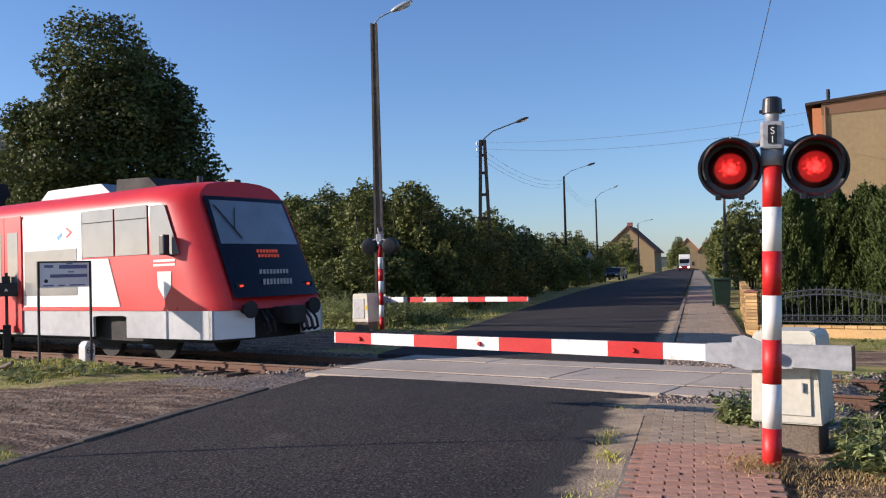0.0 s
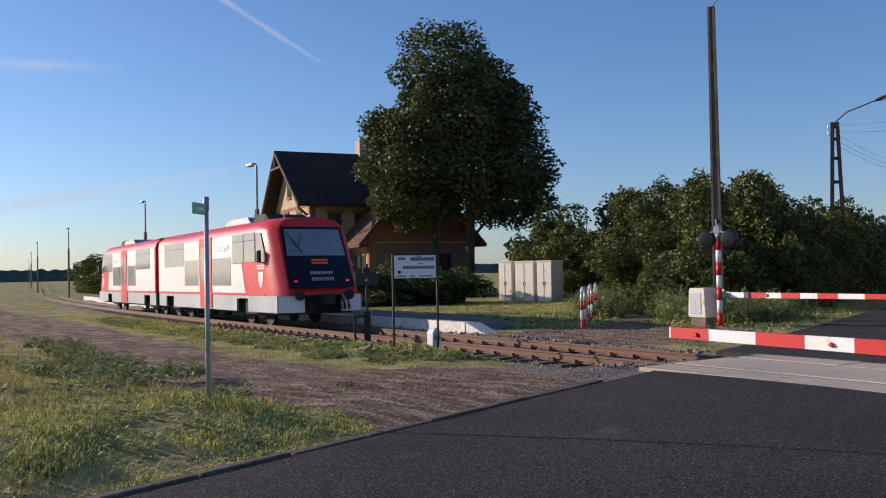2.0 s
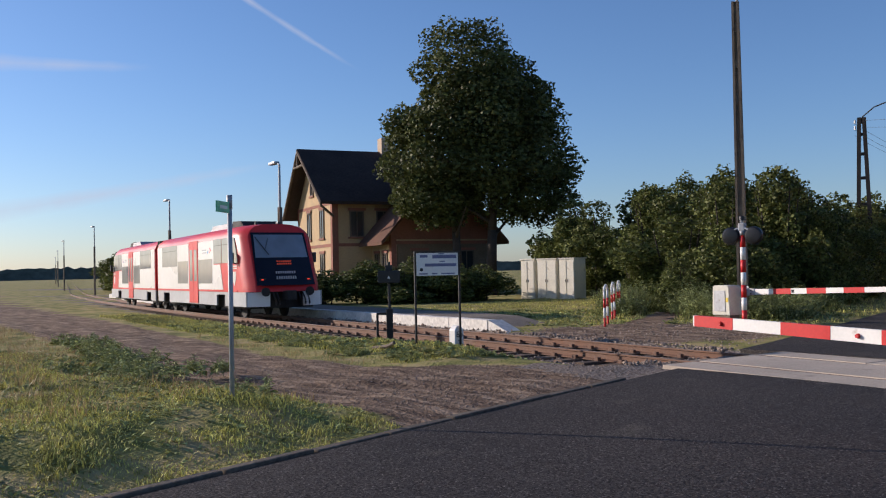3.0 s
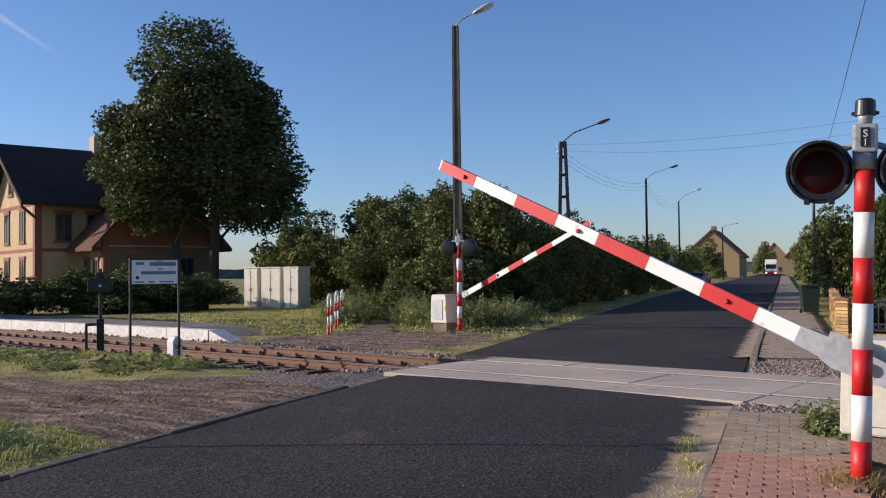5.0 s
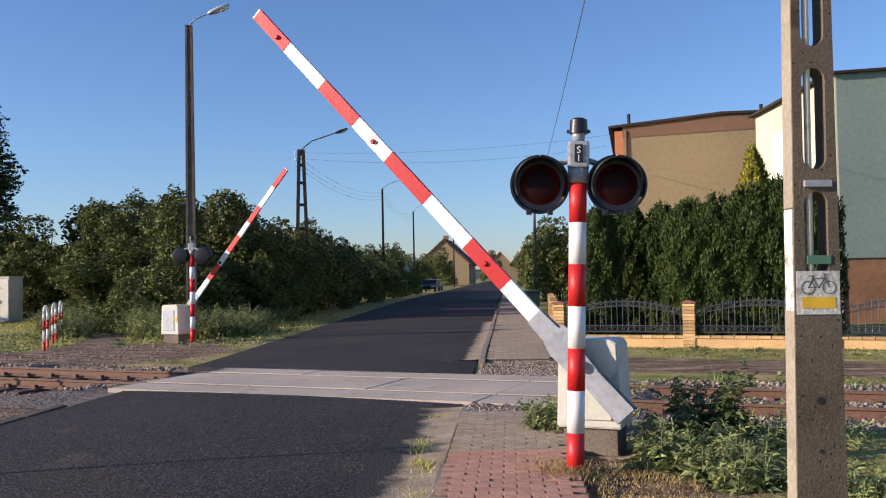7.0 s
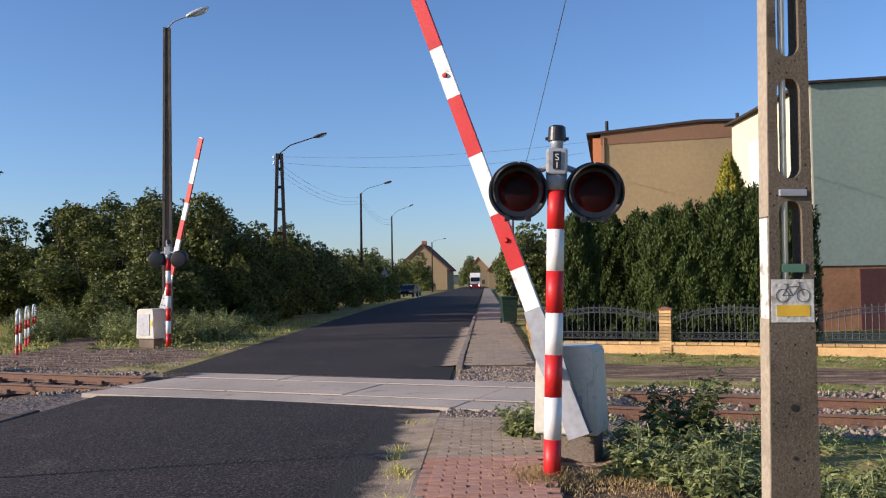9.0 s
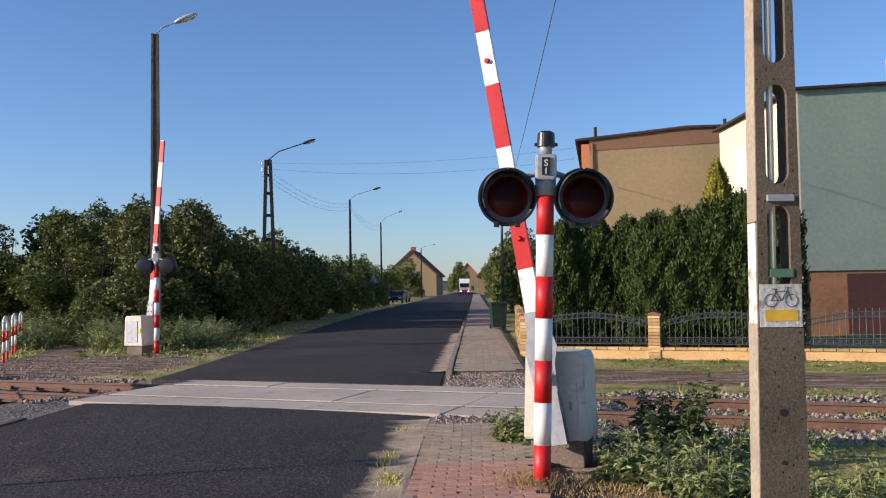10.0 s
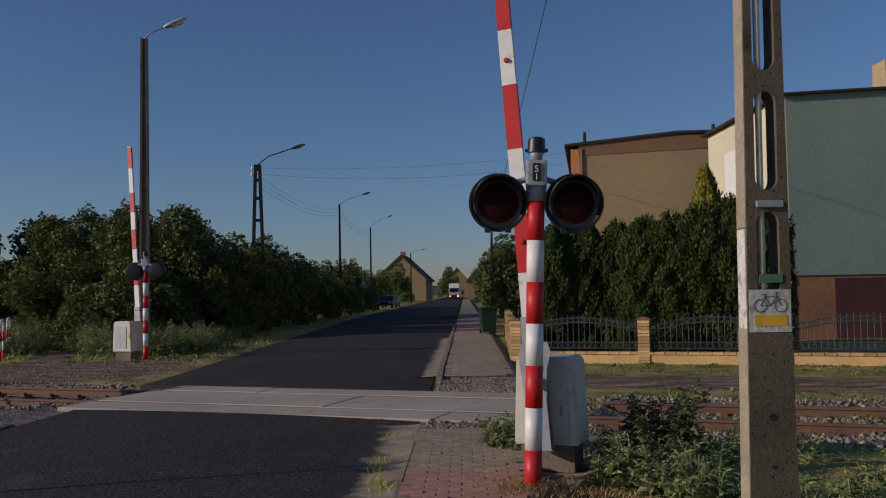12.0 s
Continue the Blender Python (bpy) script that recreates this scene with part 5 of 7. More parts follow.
def build_platform():
    base = thing("platform", Matrix.Identity(4), "low station platform with a whitewashed concrete edge", "platform", kind="structure")
    path = [along(13.4, 0, -0.3), along(15.6, 0, -0.03)] + [along(s) for s in [17.2 + 2 * k for k in range(31)]]
    part("platform_bed", strip(bmesh.new(), path, [(1.95, -0.3), (1.95, 0.2), (4.6, 0.17), (4.6, -0.3)]), mat("platform_gravel", (0.17, 0.14, 0.11), 0.95, 0, 0.4, 20, 1, 0.5), base, "gravel and earth surface")
    s = 13.0
    me = meshed("edge_block", box(bmesh.new(), -0.97, 0.97, 1.68, 2.0, -0.25, 0.23, 0.02), PLATFORM_WHITE)
    while s < 78:
        ob = new("edge_block", me)
        ob.matrix_world = along(s + 1)
        ob.parent = base
        s += 1.96
    bm = bmesh.new()
    prism(bm, [(0, -0.25), (0.0, 0.22), (0.9, -0.06), (0.9, -0.25)], 1, 1.7, 2.15)
    ob = part("edge_ramp", bm, PLATFORM_WHITE, base)
    ob.matrix_world = along(13.0)
    return base


build_platform()


def build_platform_lamp(at, h, label):
    base = thing("platform_lamp", pose(*at, 0, 0, 162), label, "lamp post", "platform lamps")
    bm = bmesh.new()
    for sg in (-1, 1):
        prism(bm, [(sg * 0.1 - 0.035, 0), (sg * 0.1 + 0.035, 0), (sg * 0.065 + 0.03, h * 0.72), (sg * 0.065 - 0.03, h * 0.72)], 1, -0.07, 0.07)
    for k in range(5):
        box(bm, -0.09, 0.09, -0.06, 0.06, k * h * 0.17, k * h * 0.17 + 0.16)
    part("pole", bm, OLD_CONCRETE, base, "slotted concrete post")
    part("mast_tube", tube(bmesh.new(), (0, 0, h * 0.7), (0, 0, h), 0.06, 0.05, 10), GREY, base)
    bm = tube(bmesh.new(), (0, 0, h), (0.35, 0, h + 0.1), 0.035, 0.03, 8)
    box(bm, 0.25, 0.95, -0.13, 0.13, h + 0.05, h + 0.17, 0.04)
    part("lamp_head", bm, GREY, base, "flat grey lantern")
    return base


for x, y, h in ((-29.36, 25.64, 6.6), (-48.9, 33.5, 6.6), (-81.5, 47.2, 6.7), (-116, 62.7, 6.7), (-161.7, 86.2, 6.7), (-215, 114, 6.7), (-280, 149, 6.7)):
    build_platform_lamp((x, y, -0.35), h, "slim platform lamp post with flat lantern")


# ---- signs, posts and cabinets by the track ----
def build_board():
    base = thing("notice_board", pose(-11.1, 13.75, -0.05, 0, 0, 57), "white information board on two dark steel posts", "notice board")
    for x in (-0.46, 0.46):
        part("post", tube(bmesh.new(), (x, 0, -0.2), (x, 0, 2.0), 0.025, 0.025, 8), BLACK, base)
    bd = part("board", box(bmesh.new(), -0.435, 0.435, -0.012, 0.012, 1.52, 1.97, 0.003), WHITE, base, "white board with small grey-blue print")
    ink = mat("print_blue", (0.16, 0.17, 0.30), 0.6)
    for x0, x1, z, h in ((-0.36, -0.2, 1.88, 0.05), (-0.1, 0.4, 1.86, 0.07), (0.03, 0.14, 1.94, 0.02), (0.05, 0.16, 1.79, 0.02), (-0.26, 0.4, 1.70, 0.06), (-0.38, -0.2, 1.545, 0.025), (-0.12, 0.0, 1.545, 0.025), (0.08, 0.36, 1.545, 0.025)):
        part("lettering_bar", box(bmesh.new(), x0, x1, -0.0135, -0.0122, z, z + h), ink, bd)
    part("emblem", tube(bmesh.new(), (-0.33, -0.0122, 1.64), (-0.33, -0.0135, 1.64), 0.035, n=14), BLACK, bd)
    fr = bmesh.new()
    box(fr, -0.47, 0.47, -0.02, 0.02, 1.97, 2.0)
    part("frame", fr, BLACK, base)
    return base


build_board()


def build_km_post():
    base = thing("distance_post", pose(-11.0, 14.2, -0.05, 0, 0, 82), "white concrete distance post with black numerals", "distance post")
    bm = bmesh.new()
    prism(bm, [(-0.12, 0), (0.12, 0), (0.12, 0.42), (0.05, 0.5), (-0.05, 0.5), (-0.12, 0.42)], 1, -0.09, 0.09)
    bmesh.ops.bevel(bm, geom=bm.edges[:], offset=0.012, segments=1, affect="EDGES")
    part("post", bm, WHITE, base)
    for txt, z in (("65", 0.27), ("7", 0.09)):
        cu = bpy.data.curves.new("numeral", "FONT")
        cu.body, cu.size, cu.align_x = txt, 0.19, "CENTER"
        src = new("numeral_source", cu)
        me = bpy.data.meshes.new_from_object(src)
        bpy.data.objects.remove(src)
        me.materials.append(BLACK)
        ob = new("numeral", me)
        ob.parent, ob.matrix_basis = base, pose(0, -0.092, z, 90)
    return base


build_km_post()


def build_signal():
    base = thing("track_signal", pose(-14.6, 16.2, -0.1, 0, 0, 40), "small dark railway signal box on a thin post", "railway signal")
    part("post", tube(bmesh.new(), (0, 0, -0.1), (0, 0, 1.9), 0.035, 0.035, 8), BLACK, base)
    part("foot", box(bmesh.new(), -0.08, 0.08, -0.06, 0.06, -0.1, 0.75, 0.01), UNDER, base)
    part("cable_post", tube(bmesh.new(), (-0.3, 0, -0.1), (-0.3, 0, 0.62), 0.03, 0.03, 8), UNDER, base)
    part("cable_bridge", box(bmesh.new(), -0.32, 0.02, -0.03, 0.03, 0.6, 0.66), UNDER, base)
    hb = box(bmesh.new(), -0.27, 0.27, -0.14, 0.14, 1.38, 1.68, 0.02)
    box(hb, -0.08, 0.08, -0.1, 0.1, 1.68, 1.82, 0.01)
    part("lamp_box", hb, BLACK, base, "black lamp box")
    part("mark", prism(bmesh.new(), [(-0.04, 1.49), (0.04, 1.49), (0.0, 1.56)], 1, -0.145, -0.141), WHITE, base)
    return base


build_signal()


def build_street_sign():
    base = thing("street_sign", pose(-7.84, 6.13, 0.18, 0, 0, 118), "green street name plate on a thin grey post", "street sign")
    part("post", tube(bmesh.new(), (0, 0, -0.3), (0, 0, 2.24), 0.026, 0.026, 12), GREY, base, "", True)
    part("cap", tube(bmesh.new(), (0, 0, 2.12), (0, 0, 2.27), 0.031, 0.031, 12), GREY, base, "", True)
    pl = part("plate", box(bmesh.new(), -0.33, -0.03, -0.01, 0.01, 2.07, 2.19, 0.003), mat("sign_green", (0.22, 0.62, 0.33), 0.35), base, "thin green plate")
    part("lettering_bar", box(bmesh.new(), -0.26, -0.08, -0.0125, -0.0105, 2.11, 2.145), WHITE, pl)
    return base


build_street_sign()


def build_hurdle(at, turned):
    base = thing("hurdle", pose(*at, 0, 0, turned), "red and white tubular hoop beside the footpath", "hurdle", "hoops by the footpath")
    for x in (0.0, 0.8):
        for z0, z1, m in ((-0.1, 0.28, RED), (0.28, 0.55, WHITE), (0.55, 0.8, RED), (0.8, 1.0, WHITE)):
            part("post", tube(bmesh.new(), (x, 0, z0), (x, 0, z1), 0.032, 0.032, 10), m, base, "", True)
    bend = [(0.4 - 0.4 * math.cos(math.pi * k / 10), 0, 1.0 + 0.16 * math.sin(math.pi * k / 10)) for k in range(11)]
    part("top_bend", sweep(bmesh.new(), bend, 0.032, 10), WHITE, base, "white bent top", True)
    part("rail", sweep(bmesh.new(), [(0, 0, 0.6), (0.8, 0, 0.6)], 0.026, 10), RED, base, "", True)
    return base


for x, y in ((-11.69, 21.7), (-13.1, 24.8), (-14.35, 27.6)):
    build_hurdle((x, y, -0.1), 112)


CREAM_METAL = mat("cream_sheet_metal", (0.72, 0.67, 0.54), 0.6, 0, 0.1, 12, 1.2, 0.1, (0.45, 0.38, 0.27), 0.1)


def build_cabinet(i, x, w):
    base = thing("switch_cabinet", pose(-26.4, 42.2, -0.35, 0, 0, -6) @ pose(x, 0, 0), "weathered off-white metal switch cabinet", "switch cabinet", "switch cabinets by the shrubs")
    part("body", box(bmesh.new(), -w / 2, w / 2, -0.45, 0.6, 0.08, 2.35, 0.03), CREAM_METAL, base)
    part("plinth", box(bmesh.new(), -w / 2 + 0.02, w / 2 - 0.02, -0.42, 0.57, -0.3, 0.1), OLD_CONCRETE, base)
    for sg in (-1, 1):
        dr = part("door", box(bmesh.new(), sg * w / 4 - w / 4 + 0.03, sg * w / 4 + w / 4 - 0.03, -0.475, -0.452, 0.2, 2.25, 0.006), CREAM_METAL, base)
        part("handle", box(bmesh.new(), sg * 0.07 - 0.015, sg * 0.07 + 0.015, -0.495, -0.476, 1.1, 1.25), UNDER, dr)
    part("roof_cap", box(bmesh.new(), -w / 2 - 0.04, w / 2 + 0.04, -0.5, 0.65, 2.35, 2.41, 0.01), CREAM_METAL, base)
    return base


for i, (x, w) in enumerate(((-0.85, 0.95), (0.5, 1.3), (1.85, 1.0))):
    build_cabinet(i, x, w)

# ---- houses and gardens beyond the track on the other side ----
CLINKER = mat("yellow_clinker", (0.52, 0.33, 0.14), 0.85, 0, 0.2, 20, 2, 0.2, island="object")
IRON = mat("wrought_iron", (0.05, 0.055, 0.065), 0.5, 0.1, 0.2, 15, 2, 0.1)
PLASTER_BROWN = mat("brown_render", (0.19, 0.105, 0.06), 0.9, 0, 0.12, 10, 0.5, 0.15)
PLASTER_ORANGE = mat("orange_render", (0.50, 0.19, 0.08), 0.9, 0, 0.12, 10, 0.5, 0.15)
PLASTER_TAN = mat("tan_render", (0.275, 0.205, 0.11), 0.9, 0, 0.14, 6, 0.4, 0.15)
PLASTER_CREAM = mat("cream_render", (0.66, 0.60, 0.42), 0.9, 0, 0.08, 10, 0.5, 0.15)
PLASTER_GREEN = mat("grey_green_render", (0.24, 0.30, 0.25), 0.92, 0, 0.14, 8, 0.35, 0.2, (0.28, 0.34, 0.29), 0.2)
BOARDS = mat("brown_boards", (0.30, 0.15, 0.07), 0.7, 0, 0.25, 10, 1.5, 0.2)

FX0, FY0, FA = 1.2, 21.05, -18.5


def build_fence():
    base = thing("garden_fence", pose(FX0, FY0, -0.05, 0, 0, FA), "wrought iron garden fence between yellow brick pillars on a low wall", "fence")
    bay = 2.95
    n = 6
    part("plinth", box(bmesh.new(), -0.1, n * bay, -0.1, 0.12, -0.1, 0.2), CLINKER, base, "low yellow brick plinth")
    bm = box(bmesh.new(), -0.12, 0.12, -0.035, 0.035, 0.0, 0.06, 0.006)
    me = meshed("coping_brick", bm, CLINKER)
    for k in range(int(n * bay / 0.25)):
        ob = new("coping_brick", me)
        ob.parent, ob.matrix_basis = base, pose(0.03 + k * 0.25, 0.0, 0.2) @ Matrix.Diagonal((1, 3.8, 1, 1))
    course = meshed("brick", box(bmesh.new(), -0.13, 0.13, -0.13, 0.13, 0.004, 0.071, 0.005), CLINKER)
    for i in range(n + 1):
        x = i * bay
        for k in range(13):
            ob = new("brick", course)
            ob.parent, ob.matrix_basis = base, pose(x, 0, k * 0.075)
        cp = bmesh.new()
        prism(cp, [(-0.16, 0.975), (0.16, 0.975), (0.16, 1.0), (0.0, 1.05), (-0.16, 1.0)], 1, -0.16, 0.16)
        ob = part("pillar_cap", cp, BRICK_RED, base)
        ob.matrix_basis = pose(x, 0, 0)
    ir = bmesh.new()
    x0, x1 = 0.14, bay - 0.14

    def bar(a, b, r=0.009):
        tube(ir, a, b, r, r, 6)
    bar((x0, 0, 0.33), (x1, 0, 0.33), 0.013), bar((x0, 0, 0.47), (x1, 0, 0.47), 0.013)
    arch = [(x0 + (x1 - x0) * k / 16, 0, 0.83 + 0.2 * math.sin(math.pi * k / 16)) for k in range(17)]
    arch2 = [(x, 0, z - 0.11) for x, _, z in arch]
    for path in (arch, arch2):
        for a, b in zip(path, path[1:]):
            bar(a, b, 0.013)
    for k in range(21):
        x = x0 + 0.06 + (x1 - x0 - 0.12) * k / 20
        top = 0.83 + 0.2 * math.sin(math.pi * (x - x0) / (x1 - x0))
        bar((x, 0, 0.33), (x, 0, top + 0.07))
        for zc in (0.40, top - 0.055):
            pts = [(x + 0.065 + 0.04 * math.cos(2 * math.pi * i / 8), 0, zc + 0.04 * math.sin(2 * math.pi * i / 8)) for i in range(9)]
            for a, b in zip(pts, pts[1:]):
                bar(a, b, 0.006)
    me = meshed("iron_panel", ir, IRON)
    for i in range(n):
        ob = new("iron_panel", me)
        ob.parent, ob.matrix_basis = base, pose(i * bay, 0, 0)
    return base


build_fence()


def build_side_fence():
    base = thing("board_fence", pose(1.15, 21.4, -0.05, 0, 0, 88), "row of low yellow brick pillars with timber boards along the pavement", "fence")
    course = meshed("brick", box(bmesh.new(), -0.11, 0.11, -0.11, 0.11, 0.004, 0.071, 0.005), CLINKER)
    for i in range(7):
        for k in range(13):
            ob = new("brick", course)
            ob.parent, ob.matrix_basis = base, pose(i * 2.1, 0, k * 0.075)
        for k in range(9):
            part("board", box(bmesh.new(), i * 2.1 + 0.2 + k * 0.19, i * 2.1 + 0.35 + k * 0.19, -0.02, 0.02, 0.12, 0.92 + 0.03 * (k % 2), 0.004), TIMBER, base)
    return base


build_side_fence()


def build_thuja(seed, h, r, taper, leaves, label):
    base = thing("thuja", pose(40 + seed, 60, 0), label, "conifer", "thuja hedge behind the fence")
    part("trunk", tube(bmesh.new(), (0, 0, -0.1), (0, 0, h * 0.8), 0.06, 0.02, 7), BARK, base)
    rnd = np.random.RandomState(seed)
    n = 26000
    z = rnd.rand(n) ** 0.9 * h
    prof = r * np.minimum(1, ((h - z) / (taper * h)) ** 0.45) * np.minimum(1, 0.85 + z * 0.4)
    a = rnd.rand(n) * 2 * np.pi
    lump = 1 + 0.14 * np.sin(a * 5 + z * 4) + 0.1 * np.sin(a * 9 - z * 7 + seed)
    rad = prof * (0.66 + 0.34 * rnd.rand(n) ** 0.7) * lump
    z = z * (1 + 0.05 * np.sin(a * 3 + seed)) + rnd.normal(size=n) * 0.07
    c = np.stack([rad * np.cos(a), rad * np.sin(a), z], 1)
    out = np.stack([np.cos(a), np.sin(a), 0.2 + 0 * a], 1)
    up = np.stack([np.cos(a) * 0.45, np.sin(a) * 0.45, 1 + 0 * a], 1) + rnd.normal(size=(n, 3)) * 0.35
    up /= np.linalg.norm(up, axis=1)[:, None]
    sd = np.cross(out + rnd.normal(size=(n, 3)) * 0.7, up)
    sd /= np.linalg.norm(sd, axis=1)[:, None]
    sz = (0.026 + 0.034 * rnd.rand(n))[:, None]
    v = np.stack([c - up * sz, c + sd * sz * 0.45, c + up * sz * 1.3, c - sd * sz * 0.45], 1).reshape(-1, 3)
    ob = new("crown", leaf_mesh("crown", v, np.arange(4 * n).reshape(-1, 4), leaves))
    ob.parent = base
    return base


def frow(u, v):
    a = radians(FA)
    return FX0 + u * math.cos(a) - v * math.sin(a), FY0 + u * math.sin(a) + v * math.cos(a)


TH = [build_thuja(1, 3.2, 0.5, 0.2, LEAF_THUJA, "slim dark green columnar thuja"), build_thuja(2, 3.42, 0.64, 0.2, LEAF_THUJA, "dense green columnar thuja with a rounded top"), build_thuja(3, 4.4, 0.6, 0.7, LEAF_GOLD, "tall pointed thuja with yellow-green tips")]
for i, (u, v, k, sc) in enumerate(((0.68, 1.35, 0, 0.97), (2.8, 1.45, 1, 0.93), (4.25, 2.5, 2, 1.0), (3.5, 1.4, 1, 0.95), (4.2, 1.4, 1, 1.0), (4.9, 1.4, 1, 1.04), (5.45, 1.4, 1, 1.02), (1.0, 3.7, 1, 0.97), (1.8, 3.7, 1, 0.96), (2.6, 3.6, 1, 0.97), (0.2, 3.6, 1, 0.95))):
    x, y = frow(u, v)
    m = pose(x, y, -0.05, 0, 0, 77 * i)
    ob = TH[k] if i < 3 else copy_thing(TH[k], m)
    ob.matrix_basis = m @ Matrix.Rotation(radians(1.5 * math.sin(2.3 * i)), 4, "X") @ Matrix.Diagonal((1.0, 1.0, sc, 1))


def build_tan_house():
    base = thing("apartment_house", pose(4.95, 37.6, 0.0, 0, 0, -8), "tan rendered two-storey house with orange street front", "house", "houses")
    w = bmesh.new()
    prism(w, [(0, 0), (9.5, 0), (9.5, 7.95), (4.0, 8.05), (0, 7.75)], 1, 0, 11)
    part("wall", w, PLASTER_TAN, base, "tan rendered wall")
    b = bmesh.new()
    prism(b, [(-0.02, 7.3), (9.52, 7.5), (9.52, 7.97), (4.0, 8.07), (-0.02, 7.77)], 1, -0.03, 0.02)
    part("parapet_band", b, PLASTER_BROWN, base, "brown band under the roof")
    r = bmesh.new()
    prism(r, [(-0.6, 7.71), (4.0, 8.07), (9.7, 7.97), (9.7, 8.07), (4.0, 8.17), (-0.6, 7.81)], 1, -0.15, 11.2)
    part("roof", r, ROOF_DARK, base, "flat dark roof edge")
    s = box(bmesh.new(), -0.35, 0.0, 0.02, 11, 0, 7.6)
    part("front_wall", s, PLASTER_ORANGE, base, "orange rendered street front")
    for y in (1.6, 4.2, 7.0):
        for z in (1.2, 4.6):
            window_part(base, -y, z, 1.3, 1.6, -0.37, 1, "x")
    for x, z in ((0.25, 8.0), (5.6, 8.1)):
        part("vent_pipe", tube(bmesh.new(), (x, 0.6, z - 0.2), (x, 0.6, z + 0.4), 0.07, 0.07, 8), UNDER, base)
    part("downpipe", tube(bmesh.new(), (0.12, -0.05, 0), (0.12, -0.05, 7.6), 0.05, 0.05, 8), PLASTER_BROWN, base)
    return base


build_tan_house()


def build_green_house():
    base = thing("apartment_house", pose(10.2, 28.0, -0.1, 0, 0, 3), "grey-green rendered house with cream side wall", "house", "houses")
    w = bmesh.new()
    prism(w, [(0, 2.05), (9, 2.05), (9, 8.15), (0, 7.75)], 1, 0, 7.3)
    part("wall", w, PLASTER_GREEN, base, "grey-green rendered wall with stains")
    lw = box(bmesh.new(), 0.03, 9, 0.05, 7.3, 0, 2.05)
    part("base_wall", lw, BOARDS, base, "brown boarded ground floor")
    dr = box(bmesh.new(), 1.35, 3.2, 0.0, 0.06, 0, 1.95, 0.01)
    part("door", dr, mat("oxblood_door", (0.09, 0.032, 0.026), 0.6), base, "dark red door")
    c = box(bmesh.new(), -0.06, 0.0, 0.0, 7.3, 0, 7.7)
    part("side_wall", c, PLASTER_CREAM, base, "cream rendered side wall")
    r = bmesh.new()
    prism(r, [(-0.3, 7.70), (9.2, 8.16), (9.2, 8.24), (-0.3, 7.78)], 1, -0.15, 7.5)
    part("roof", r, ROOF_DARK, base, "dark roof edge")
    fr = box(bmesh.new(), -0.1, -0.061, 2.6, 5.4, 4.6, 6.7, 0.01)
    sh = part("shutter", fr, WHITE, base, "closed white roller shutter")
    part("antenna", tube(bmesh.new(), (4.2, 1.2, 8.1), (4.2, 1.2, 10.0), 0.02, 0.015, 6), GREY, base)
    part("chimney", box(bmesh.new(), 4.6, 5.4, 2.5, 3.4, 8.0, 9.5, 0.02), BRICK_YELLOW, base, "yellow brick chimney")
    return base


build_green_house()


def build_far_house():
    base = thing("cottage", pose(-22.6, 232, -0.3, 0, 0, -4), "pale gabled cottage far down the road", "house", "houses")
    w = bmesh.new()
    prism(w, [(0, 0), (12.6, 0), (12.6, 5.6), (6.1, 11.6), (0, 6.2)], 1, 0, 16)
    part("wall", w, PLASTER_TAN, base, "tan rendered gable")
    r = bmesh.new()
    prism(r, [(-0.8, 5.5), (6.1, 11.6), (13.3, 4.9), (13.3, 5.3), (6.1, 12.1), (-0.8, 5.95)], 1, -0.4, 16.3)
    part("roof", r, ROOF_TILE, base, "brown tiled roof")
    part("chimney", box(bmesh.new(), 5.6, 6.9, 3, 4, 11, 13, 0.03), BRICK_RED, base)
    for x, z, ww, h in ((5.2, 5.2, 1.5, 2.2), (7.9, 5.2, 0.9, 1.1), (3.0, 5.2, 0.7, 0.9), (6.1, 8.9, 0.8, 0.8)):
        window_part(base, x, z, ww, h, 0, 1)
    return base


build_far_house()


def build_row_house(at, w, d, h, roof, wallm, roofm, label):
    base = thing("house", pose(*at), label, "house", "houses")
    wl = bmesh.new()
    prism(wl, [(0, 0), (w, 0), (w, h), (w / 2, h + roof), (0, h)], 1, 0, d)
    part("wall", wl, wallm, base)
    r = bmesh.new()
    k = roof / (w / 2)
    prism(r, [(-0.5, h - 0.5 * k), (w / 2, h + roof), (w + 0.5, h - 0.5 * k), (w + 0.5, h - 0.5 * k + 0.3), (w / 2, h + roof + 0.3), (-0.5, h - 0.5 * k + 0.3)], 1, -0.4, d + 0.4)
    part("roof", r, roofm, base)
    for x in (w * 0.3, w * 0.7):
        window_part(base, x, 1.2, 1.0, 1.4, 0, 1)
    return base


TILE_RED = mat("red_roof_tiles", (0.45, 0.10, 0.05), 0.8, 0, 0.3, 9, 0.7, 0.5)
build_row_house((0.8, 262, -0.3, 0, 0, 0), 9, 14, 5.5, 5.0, PLASTER_TAN, TILE_RED, "far house with orange-red tiled roof")
build_row_house((-7.2, 330, -0.3, 0, 0, 0), 9, 12, 6.0, 5.0, PLASTER_TAN, TILE_RED, "far brick house at the end of the road")
build_row_house((5.2, 56, -0.3, 0, 0, 0), 7, 10, 3.2, 3.0, PLASTER_TAN, ROOF_DARK, "low pale house behind garden trees")

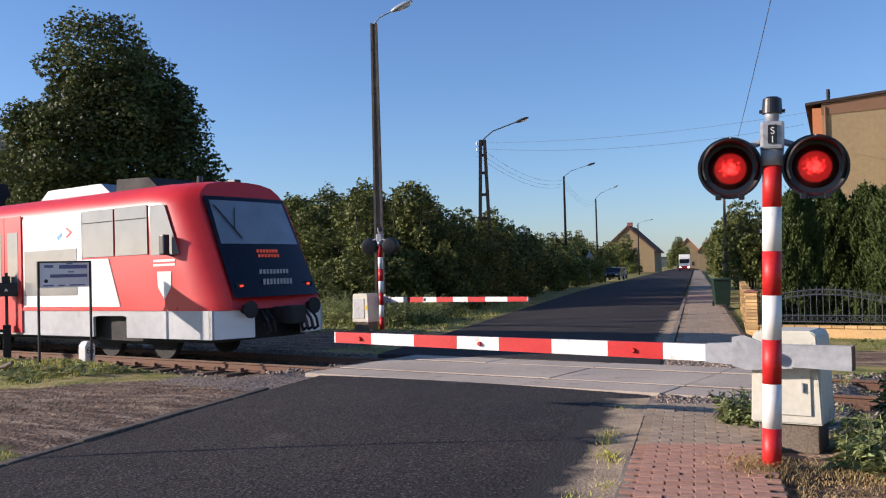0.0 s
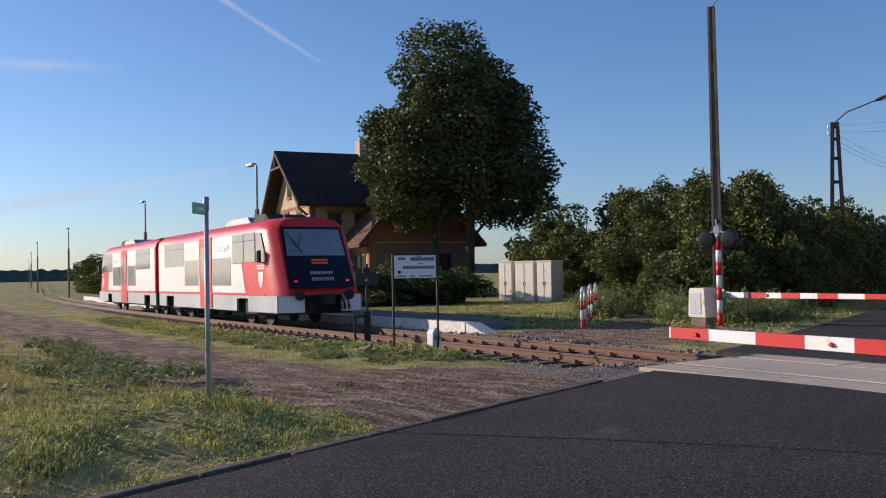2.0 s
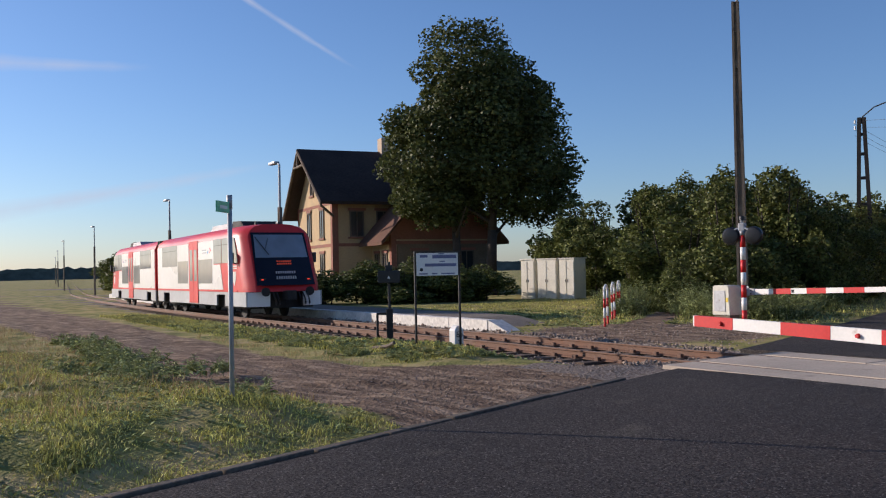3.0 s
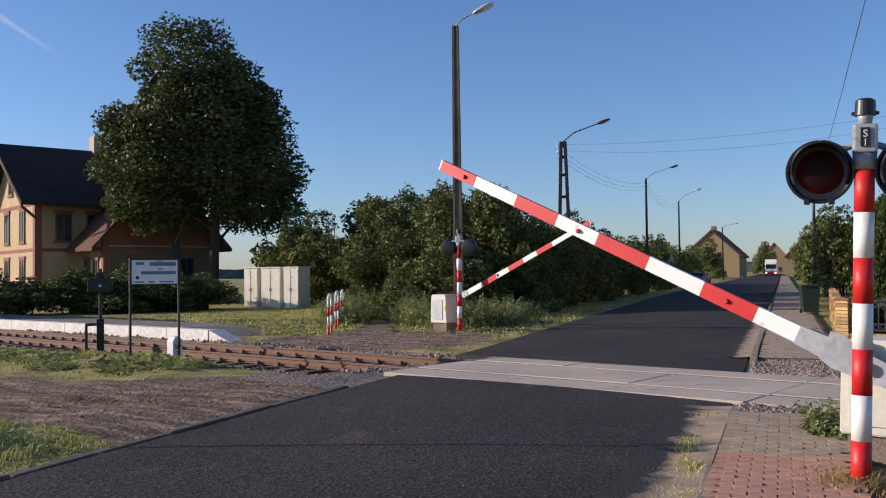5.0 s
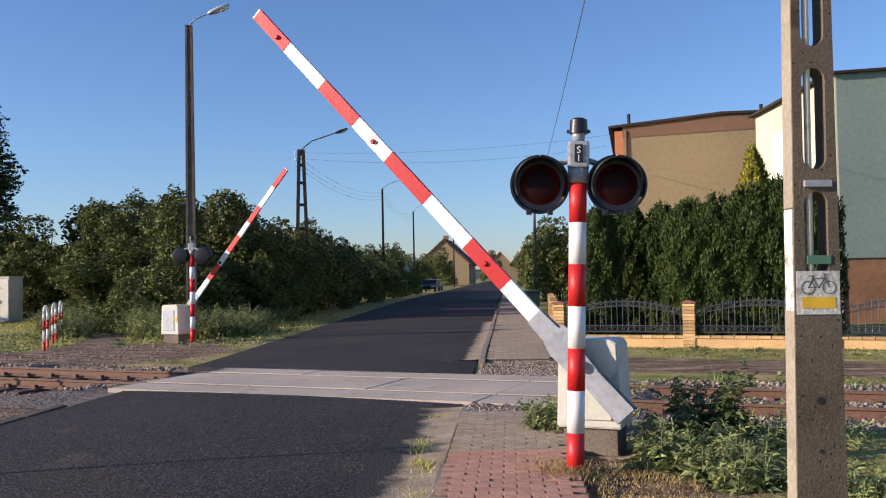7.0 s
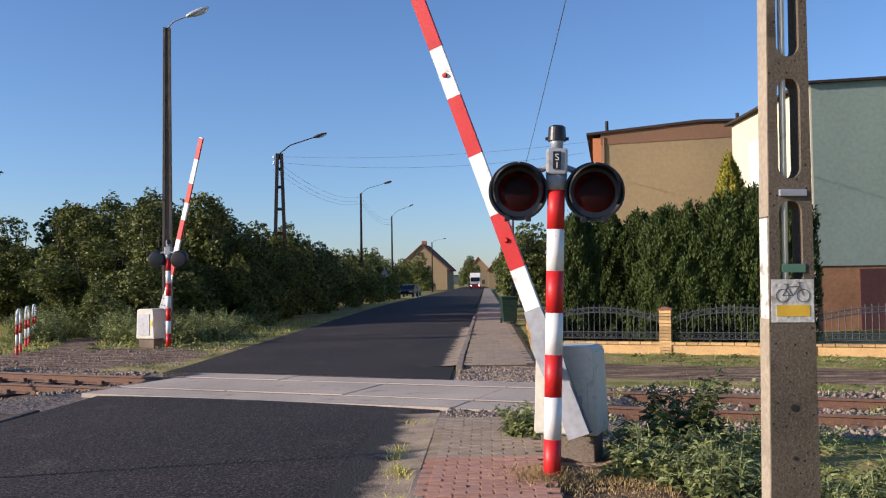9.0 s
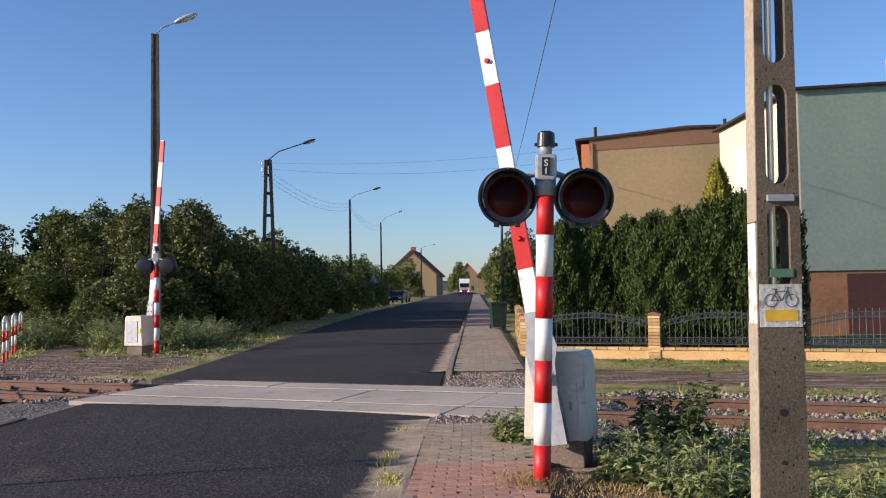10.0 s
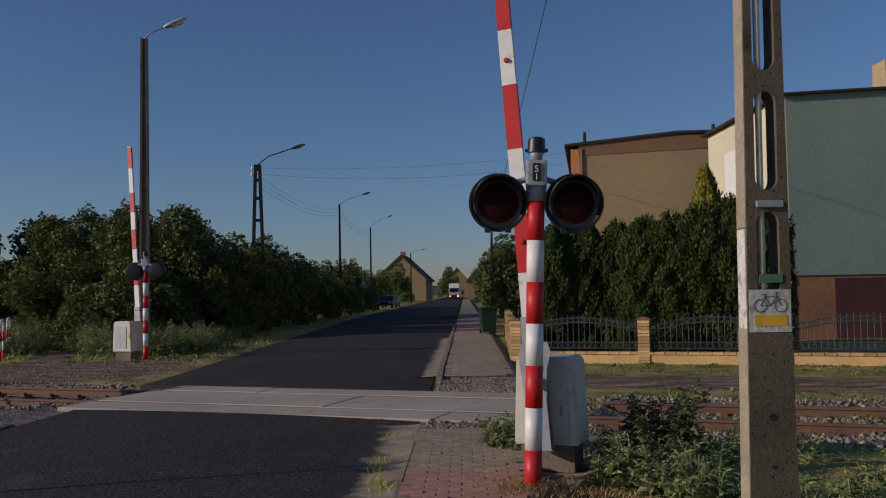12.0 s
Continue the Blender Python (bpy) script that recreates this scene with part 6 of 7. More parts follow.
# trees along the right of the road
for i, (x, y, h, k) in enumerate(((3.4, 58, 1.15, 0), (3.0, 68, 1.3, 1), (3.6, 80, 1.2, 2), (3.2, 95, 1.3, 0), (3.5, 120, 1.5, 1), (3.0, 150, 1.6, 2), (-14, 190, 1.7, 0), (-18, 215, 1.6, 1), (-5.5, 300, 2.2, 2), (-20, 260, 2.2, 0), (-6, 360, 2.6, 1), (8, 330, 2.6, 2), (-30, 240, 2.4, 1))):
    w = 0.75 if x > 0 and y < 160 else 1.4
    plant(k, pose(x, y, -0.2, 0, 0, 60 * i) @ Matrix.Diagonal((w, w, h, 1)), True)


def build_bin():
    base = thing("wheelie_bin", pose(0.85, 33.6, 0.03, 0, 0, 8), "dark green wheeled rubbish bin on the pavement", "bin")
    GREEN = mat("bin_green", (0.012, 0.035, 0.02), 0.5)
    bm = bmesh.new()
    prism(bm, [(-0.24, 0.08), (0.24, 0.08), (0.3, 0.95), (-0.3, 0.95)], 1, -0.3, 0.3)
    part("body", bm, GREEN, base)
    part("lid", box(bmesh.new(), -0.32, 0.32, -0.35, 0.33, 0.95, 1.02, 0.02), GREEN, base)
    for x in (-0.25, 0.25):
        part("wheel", tube(bmesh.new(), (x - 0.03, 0.28, 0.1), (x + 0.03, 0.28, 0.1), 0.1, 0.1, 12), BLACK, base)
    part("handle", tube(bmesh.new(), (-0.25, 0.38, 0.93), (0.25, 0.38, 0.93), 0.015), GREEN, base)
    return base


build_bin()


def build_car_parked(at, yaw, paint, label):
    base = thing("car", pose(*at, 0, 0, yaw), label, "car", "parked cars")
    bm = bmesh.new()
    prof = [(-2.1, 0.35), (-2.15, 0.75), (-1.3, 0.95), (-0.7, 1.42), (0.8, 1.45), (1.7, 0.98), (2.1, 0.9), (2.12, 0.4)]
    prism(bm, prof, 1, -0.85, 0.85)
    bmesh.ops.bevel(bm, geom=bm.edges[:], offset=0.09, segments=2, affect="EDGES")
    part("body", bm, paint, base)
    part("windscreen", prism(bmesh.new(), [(-1.22, 0.98), (-0.72, 1.36), (-0.7, 1.38), (-1.24, 1.0)], 1, -0.7, 0.7), DARK_GLASS, base)
    gl = bmesh.new()
    prism(gl, [(-1.1, 0.98), (-0.68, 1.36), (0.75, 1.38), (1.4, 1.0)], 1, -0.862, 0.862)
    part("side_glass", gl, DARK_GLASS, base)
    for x in (-1.35, 1.3):
        for y in (-0.82, 0.82):
            wh = part("wheel", tube(bmesh.new(), (x, y - 0.1, 0.31), (x, y + 0.1, 0.31), 0.31, 0.31, 18), BLACK, base)
            part("rim", tube(bmesh.new(), (x, y - 0.105, 0.31), (x, y + 0.105, 0.31), 0.19, 0.19, 14), GREY, wh)
    for y in (-0.65, 0.65):
        part("headlight", box(bmesh.new(), -2.17, -2.1, y - 0.15, y + 0.15, 0.6, 0.74, 0.02), LAMP_GLASS, base)
    return base


build_car_parked((-9.1, 104.5, -0.05), 84, mat("car_dark_blue", (0.010, 0.011, 0.018), 0.3), "dark blue parked car half on the verge")
build_car_parked((-9.3, 112.5, -0.05), 88, mat("car_silver", (0.2, 0.21, 0.23), 0.35, 0.5), "silver parked car half on the verge")


TRUCK_BEAM = glow("lit_headlight", (1.0, 0.85, 0.6), 6.0)


def build_truck():
    base = thing("truck", pose(-2.6, 220, 0, 0, 0, 90), "white lorry with a red front standing far down the road", "truck")
    part("cab", box(bmesh.new(), -2.2, 0, -1.25, 1.25, 0.6, 3.1, 0.08), WHITE, base)
    part("bumper", box(bmesh.new(), -2.3, -2.1, -1.25, 1.25, 0.35, 1.15, 0.04), RED, base)
    part("windscreen", box(bmesh.new(), -2.23, -2.18, -1.1, 1.1, 1.75, 2.75), DARK_GLASS, base)
    part("cargo_box", box(bmesh.new(), 0.1, 8.5, -1.27, 1.27, 0.9, 3.9, 0.03), WHITE, base)
    for x in (-1.2, 4.5, 6.5):
        for y in (-1.1, 1.1):
            part("wheel", tube(bmesh.new(), (x, y - 0.15, 0.48), (x, y + 0.15, 0.48), 0.48, 0.48, 16), BLACK, base)
    for y in (-0.95, 0.95):
        part("headlight", box(bmesh.new(), -2.33, -2.29, y - 0.16, y + 0.16, 0.7, 0.92), TRUCK_BEAM, base, "lit headlight")
    return base


build_truck()


def build_road_sign():
    base = thing("road_sign", pose(-9.8, 86, -0.1), "triangular road sign seen from behind on a grey post", "road sign")
    part("post", tube(bmesh.new(), (0, 0.03, 0), (0, 0.03, 3.3), 0.035, 0.035, 8), GREY, base)
    part("plate", prism(bmesh.new(), [(-0.5, 2.3), (0.5, 2.3), (0, 3.2)], 1, 0, 0.02), GREY, base, "grey back of a triangular plate")
    return base


build_road_sign()


# ---- overhead wires ----
WIRE = mat("grey_wire", (0.10, 0.11, 0.13), 0.6)


def wire(a, b, sag, r=0.007):
    bm = bmesh.new()
    a, b = Vector(a), Vector(b)
    pts = [a.lerp(b, k / 12) - Vector((0, 0, sag * 4 * (k / 12) * (1 - k / 12))) for k in range(13)]
    sweep(bm, pts, r, 5)
    return solid("overhead_wire", bm, WIRE, "thin black overhead wire", "wire", "overhead wires")


def build_wood_pole():
    base = thing("utility_pole", pose(1.9, 62, -0.1), "plain wooden pole beside the footway", "utility pole", "utility poles")
    part("shaft", tube(bmesh.new(), (0, 0, 0), (0.05, 0, 6.9), 0.12, 0.08, 10), TIMBER, base)
    part("insulator", tube(bmesh.new(), (0.13, 0, 6.5), (0.13, 0, 6.7), 0.04, 0.03, 8), WHITE, base)
    return base


build_wood_pole()
wire((1.82, 5.35, 8.6), (1.95, 62, 6.7), 0.5, 0.011)
wire((-10.2, 43.8, 8.0), (4.6, 38.5, 7.6), 0.3)
wire((-10.2, 43.8, 7.7), (4.6, 40.5, 7.4), 0.45)
for dz in (0, 0.3, 0.55):
    wire((-10.5, 43.8, 7.9 - dz), (-10.4, 74.3, 8.9 - dz), 0.7)
    wire((-10.4, 74.3, 8.9 - dz), (-11.0, 104.6, 9.2 - dz), 0.7)


# ---- thin vapour trails high in the sky ----
VAPOUR = bpy.data.materials.new("vapour")
VAPOUR.use_nodes = True
_n, _l = VAPOUR.node_tree.nodes, VAPOUR.node_tree.links
_at, _no, _mu, _em, _tr, _mx = (_n.new("ShaderNode" + k) for k in ("Attribute", "TexNoise", "Math", "Emission", "BsdfTransparent", "MixShader"))
_at.attribute_name, _mu.operation = "soft", "MULTIPLY"
_no.inputs["Scale"].default_value, _no.inputs["Detail"].default_value = 0.012, 5
_co = _n.new("ShaderNodeTexCoord")
_l.new(_co.outputs["Object"], _no.inputs["Vector"])
_l.new(_at.outputs["Fac"], _mu.inputs[0]), _l.new(_no.outputs[0], _mu.inputs[1])
_em.inputs[0].default_value, _em.inputs[1].default_value = (0.95, 0.97, 1.0, 1), 0.7
_l.new(_mu.outputs[0], _mx.inputs[0]), _l.new(_tr.outputs[0], _mx.inputs[1]), _l.new(_em.outputs[0], _mx.inputs[2])
_l.new(_mx.outputs[0], _n["Material Output"].inputs[0])


def trail(az0, el0, az1, el1, wide0, wide1, strong):
    def at(az, el, far=2300):
        a, e = radians(az), radians(el)
        return Vector((-math.sin(a) * far, math.cos(a) * far, math.tan(e) * far))
    verts, soft, n = [], [], 24
    for k in range(n + 1):
        f = k / n
        c = at(az0 + (az1 - az0) * f, el0 + (el1 - el0) * f)
        wd = wide0 + (wide1 - wide0) * f + 4 * noise.noise(Vector((k * 0.6, az0, 1)))
        for j, q in enumerate((-1, -0.5, 0, 0.5, 1)):
            verts.append(c + Vector((0, 0, q * wd)))
            soft.append(strong * (0, 0.55, 1, 0.55, 0)[j] * smooth01(f * 6) * smooth01((1 - f) * 3))
    faces = [(k * 5 + j, k * 5 + j + 1, k * 5 + j + 6, k * 5 + j + 5) for k in range(n) for j in range(4)]
    me = bpy.data.meshes.new("vapour_trail")
    me.from_pydata(verts, [], faces)
    me.attributes.new("soft", "FLOAT", "POINT").data.foreach_set("value", soft)
    me.materials.append(VAPOUR)
    ob = tagged(new("vapour_trail", me), "thin white vapour trail in the blue sky", "vapour trail", kind="structure")
    ob.visible_shadow = False
    return ob


trail(53.5, 18.5, 43.5, 12.6, 14, 8, 0.75)
trail(72, 2.5, 48, 7.1, 34, 12, 0.8)
trail(70, 12.2, 56, 12.6, 30, 10, 0.7)

# ---- grass and weeds ----
def blades(name, spots, material, label, seed, h, wdt):
    rnd = np.random.RandomState(seed)
    n = len(spots)
    p = np.array(spots)
    a = rnd.rand(n) * 6.283
    tuft = np.array([0.75 + 1.1 * noise.noise(Vector((q[0] * 1.4, q[1] * 1.4, 9))) for q in spots]).clip(0.3, 1.6)
    hh = (h * tuft * (0.45 + 0.9 * rnd.rand(n)))[:, None]
    side = np.stack([np.cos(a), np.sin(a), 0 * a], 1) * wdt
    lean = np.stack([np.cos(a + 1.57 + rnd.normal(size=n) * 0.6), np.sin(a + 1.57 + rnd.normal(size=n) * 0.6), 0 * a], 1) * (0.25 + 1.1 * rnd.rand(n))[:, None]
    up = np.array([0, 0, 1.0])
    m = p + (up * 0.55 + lean * 0.25) * hh
    t = p + (up * 0.92 + lean) * hh
    v = np.stack([p - side, p + side, m + side * 0.8, m - side * 0.8, t], 1).reshape(-1, 3)
    k = np.arange(n) * 5
    me = bpy.data.meshes.new(name)
    faces = np.concatenate([np.stack([k, k + 1, k + 2, k + 3], 1)]).tolist() + np.stack([k + 3, k + 2, k + 4], 1).tolist()
    me.from_pydata(v.tolist(), [], faces)
    me.materials.append(material)
    return tagged(new(name, me), label, "grass", kind="stuff")


def scatter(n, x0, x1, y0, y1, seed, keep, clump=0.0):
    rnd = random.Random(seed)
    out = []
    while len(out) < n:
        x, y = rnd.uniform(x0, x1), rnd.uniform(y0, y1)
        if clump and noise.noise(Vector((x * 1.7, y * 1.7, seed))) < rnd.uniform(-0.6, 0.35) * clump:
            continue
        s, w = near_track(x, y)
        if keep(x, y, s, w) and dirt_mask(x, y, s, w) < 0.45:
            out.append((x, y, ground_z(x, y, s, w) - 0.01))
    return out


blades("meadow_grass", scatter(75000, -20, -6.15, 2.5, 9.2, 5, lambda x, y, s, w: True, 1.0), GRASS, "green meadow grass on the verge", 1, 0.065, 0.005)
blades("dry_grass", scatter(15000, -30, -8, 3.5, 14, 6, lambda x, y, s, w: w < -5, 1.0), DRY_GRASS, "dry straw-coloured grass", 2, 0.15, 0.005)
blades("track_side_grass", scatter(22000, -36, -7.6, 9, 26, 7, lambda x, y, s, w: -4.6 < w < -1.7 and s > 6.5, 1.0), GRASS, "green grass on the bank by the track", 3, 0.10, 0.008)
blades("far_verge_grass", scatter(16000, -26, -6.6, 16, 42, 8, lambda x, y, s, w: w > 4.5 and x < road_left(y) - 0.2, 1.0), GRASS, "rough grass beyond the track", 4, 0.12, 0.009)
blades("track_grass", scatter(3600, 1.2, 9, 5, 14, 41, lambda x, y, s, w: abs(w) < 2.6 and s < -3.4, 1.0), SHORT_GRASS, "grass and weeds growing between the rails", 15, 0.10, 0.006)
blades("tall_weeds", scatter(900, -14.5, -7.8, 24.5, 32, 9, lambda x, y, s, w: w > 8.0 and x < road_left(y) - 0.8, 1.0), LEAF_BUSH, "tall dark weeds under the shrubs", 5, 0.5, 0.012)
blades("east_grass", scatter(12000, 0.6, 12, 3.5, 21, 10, lambda x, y, s, w: (abs(w) > 1.9 and (w > 5.2 or w < -1.9)) and (x > 1.15 or w < 0), 1.0), SHORT_GRASS, "grass beside the track", 6, 0.06, 0.006)


def stones(name, spots, size, seed, label):
    """Loose angular stones lying on the ground."""
    rnd = np.random.RandomState(seed)
    p = np.array(spots)
    n = len(p)
    oct_v = np.array([(1, 0, 0), (-1, 0, 0), (0, 1, 0), (0, -1, 0), (0, 0, 0.8), (0, 0, -0.8)])
    sz = size * (0.4 + 1.2 * rnd.rand(n) ** 2)
    v = p[:, None, :] + (oct_v[None] * (0.7 + 0.6 * rnd.rand(n, 6, 1)) + rnd.normal(size=(n, 6, 3)) * 0.18) * sz[:, None, None]
    f = np.array([(0, 2, 4), (2, 1, 4), (1, 3, 4), (3, 0, 4), (2, 0, 5), (1, 2, 5), (3, 1, 5), (0, 3, 5)])
    faces = (f[None] + (np.arange(n) * 6)[:, None, None]).reshape(-1, 3)
    return tagged(new(name, leaf_mesh(name, v.reshape(-1, 3), faces, BALLAST)), label, "stones", kind="stuff")


def bare_spots(n, x0, x1, y0, y1, seed, keep):
    rnd = random.Random(seed)
    out = []
    while len(out) < n:
        x, y = rnd.uniform(x0, x1), rnd.uniform(y0, y1)
        s, w = near_track(x, y)
        if keep(x, y, s, w):
            out.append((x, y, ground_z(x, y, s, w) + 0.004))
    return out


stones("loose_gravel", bare_spots(3000, -14, -6.1, 7.6, 13.8, 21, lambda x, y, s, w: dirt_mask(x, y, s, w) > 0.5 and (x > -9 or random.Random(x).random() < 0.3)), 0.011, 1, "loose gravel on the earth lane")
stones("ballast_stones", bare_spots(14000, -24, -6.2, 12.5, 24, 22, lambda x, y, s, w: abs(w) < 1.9 and s > 3.9), 0.033, 2, "stone ballast between the rails")
stones("ballast_stones", bare_spots(7000, 1.2, 9, 7, 14, 23, lambda x, y, s, w: abs(w) < 2.0 and s < -3.4), 0.03, 3, "stone ballast between the rails")
stones("bare_ground_gravel", bare_spots(2200, -13, -6.4, 16, 24, 24, lambda x, y, s, w: w > 1.4), 0.022, 4, "gravel on the bare ground by the far barrier")
stones("pavement_gravel", bare_spots(3500, -0.5, 1.3, 10.3, 17, 25, lambda x, y, s, w: 1.55 < abs(w) < 4), 0.018, 5, "gravel at the ends of the footway")


def build_edge_sand(x0, wide, y0, rows, lift):
    """A film of pale sand washed against a kerb, thinning out over the asphalt."""
    verts, soft, ny, nx = [], [], rows, 9
    for k in range(ny):
        y = y0 + k * 0.055
        for i in range(nx):
            f = i / (nx - 1)
            verts.append((x0 + wide * f, y, 0.004 + lift * (1 - f) ** 3 + 0.022 * f))
            soft.append(1 - f)
    faces = [(k * nx + i, (k + 1) * nx + i, (k + 1) * nx + i + 1, k * nx + i + 1) for k in range(ny - 1) for i in range(nx - 1)]
    me = bpy.data.meshes.new("edge_sand")
    me.from_pydata(verts, [], faces)
    me.attributes.new("soft", "FLOAT", "POINT").data.foreach_set("value", soft)
    mt = mat("sand_on_asphalt", (0.36, 0.28, 0.19), 0.95, 0, 0.4, 40, 3, 0.7, spec=0.2)
    n, lk = mt.node_tree.nodes, mt.node_tree.links
    bs = n["Principled BSDF"]
    src = bs.inputs["Base Color"].links[0].from_socket
    at, nz, ad, mr, mx, co = (n.new("ShaderNode" + q) for q in ("Attribute", "TexNoise", "Math", "MapRange", "Mix", "TexCoord"))
    at.attribute_name, mx.data_type = "soft", "RGBA"
    nz.inputs["Scale"].default_value, nz.inputs["Detail"].default_value = 3.2, 9
    lk.new(co.outputs["Object"], nz.inputs["Vector"]), lk.new(at.outputs["Fac"], ad.inputs[0]), lk.new(nz.outputs[0], ad.inputs[1])
    mr.inputs[1].default_value, mr.inputs[2].default_value = 0.84, 1.1
    lk.new(ad.outputs[0], mr.inputs[0]), lk.new(mr.outputs[0], mx.inputs[0]), lk.new(src, mx.inputs[7])
    mx.inputs[6].default_value = (0.043, 0.040, 0.038, 1)
    lk.new(mx.outputs[2], bs.inputs["Base Color"])
    me.materials.append(mt)
    for p in me.polygons:
        p.use_smooth = True
    return tagged(new("edge_sand", me), "pale sand washed over the asphalt at the kerb", "sand", kind="stuff")


build_edge_sand(-0.57, -0.65, 2.6, 150, 0.03)
build_edge_sand(-0.58, -0.45, 16.95, 260, 0.03)
blades("dry_litter", [(0.62 + 0.8 * random.Random(q).random(), 5.6 + 2.0 * random.Random(q + 9999).random(), 0.005) for q in range(2600)], DRY_GRASS, "dry stalks and litter on the bare earth by the mast", 61, 0.05, 0.004)
_b = sweep(bmesh.new(), [(-0.36, 0, 0.02), (-0.1, 0.03, 0.05), (0.16, 0.0, 0.09), (0.38, -0.03, 0.16)], 0.035, 8)
solid("branch", _b, TIMBER, "weathered piece of wood lying on the grassy bank", "wood", m=pose(-11.7, 12.8, 0.05, 0, 0, -12))
_r = random.Random(77)
_t = []
for _k in range(16):
    _x, _y = _r.uniform(-0.9, -0.6), _r.uniform(4.5, 10.4)
    _t += [(_x + _r.gauss(0, 0.05), _y + _r.gauss(0, 0.09), 0.0) for _ in range(60)]
blades("kerb_tufts", _t, GRASS, "small grass tufts along the kerb", 11, 0.09, 0.004)
_t = [(0.42 + _r.gauss(0, 0.12), 7.15 + _r.gauss(0, 0.16), 0.0) for _ in range(900)]
blades("mast_tufts", _t, DRY_GRASS, "dry grass tufts round the foot of the mast", 12, 0.14, 0.004)


def rosettes(name, spots, material, size, seed, label):
    """Low broad leaves spread flat between the grass."""
    rnd = np.random.RandomState(seed)
    p = np.repeat(np.array(spots), 5, 0)
    n = len(p)
    a = rnd.rand(n) * 6.283
    d = np.stack([np.cos(a), np.sin(a), 0.15 + 0.75 * rnd.rand(n)], 1)
    sd = np.stack([-np.sin(a), np.cos(a), 0.25 * rnd.normal(size=n)], 1)
    ln = (size * (0.5 + rnd.rand(n)))[:, None]
    o = p + d * 0.012
    v = np.stack([o, o + d * ln * 0.55 + sd * ln * 0.3, o + d * ln - np.array([0, 0, 0.3]) * ln, o + d * ln * 0.55 - sd * ln * 0.3], 1).reshape(-1, 3)
    return tagged(new(name, leaf_mesh(name, v, np.arange(4 * n).reshape(-1, 4), material)), label, "weeds", kind="stuff")


rosettes("verge_weeds", scatter(5000, -20, -6.3, 2.5, 9.4, 51, lambda x, y, s, w: True, 1.6), LEAF_WEED, 0.045, 5, "low broad-leaved weeds in the verge turf")
rosettes("bank_weeds", scatter(4200, -34, -7.6, 9, 26, 52, lambda x, y, s, w: -4.4 < w < -1.6 and s > 6.5, 1.3), LEAF_WEED, 0.085, 6, "low green weeds over the bank by the track")
rosettes("path_weeds", scatter(1500, -20, -7, 17, 30, 53, lambda x, y, s, w: w > 3.5 and x < road_left(y) - 0.3, 1.3), LEAF_WEED, 0.09, 7, "low weeds around the trodden path")
rosettes("track_weeds", scatter(900, 1.2, 10, 4.5, 20, 54, lambda x, y, s, w: s < -3.2, 1.5), LEAF_WEED, 0.07, 8, "low weeds on the stony ground")


def build_weed(name, at, n, h, spread, leaf, seed, label, leaves=None, slim=0.15):
    """A clump of arching stems with long drooping leaves."""
    base = thing(name, pose(*at), label, "weed", "weeds by the barrier")
    rnd = random.Random(seed)
    st = bmesh.new()
    vs, fs = [], []
    up = Vector((0, 0, 1))
    for i in range(n):
        a, r = rnd.uniform(0, 6.28), spread * math.sqrt(rnd.random())
        p = Vector((r * math.cos(a), r * math.sin(a), -0.03))
        hh = h * rnd.uniform(0.35, 1.05) * (1.1 - 0.35 * r / spread)
        out = Vector((math.cos(a + rnd.gauss(0, 0.8)), math.sin(a + rnd.gauss(0, 0.8)), 0))
        lean = rnd.uniform(0.05, 0.55)
        pts = [p + out * lean * hh * f * f + up * hh * (f - 0.18 * lean * f * f) for f in (0, 0.35, 0.7, 1.0)]
        for u, v in zip(pts, pts[1:]):
            tube(st, u, v, 0.005, 0.004, 4, False)
        m = int(18 + 36 * hh)
        for k in range(m):
            f = 0.08 + 0.92 * k / m
            g = min(int(f * 3), 2)
            o = pts[g].lerp(pts[g + 1], f * 3 - g)
            b = k * 2.4 + i + rnd.gauss(0, 0.4)
            d = Vector((math.cos(b), math.sin(b), rnd.uniform(-0.1, 0.9))).normalized()
            sd = (d.cross(up) + up * rnd.gauss(0, 0.35)).normalized()
            ln = leaf * rnd.uniform(0.5, 1.6) * (1.2 - 0.75 * f)
            c = len(vs)
            vs += [o, o + d * ln * 0.5 + sd * ln * slim, o + d * ln - up * rnd.uniform(0.1, 0.6) * ln, o + d * ln * 0.5 - sd * ln * slim]
            fs.append((c, c + 1, c + 2, c + 3))
    tagged(part("stem", st, leaves or LEAF_WEED, base), kind="stuff")
    ob = tagged(new("foliage", leaf_mesh("foliage", np.array([tuple(v) for v in vs]), np.array(fs), leaves or LEAF_WEED)), kind="stuff")
    ob.parent = base
    return base


build_weed("weed_clump", (1.38, 7.55, 0.0), 70, 0.42, 0.42, 0.13, 1, "green leafy weeds at the foot of the barrier")
build_weed("weed_clump", (1.82, 8.5, 0.0), 30, 0.85, 0.3, 0.14, 2, "tall dark broad-leaved weed beside the barrier", LEAF_DARK, 0.22)
build_weed("weed_clump", (1.5, 8.2, 0.0), 30, 0.42, 0.35, 0.11, 22, "dark leafy weeds beside the barrier", LEAF_DARK, 0.22)
build_weed("weed_clump", (0.42, 9.2, 0.0), 44, 0.46, 0.25, 0.12, 4, "weeds growing over the pavement edge")
build_weed("weed_clump", (1.72, 6.95, 0.0), 60, 0.40, 0.38, 0.11, 15, "pale green weeds between barrier and pole")
build_weed("weed_clump", (1.95, 7.7, 0.0), 56, 0.42, 0.4, 0.12, 16, "pale green weeds between barrier and pole")
build_weed("weed_clump", (2.75, 6.2, 0.0), 40, 0.3, 0.4, 0.09, 31, "low pale weeds on the stony ground by the pole")
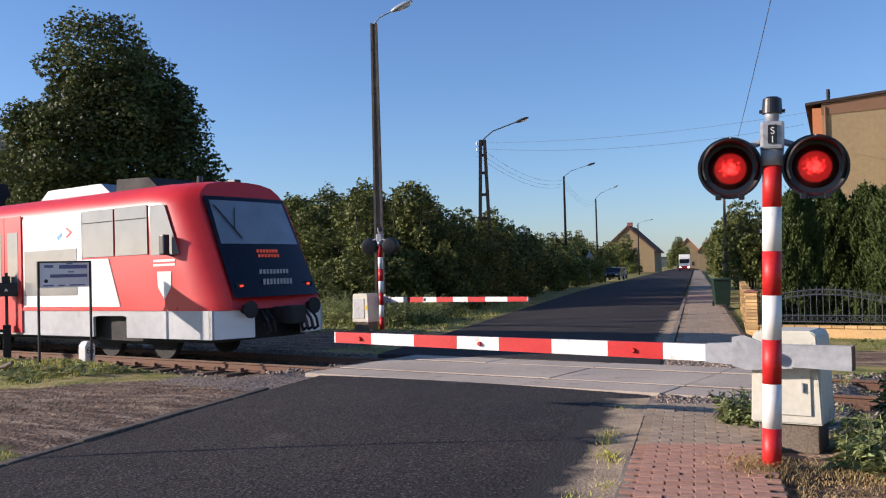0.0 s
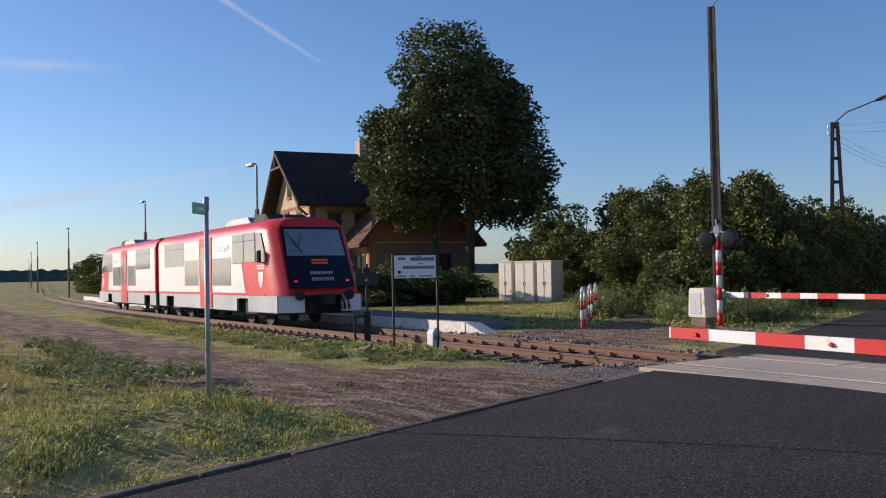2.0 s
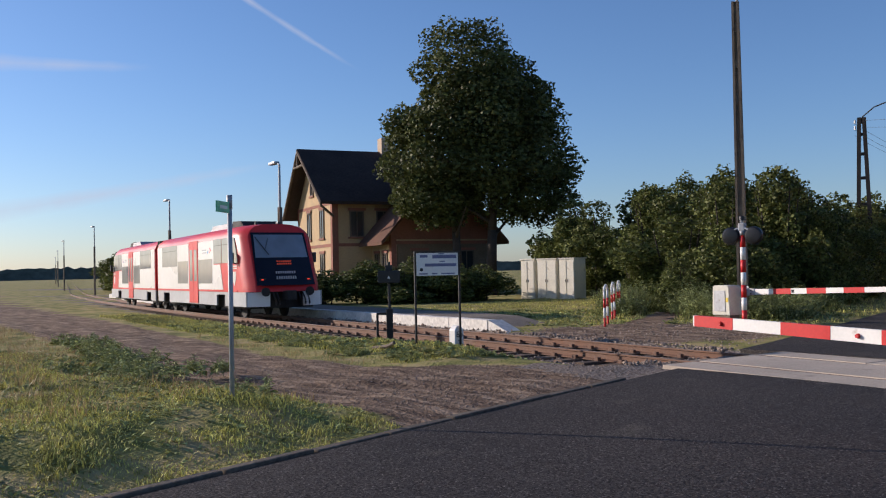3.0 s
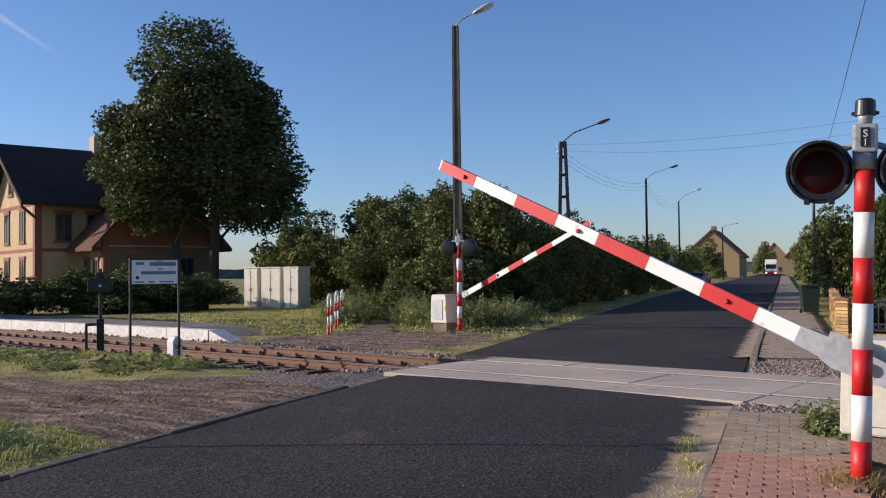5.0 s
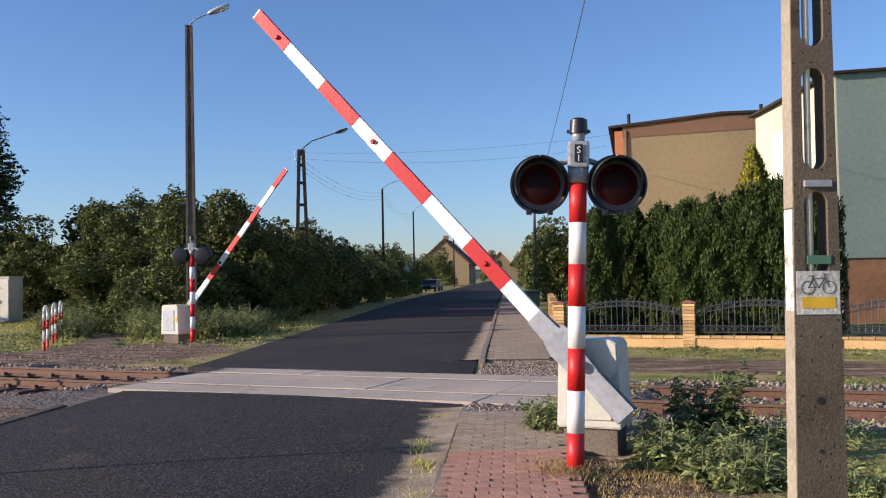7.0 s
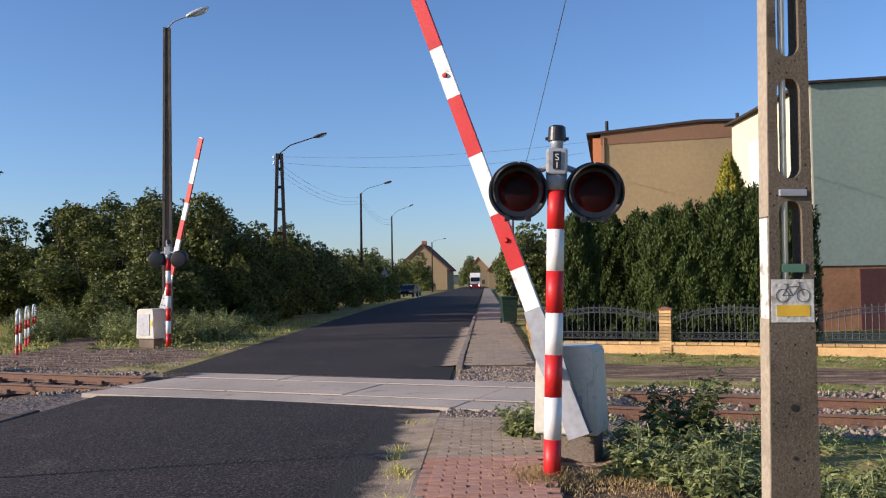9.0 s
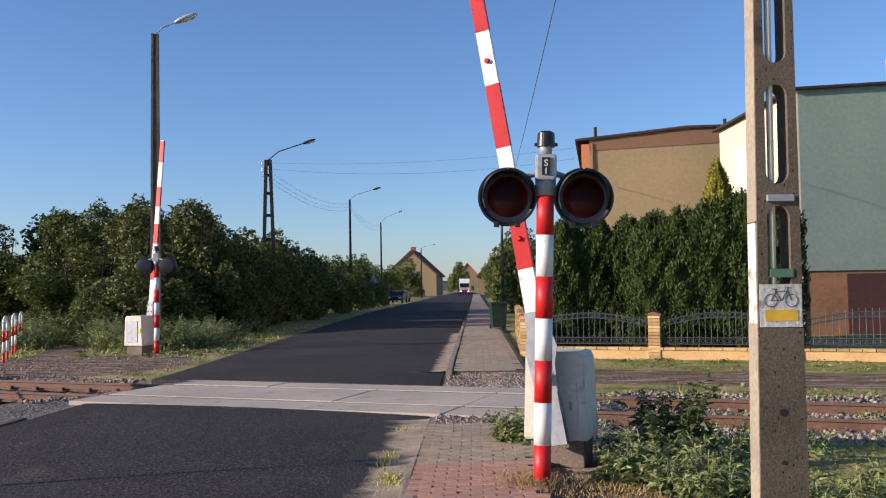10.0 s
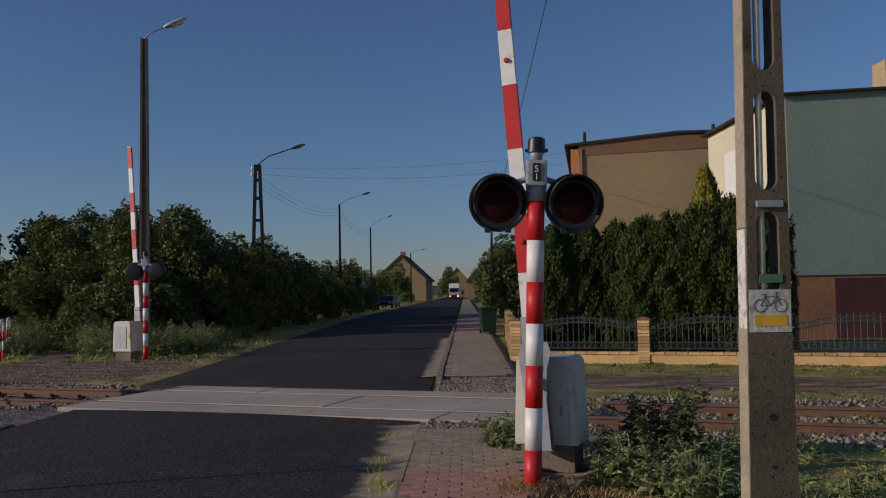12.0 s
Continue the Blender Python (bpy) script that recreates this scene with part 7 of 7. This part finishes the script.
build_weed("weed_clump", (3.3, 7.0, 0.0), 36, 0.28, 0.4, 0.09, 32, "low pale weeds on the stony ground by the track")
build_weed("weed_clump", (2.6, 8.3, 0.0), 30, 0.4, 0.5, 0.1, 5, "low weeds beside the track")
build_weed("weed_clump", (2.3, 6.6, 0.0), 26, 0.32, 0.35, 0.09, 6, "low weeds behind the concrete pole")
build_weed("weed_clump", (-8.4, 6.5, 0.2), 22, 0.25, 0.5, 0.1, 7, "leafy weeds in the verge grass")
build_weed("weed_clump", (-11.5, 8.3, 0.1), 26, 0.35, 0.5, 0.12, 8, "leafy weeds in the verge grass")

_weed = [build_weed("weed_clump", (-12.6, 7.9, 0.1), 30, 0.34, 0.55, 0.12, 9, "leafy weeds in the verge grass"), build_weed("weed_clump", (-10.9, 27.2, -0.05), 42, 1.15, 0.7, 0.16, 10, "tall leafy weeds in front of the shrubs")]
for i, (x, y) in enumerate(((-13.6, 8.6), (-14.6, 8.7), (-15.8, 9.2), (-11.9, 7.2), (-10.6, 6.6), (-13.0, 6.9), (-17.2, 10.0), (-18.5, 10.3))):
    copy_thing(_weed[0], pose(x, y, 0.12, 0, 0, 50 * i))
for i, (x, y) in enumerate(((-9.6, 27.8), (-8.9, 29.2), (-12.6, 29.0), (-14.5, 30.0), (-8.3, 26.6), (-10.2, 30.5), (-13.9, 27.4), (-15.8, 31.5), (-9.2, 33.0), (-9.4, 36.5), (-17.3, 33.0), (-8.9, 25.4), (-9.9, 26.2), (-9.3, 26.9), (-8.6, 27.9), (-11.8, 28.2), (-10.9, 29.3), (-9.6, 31.5), (-13.4, 31.2), (-14.9, 28.6), (-12.2, 30.6))):
    m = pose(x, y, -0.08, 0, 0, 50 * i)
    copy_thing(_weed[1], m).matrix_basis = m @ Matrix.Diagonal((1, 1, 0.7 + 0.12 * (i % 4), 1))
for i, (x, y) in enumerate(((-13.0, 12.9), (-10.6, 12.2), (-12.0, 12.1), (-9.6, 12.7), (-14.6, 13.2), (-16.2, 13.8))):
    m = pose(x, y, 0.02, 0, 0, 70 * i)
    copy_thing(_weed[0], m).matrix_basis = m @ Matrix.Diagonal((0.8, 0.8, 0.6, 1))
for i, (x, y, h) in enumerate(((-112, 69, 1.0), (-104, 64, 1.05), (-97, 62, 1.0), (-90, 59.5, 0.95), (-108, 67, 0.85))):
    plant(i, pose(x, y, -0.5, 0, 0, 60 * i) @ Matrix.Diagonal((1.5, 1.5, h, 1)), True)



def build_far_woods():
    """A low ragged ridge of woods and hills all along the horizon."""
    bm = bmesh.new()
    for far, high, seed in ((640, 9, 1), (900, 17, 2)):
        prev = None
        for k in range(420):
            az = radians(-70 + k * 0.36)
            h = high * (0.55 + 0.35 * noise.noise(Vector((k * 0.03, seed, 0)))) + 2.2 * noise.noise(Vector((k * 0.9, seed, 3))) + 1.2 * noise.noise(Vector((k * 2.7, seed, 4)))
            x, y = -math.sin(az), math.cos(az)
            cur = [bm.verts.new((x * far, y * far, -3)), bm.verts.new((x * (far + 6), y * (far + 6), max(h, 1))), bm.verts.new((x * (far + 60), y * (far + 60), -3))]
            if prev:
                for i in range(2):
                    bm.faces.new((prev[i], prev[i + 1], cur[i + 1], cur[i]))
            prev = cur
    bmesh.ops.recalc_face_normals(bm, faces=bm.faces[:])
    return solid("far_woods", bm, mat("distant_woods", (0.085, 0.10, 0.085), 0.95, 0, 0.4, 0.2, 0.02, 0.0, spec=0.1), "low dark line of woods and hills on the horizon", "woods", kind="stuff")


build_far_woods()
build_pavement("pavement_1", -0.46, 0.55, 2.5, 10.3, 7.97, "concrete pavers, red and then grey, beside the road")
build_pavement("pavement_2", -0.44, 0.98, 16.9, 36, 0, "grey concrete paver footway beyond the track", (0.3, 0.3))
solid("pavement_3", box(bmesh.new(), -0.44, 0.98, 36, 225, -0.15, 0.04), PAVER_GREY, "grey footway running on along the road", "pavement", kind="structure")


# ---- what moves ----
def train_s(t):
    u = min(t, 8.2)
    return 5.9 + 7.15 * u - 0.435 * u * u


def chord(s0, s1, flip):
    """The pose of a car half whose cab corner is over s0 and whose joint end is over s1."""
    p, q = track(s0), track(s1)
    d = (p - q).normalized()
    m = d.to_track_quat("X", "Z").to_matrix().to_4x4()
    return Matrix.Translation(p) @ m


def motions():
    times = [0.25 * k for k in range(49)]
    walk(CAR_A, [(t, chord(train_s(t), train_s(t) + LEN * STRETCH, False)) for t in times])
    walk(CAR_B, [(t, chord(train_s(t) + 2 * LEN * STRETCH + 0.5, train_s(t) + LEN * STRETCH + 0.5, True)) for t in times])
    near = [(0, 0.6), (2.7, 0.6), (3.2, 3.5), (4.3, 16.4), (4.5, 19.0), (5, 24.5), (5.5, 30.1), (6, 36.0), (6.5, 41.6), (7, 47.0), (8, 58.5), (9, 69.9), (9.5, 75.5), (10, 80.6), (10.5, 84.5), (11, 86.1), (12, 86.1)]
    far = [(0, 0.1), (2.7, 0.1), (3.2, 3.5), (4.3, 17.3), (5, 24.5), (5.5, 29.3), (6.5, 41.8), (7, 48.5), (8, 61.5), (9, 74.6), (9.5, 80.1), (10, 85.0), (10.5, 88.8), (11, 91.5), (11.5, 93.2), (12, 93.5)]
    walk(NEAR_BOOM, [(t, pose(0, 0, 0.8, 0, -a, 0)) for t, a in near])
    walk(FAR_BOOM, [(t, pose(0, 0, 0.8, 0, -a, 0)) for t, a in far])
    for ob, x, z in BULBS:
        walk(ob, [(0, pose(x, 0.045, z)), (2.9, pose(x, 0.045, z)), (3.1, pose(x, 0.045, z, 0, 0, 60)), (3.3, pose(x, 0.045, z, 0, 0, 120)), (3.5, pose(x, 0.045, z, 0, 0, 180)), (12, pose(x, 0.045, z, 0, 0, 180))])


motions()
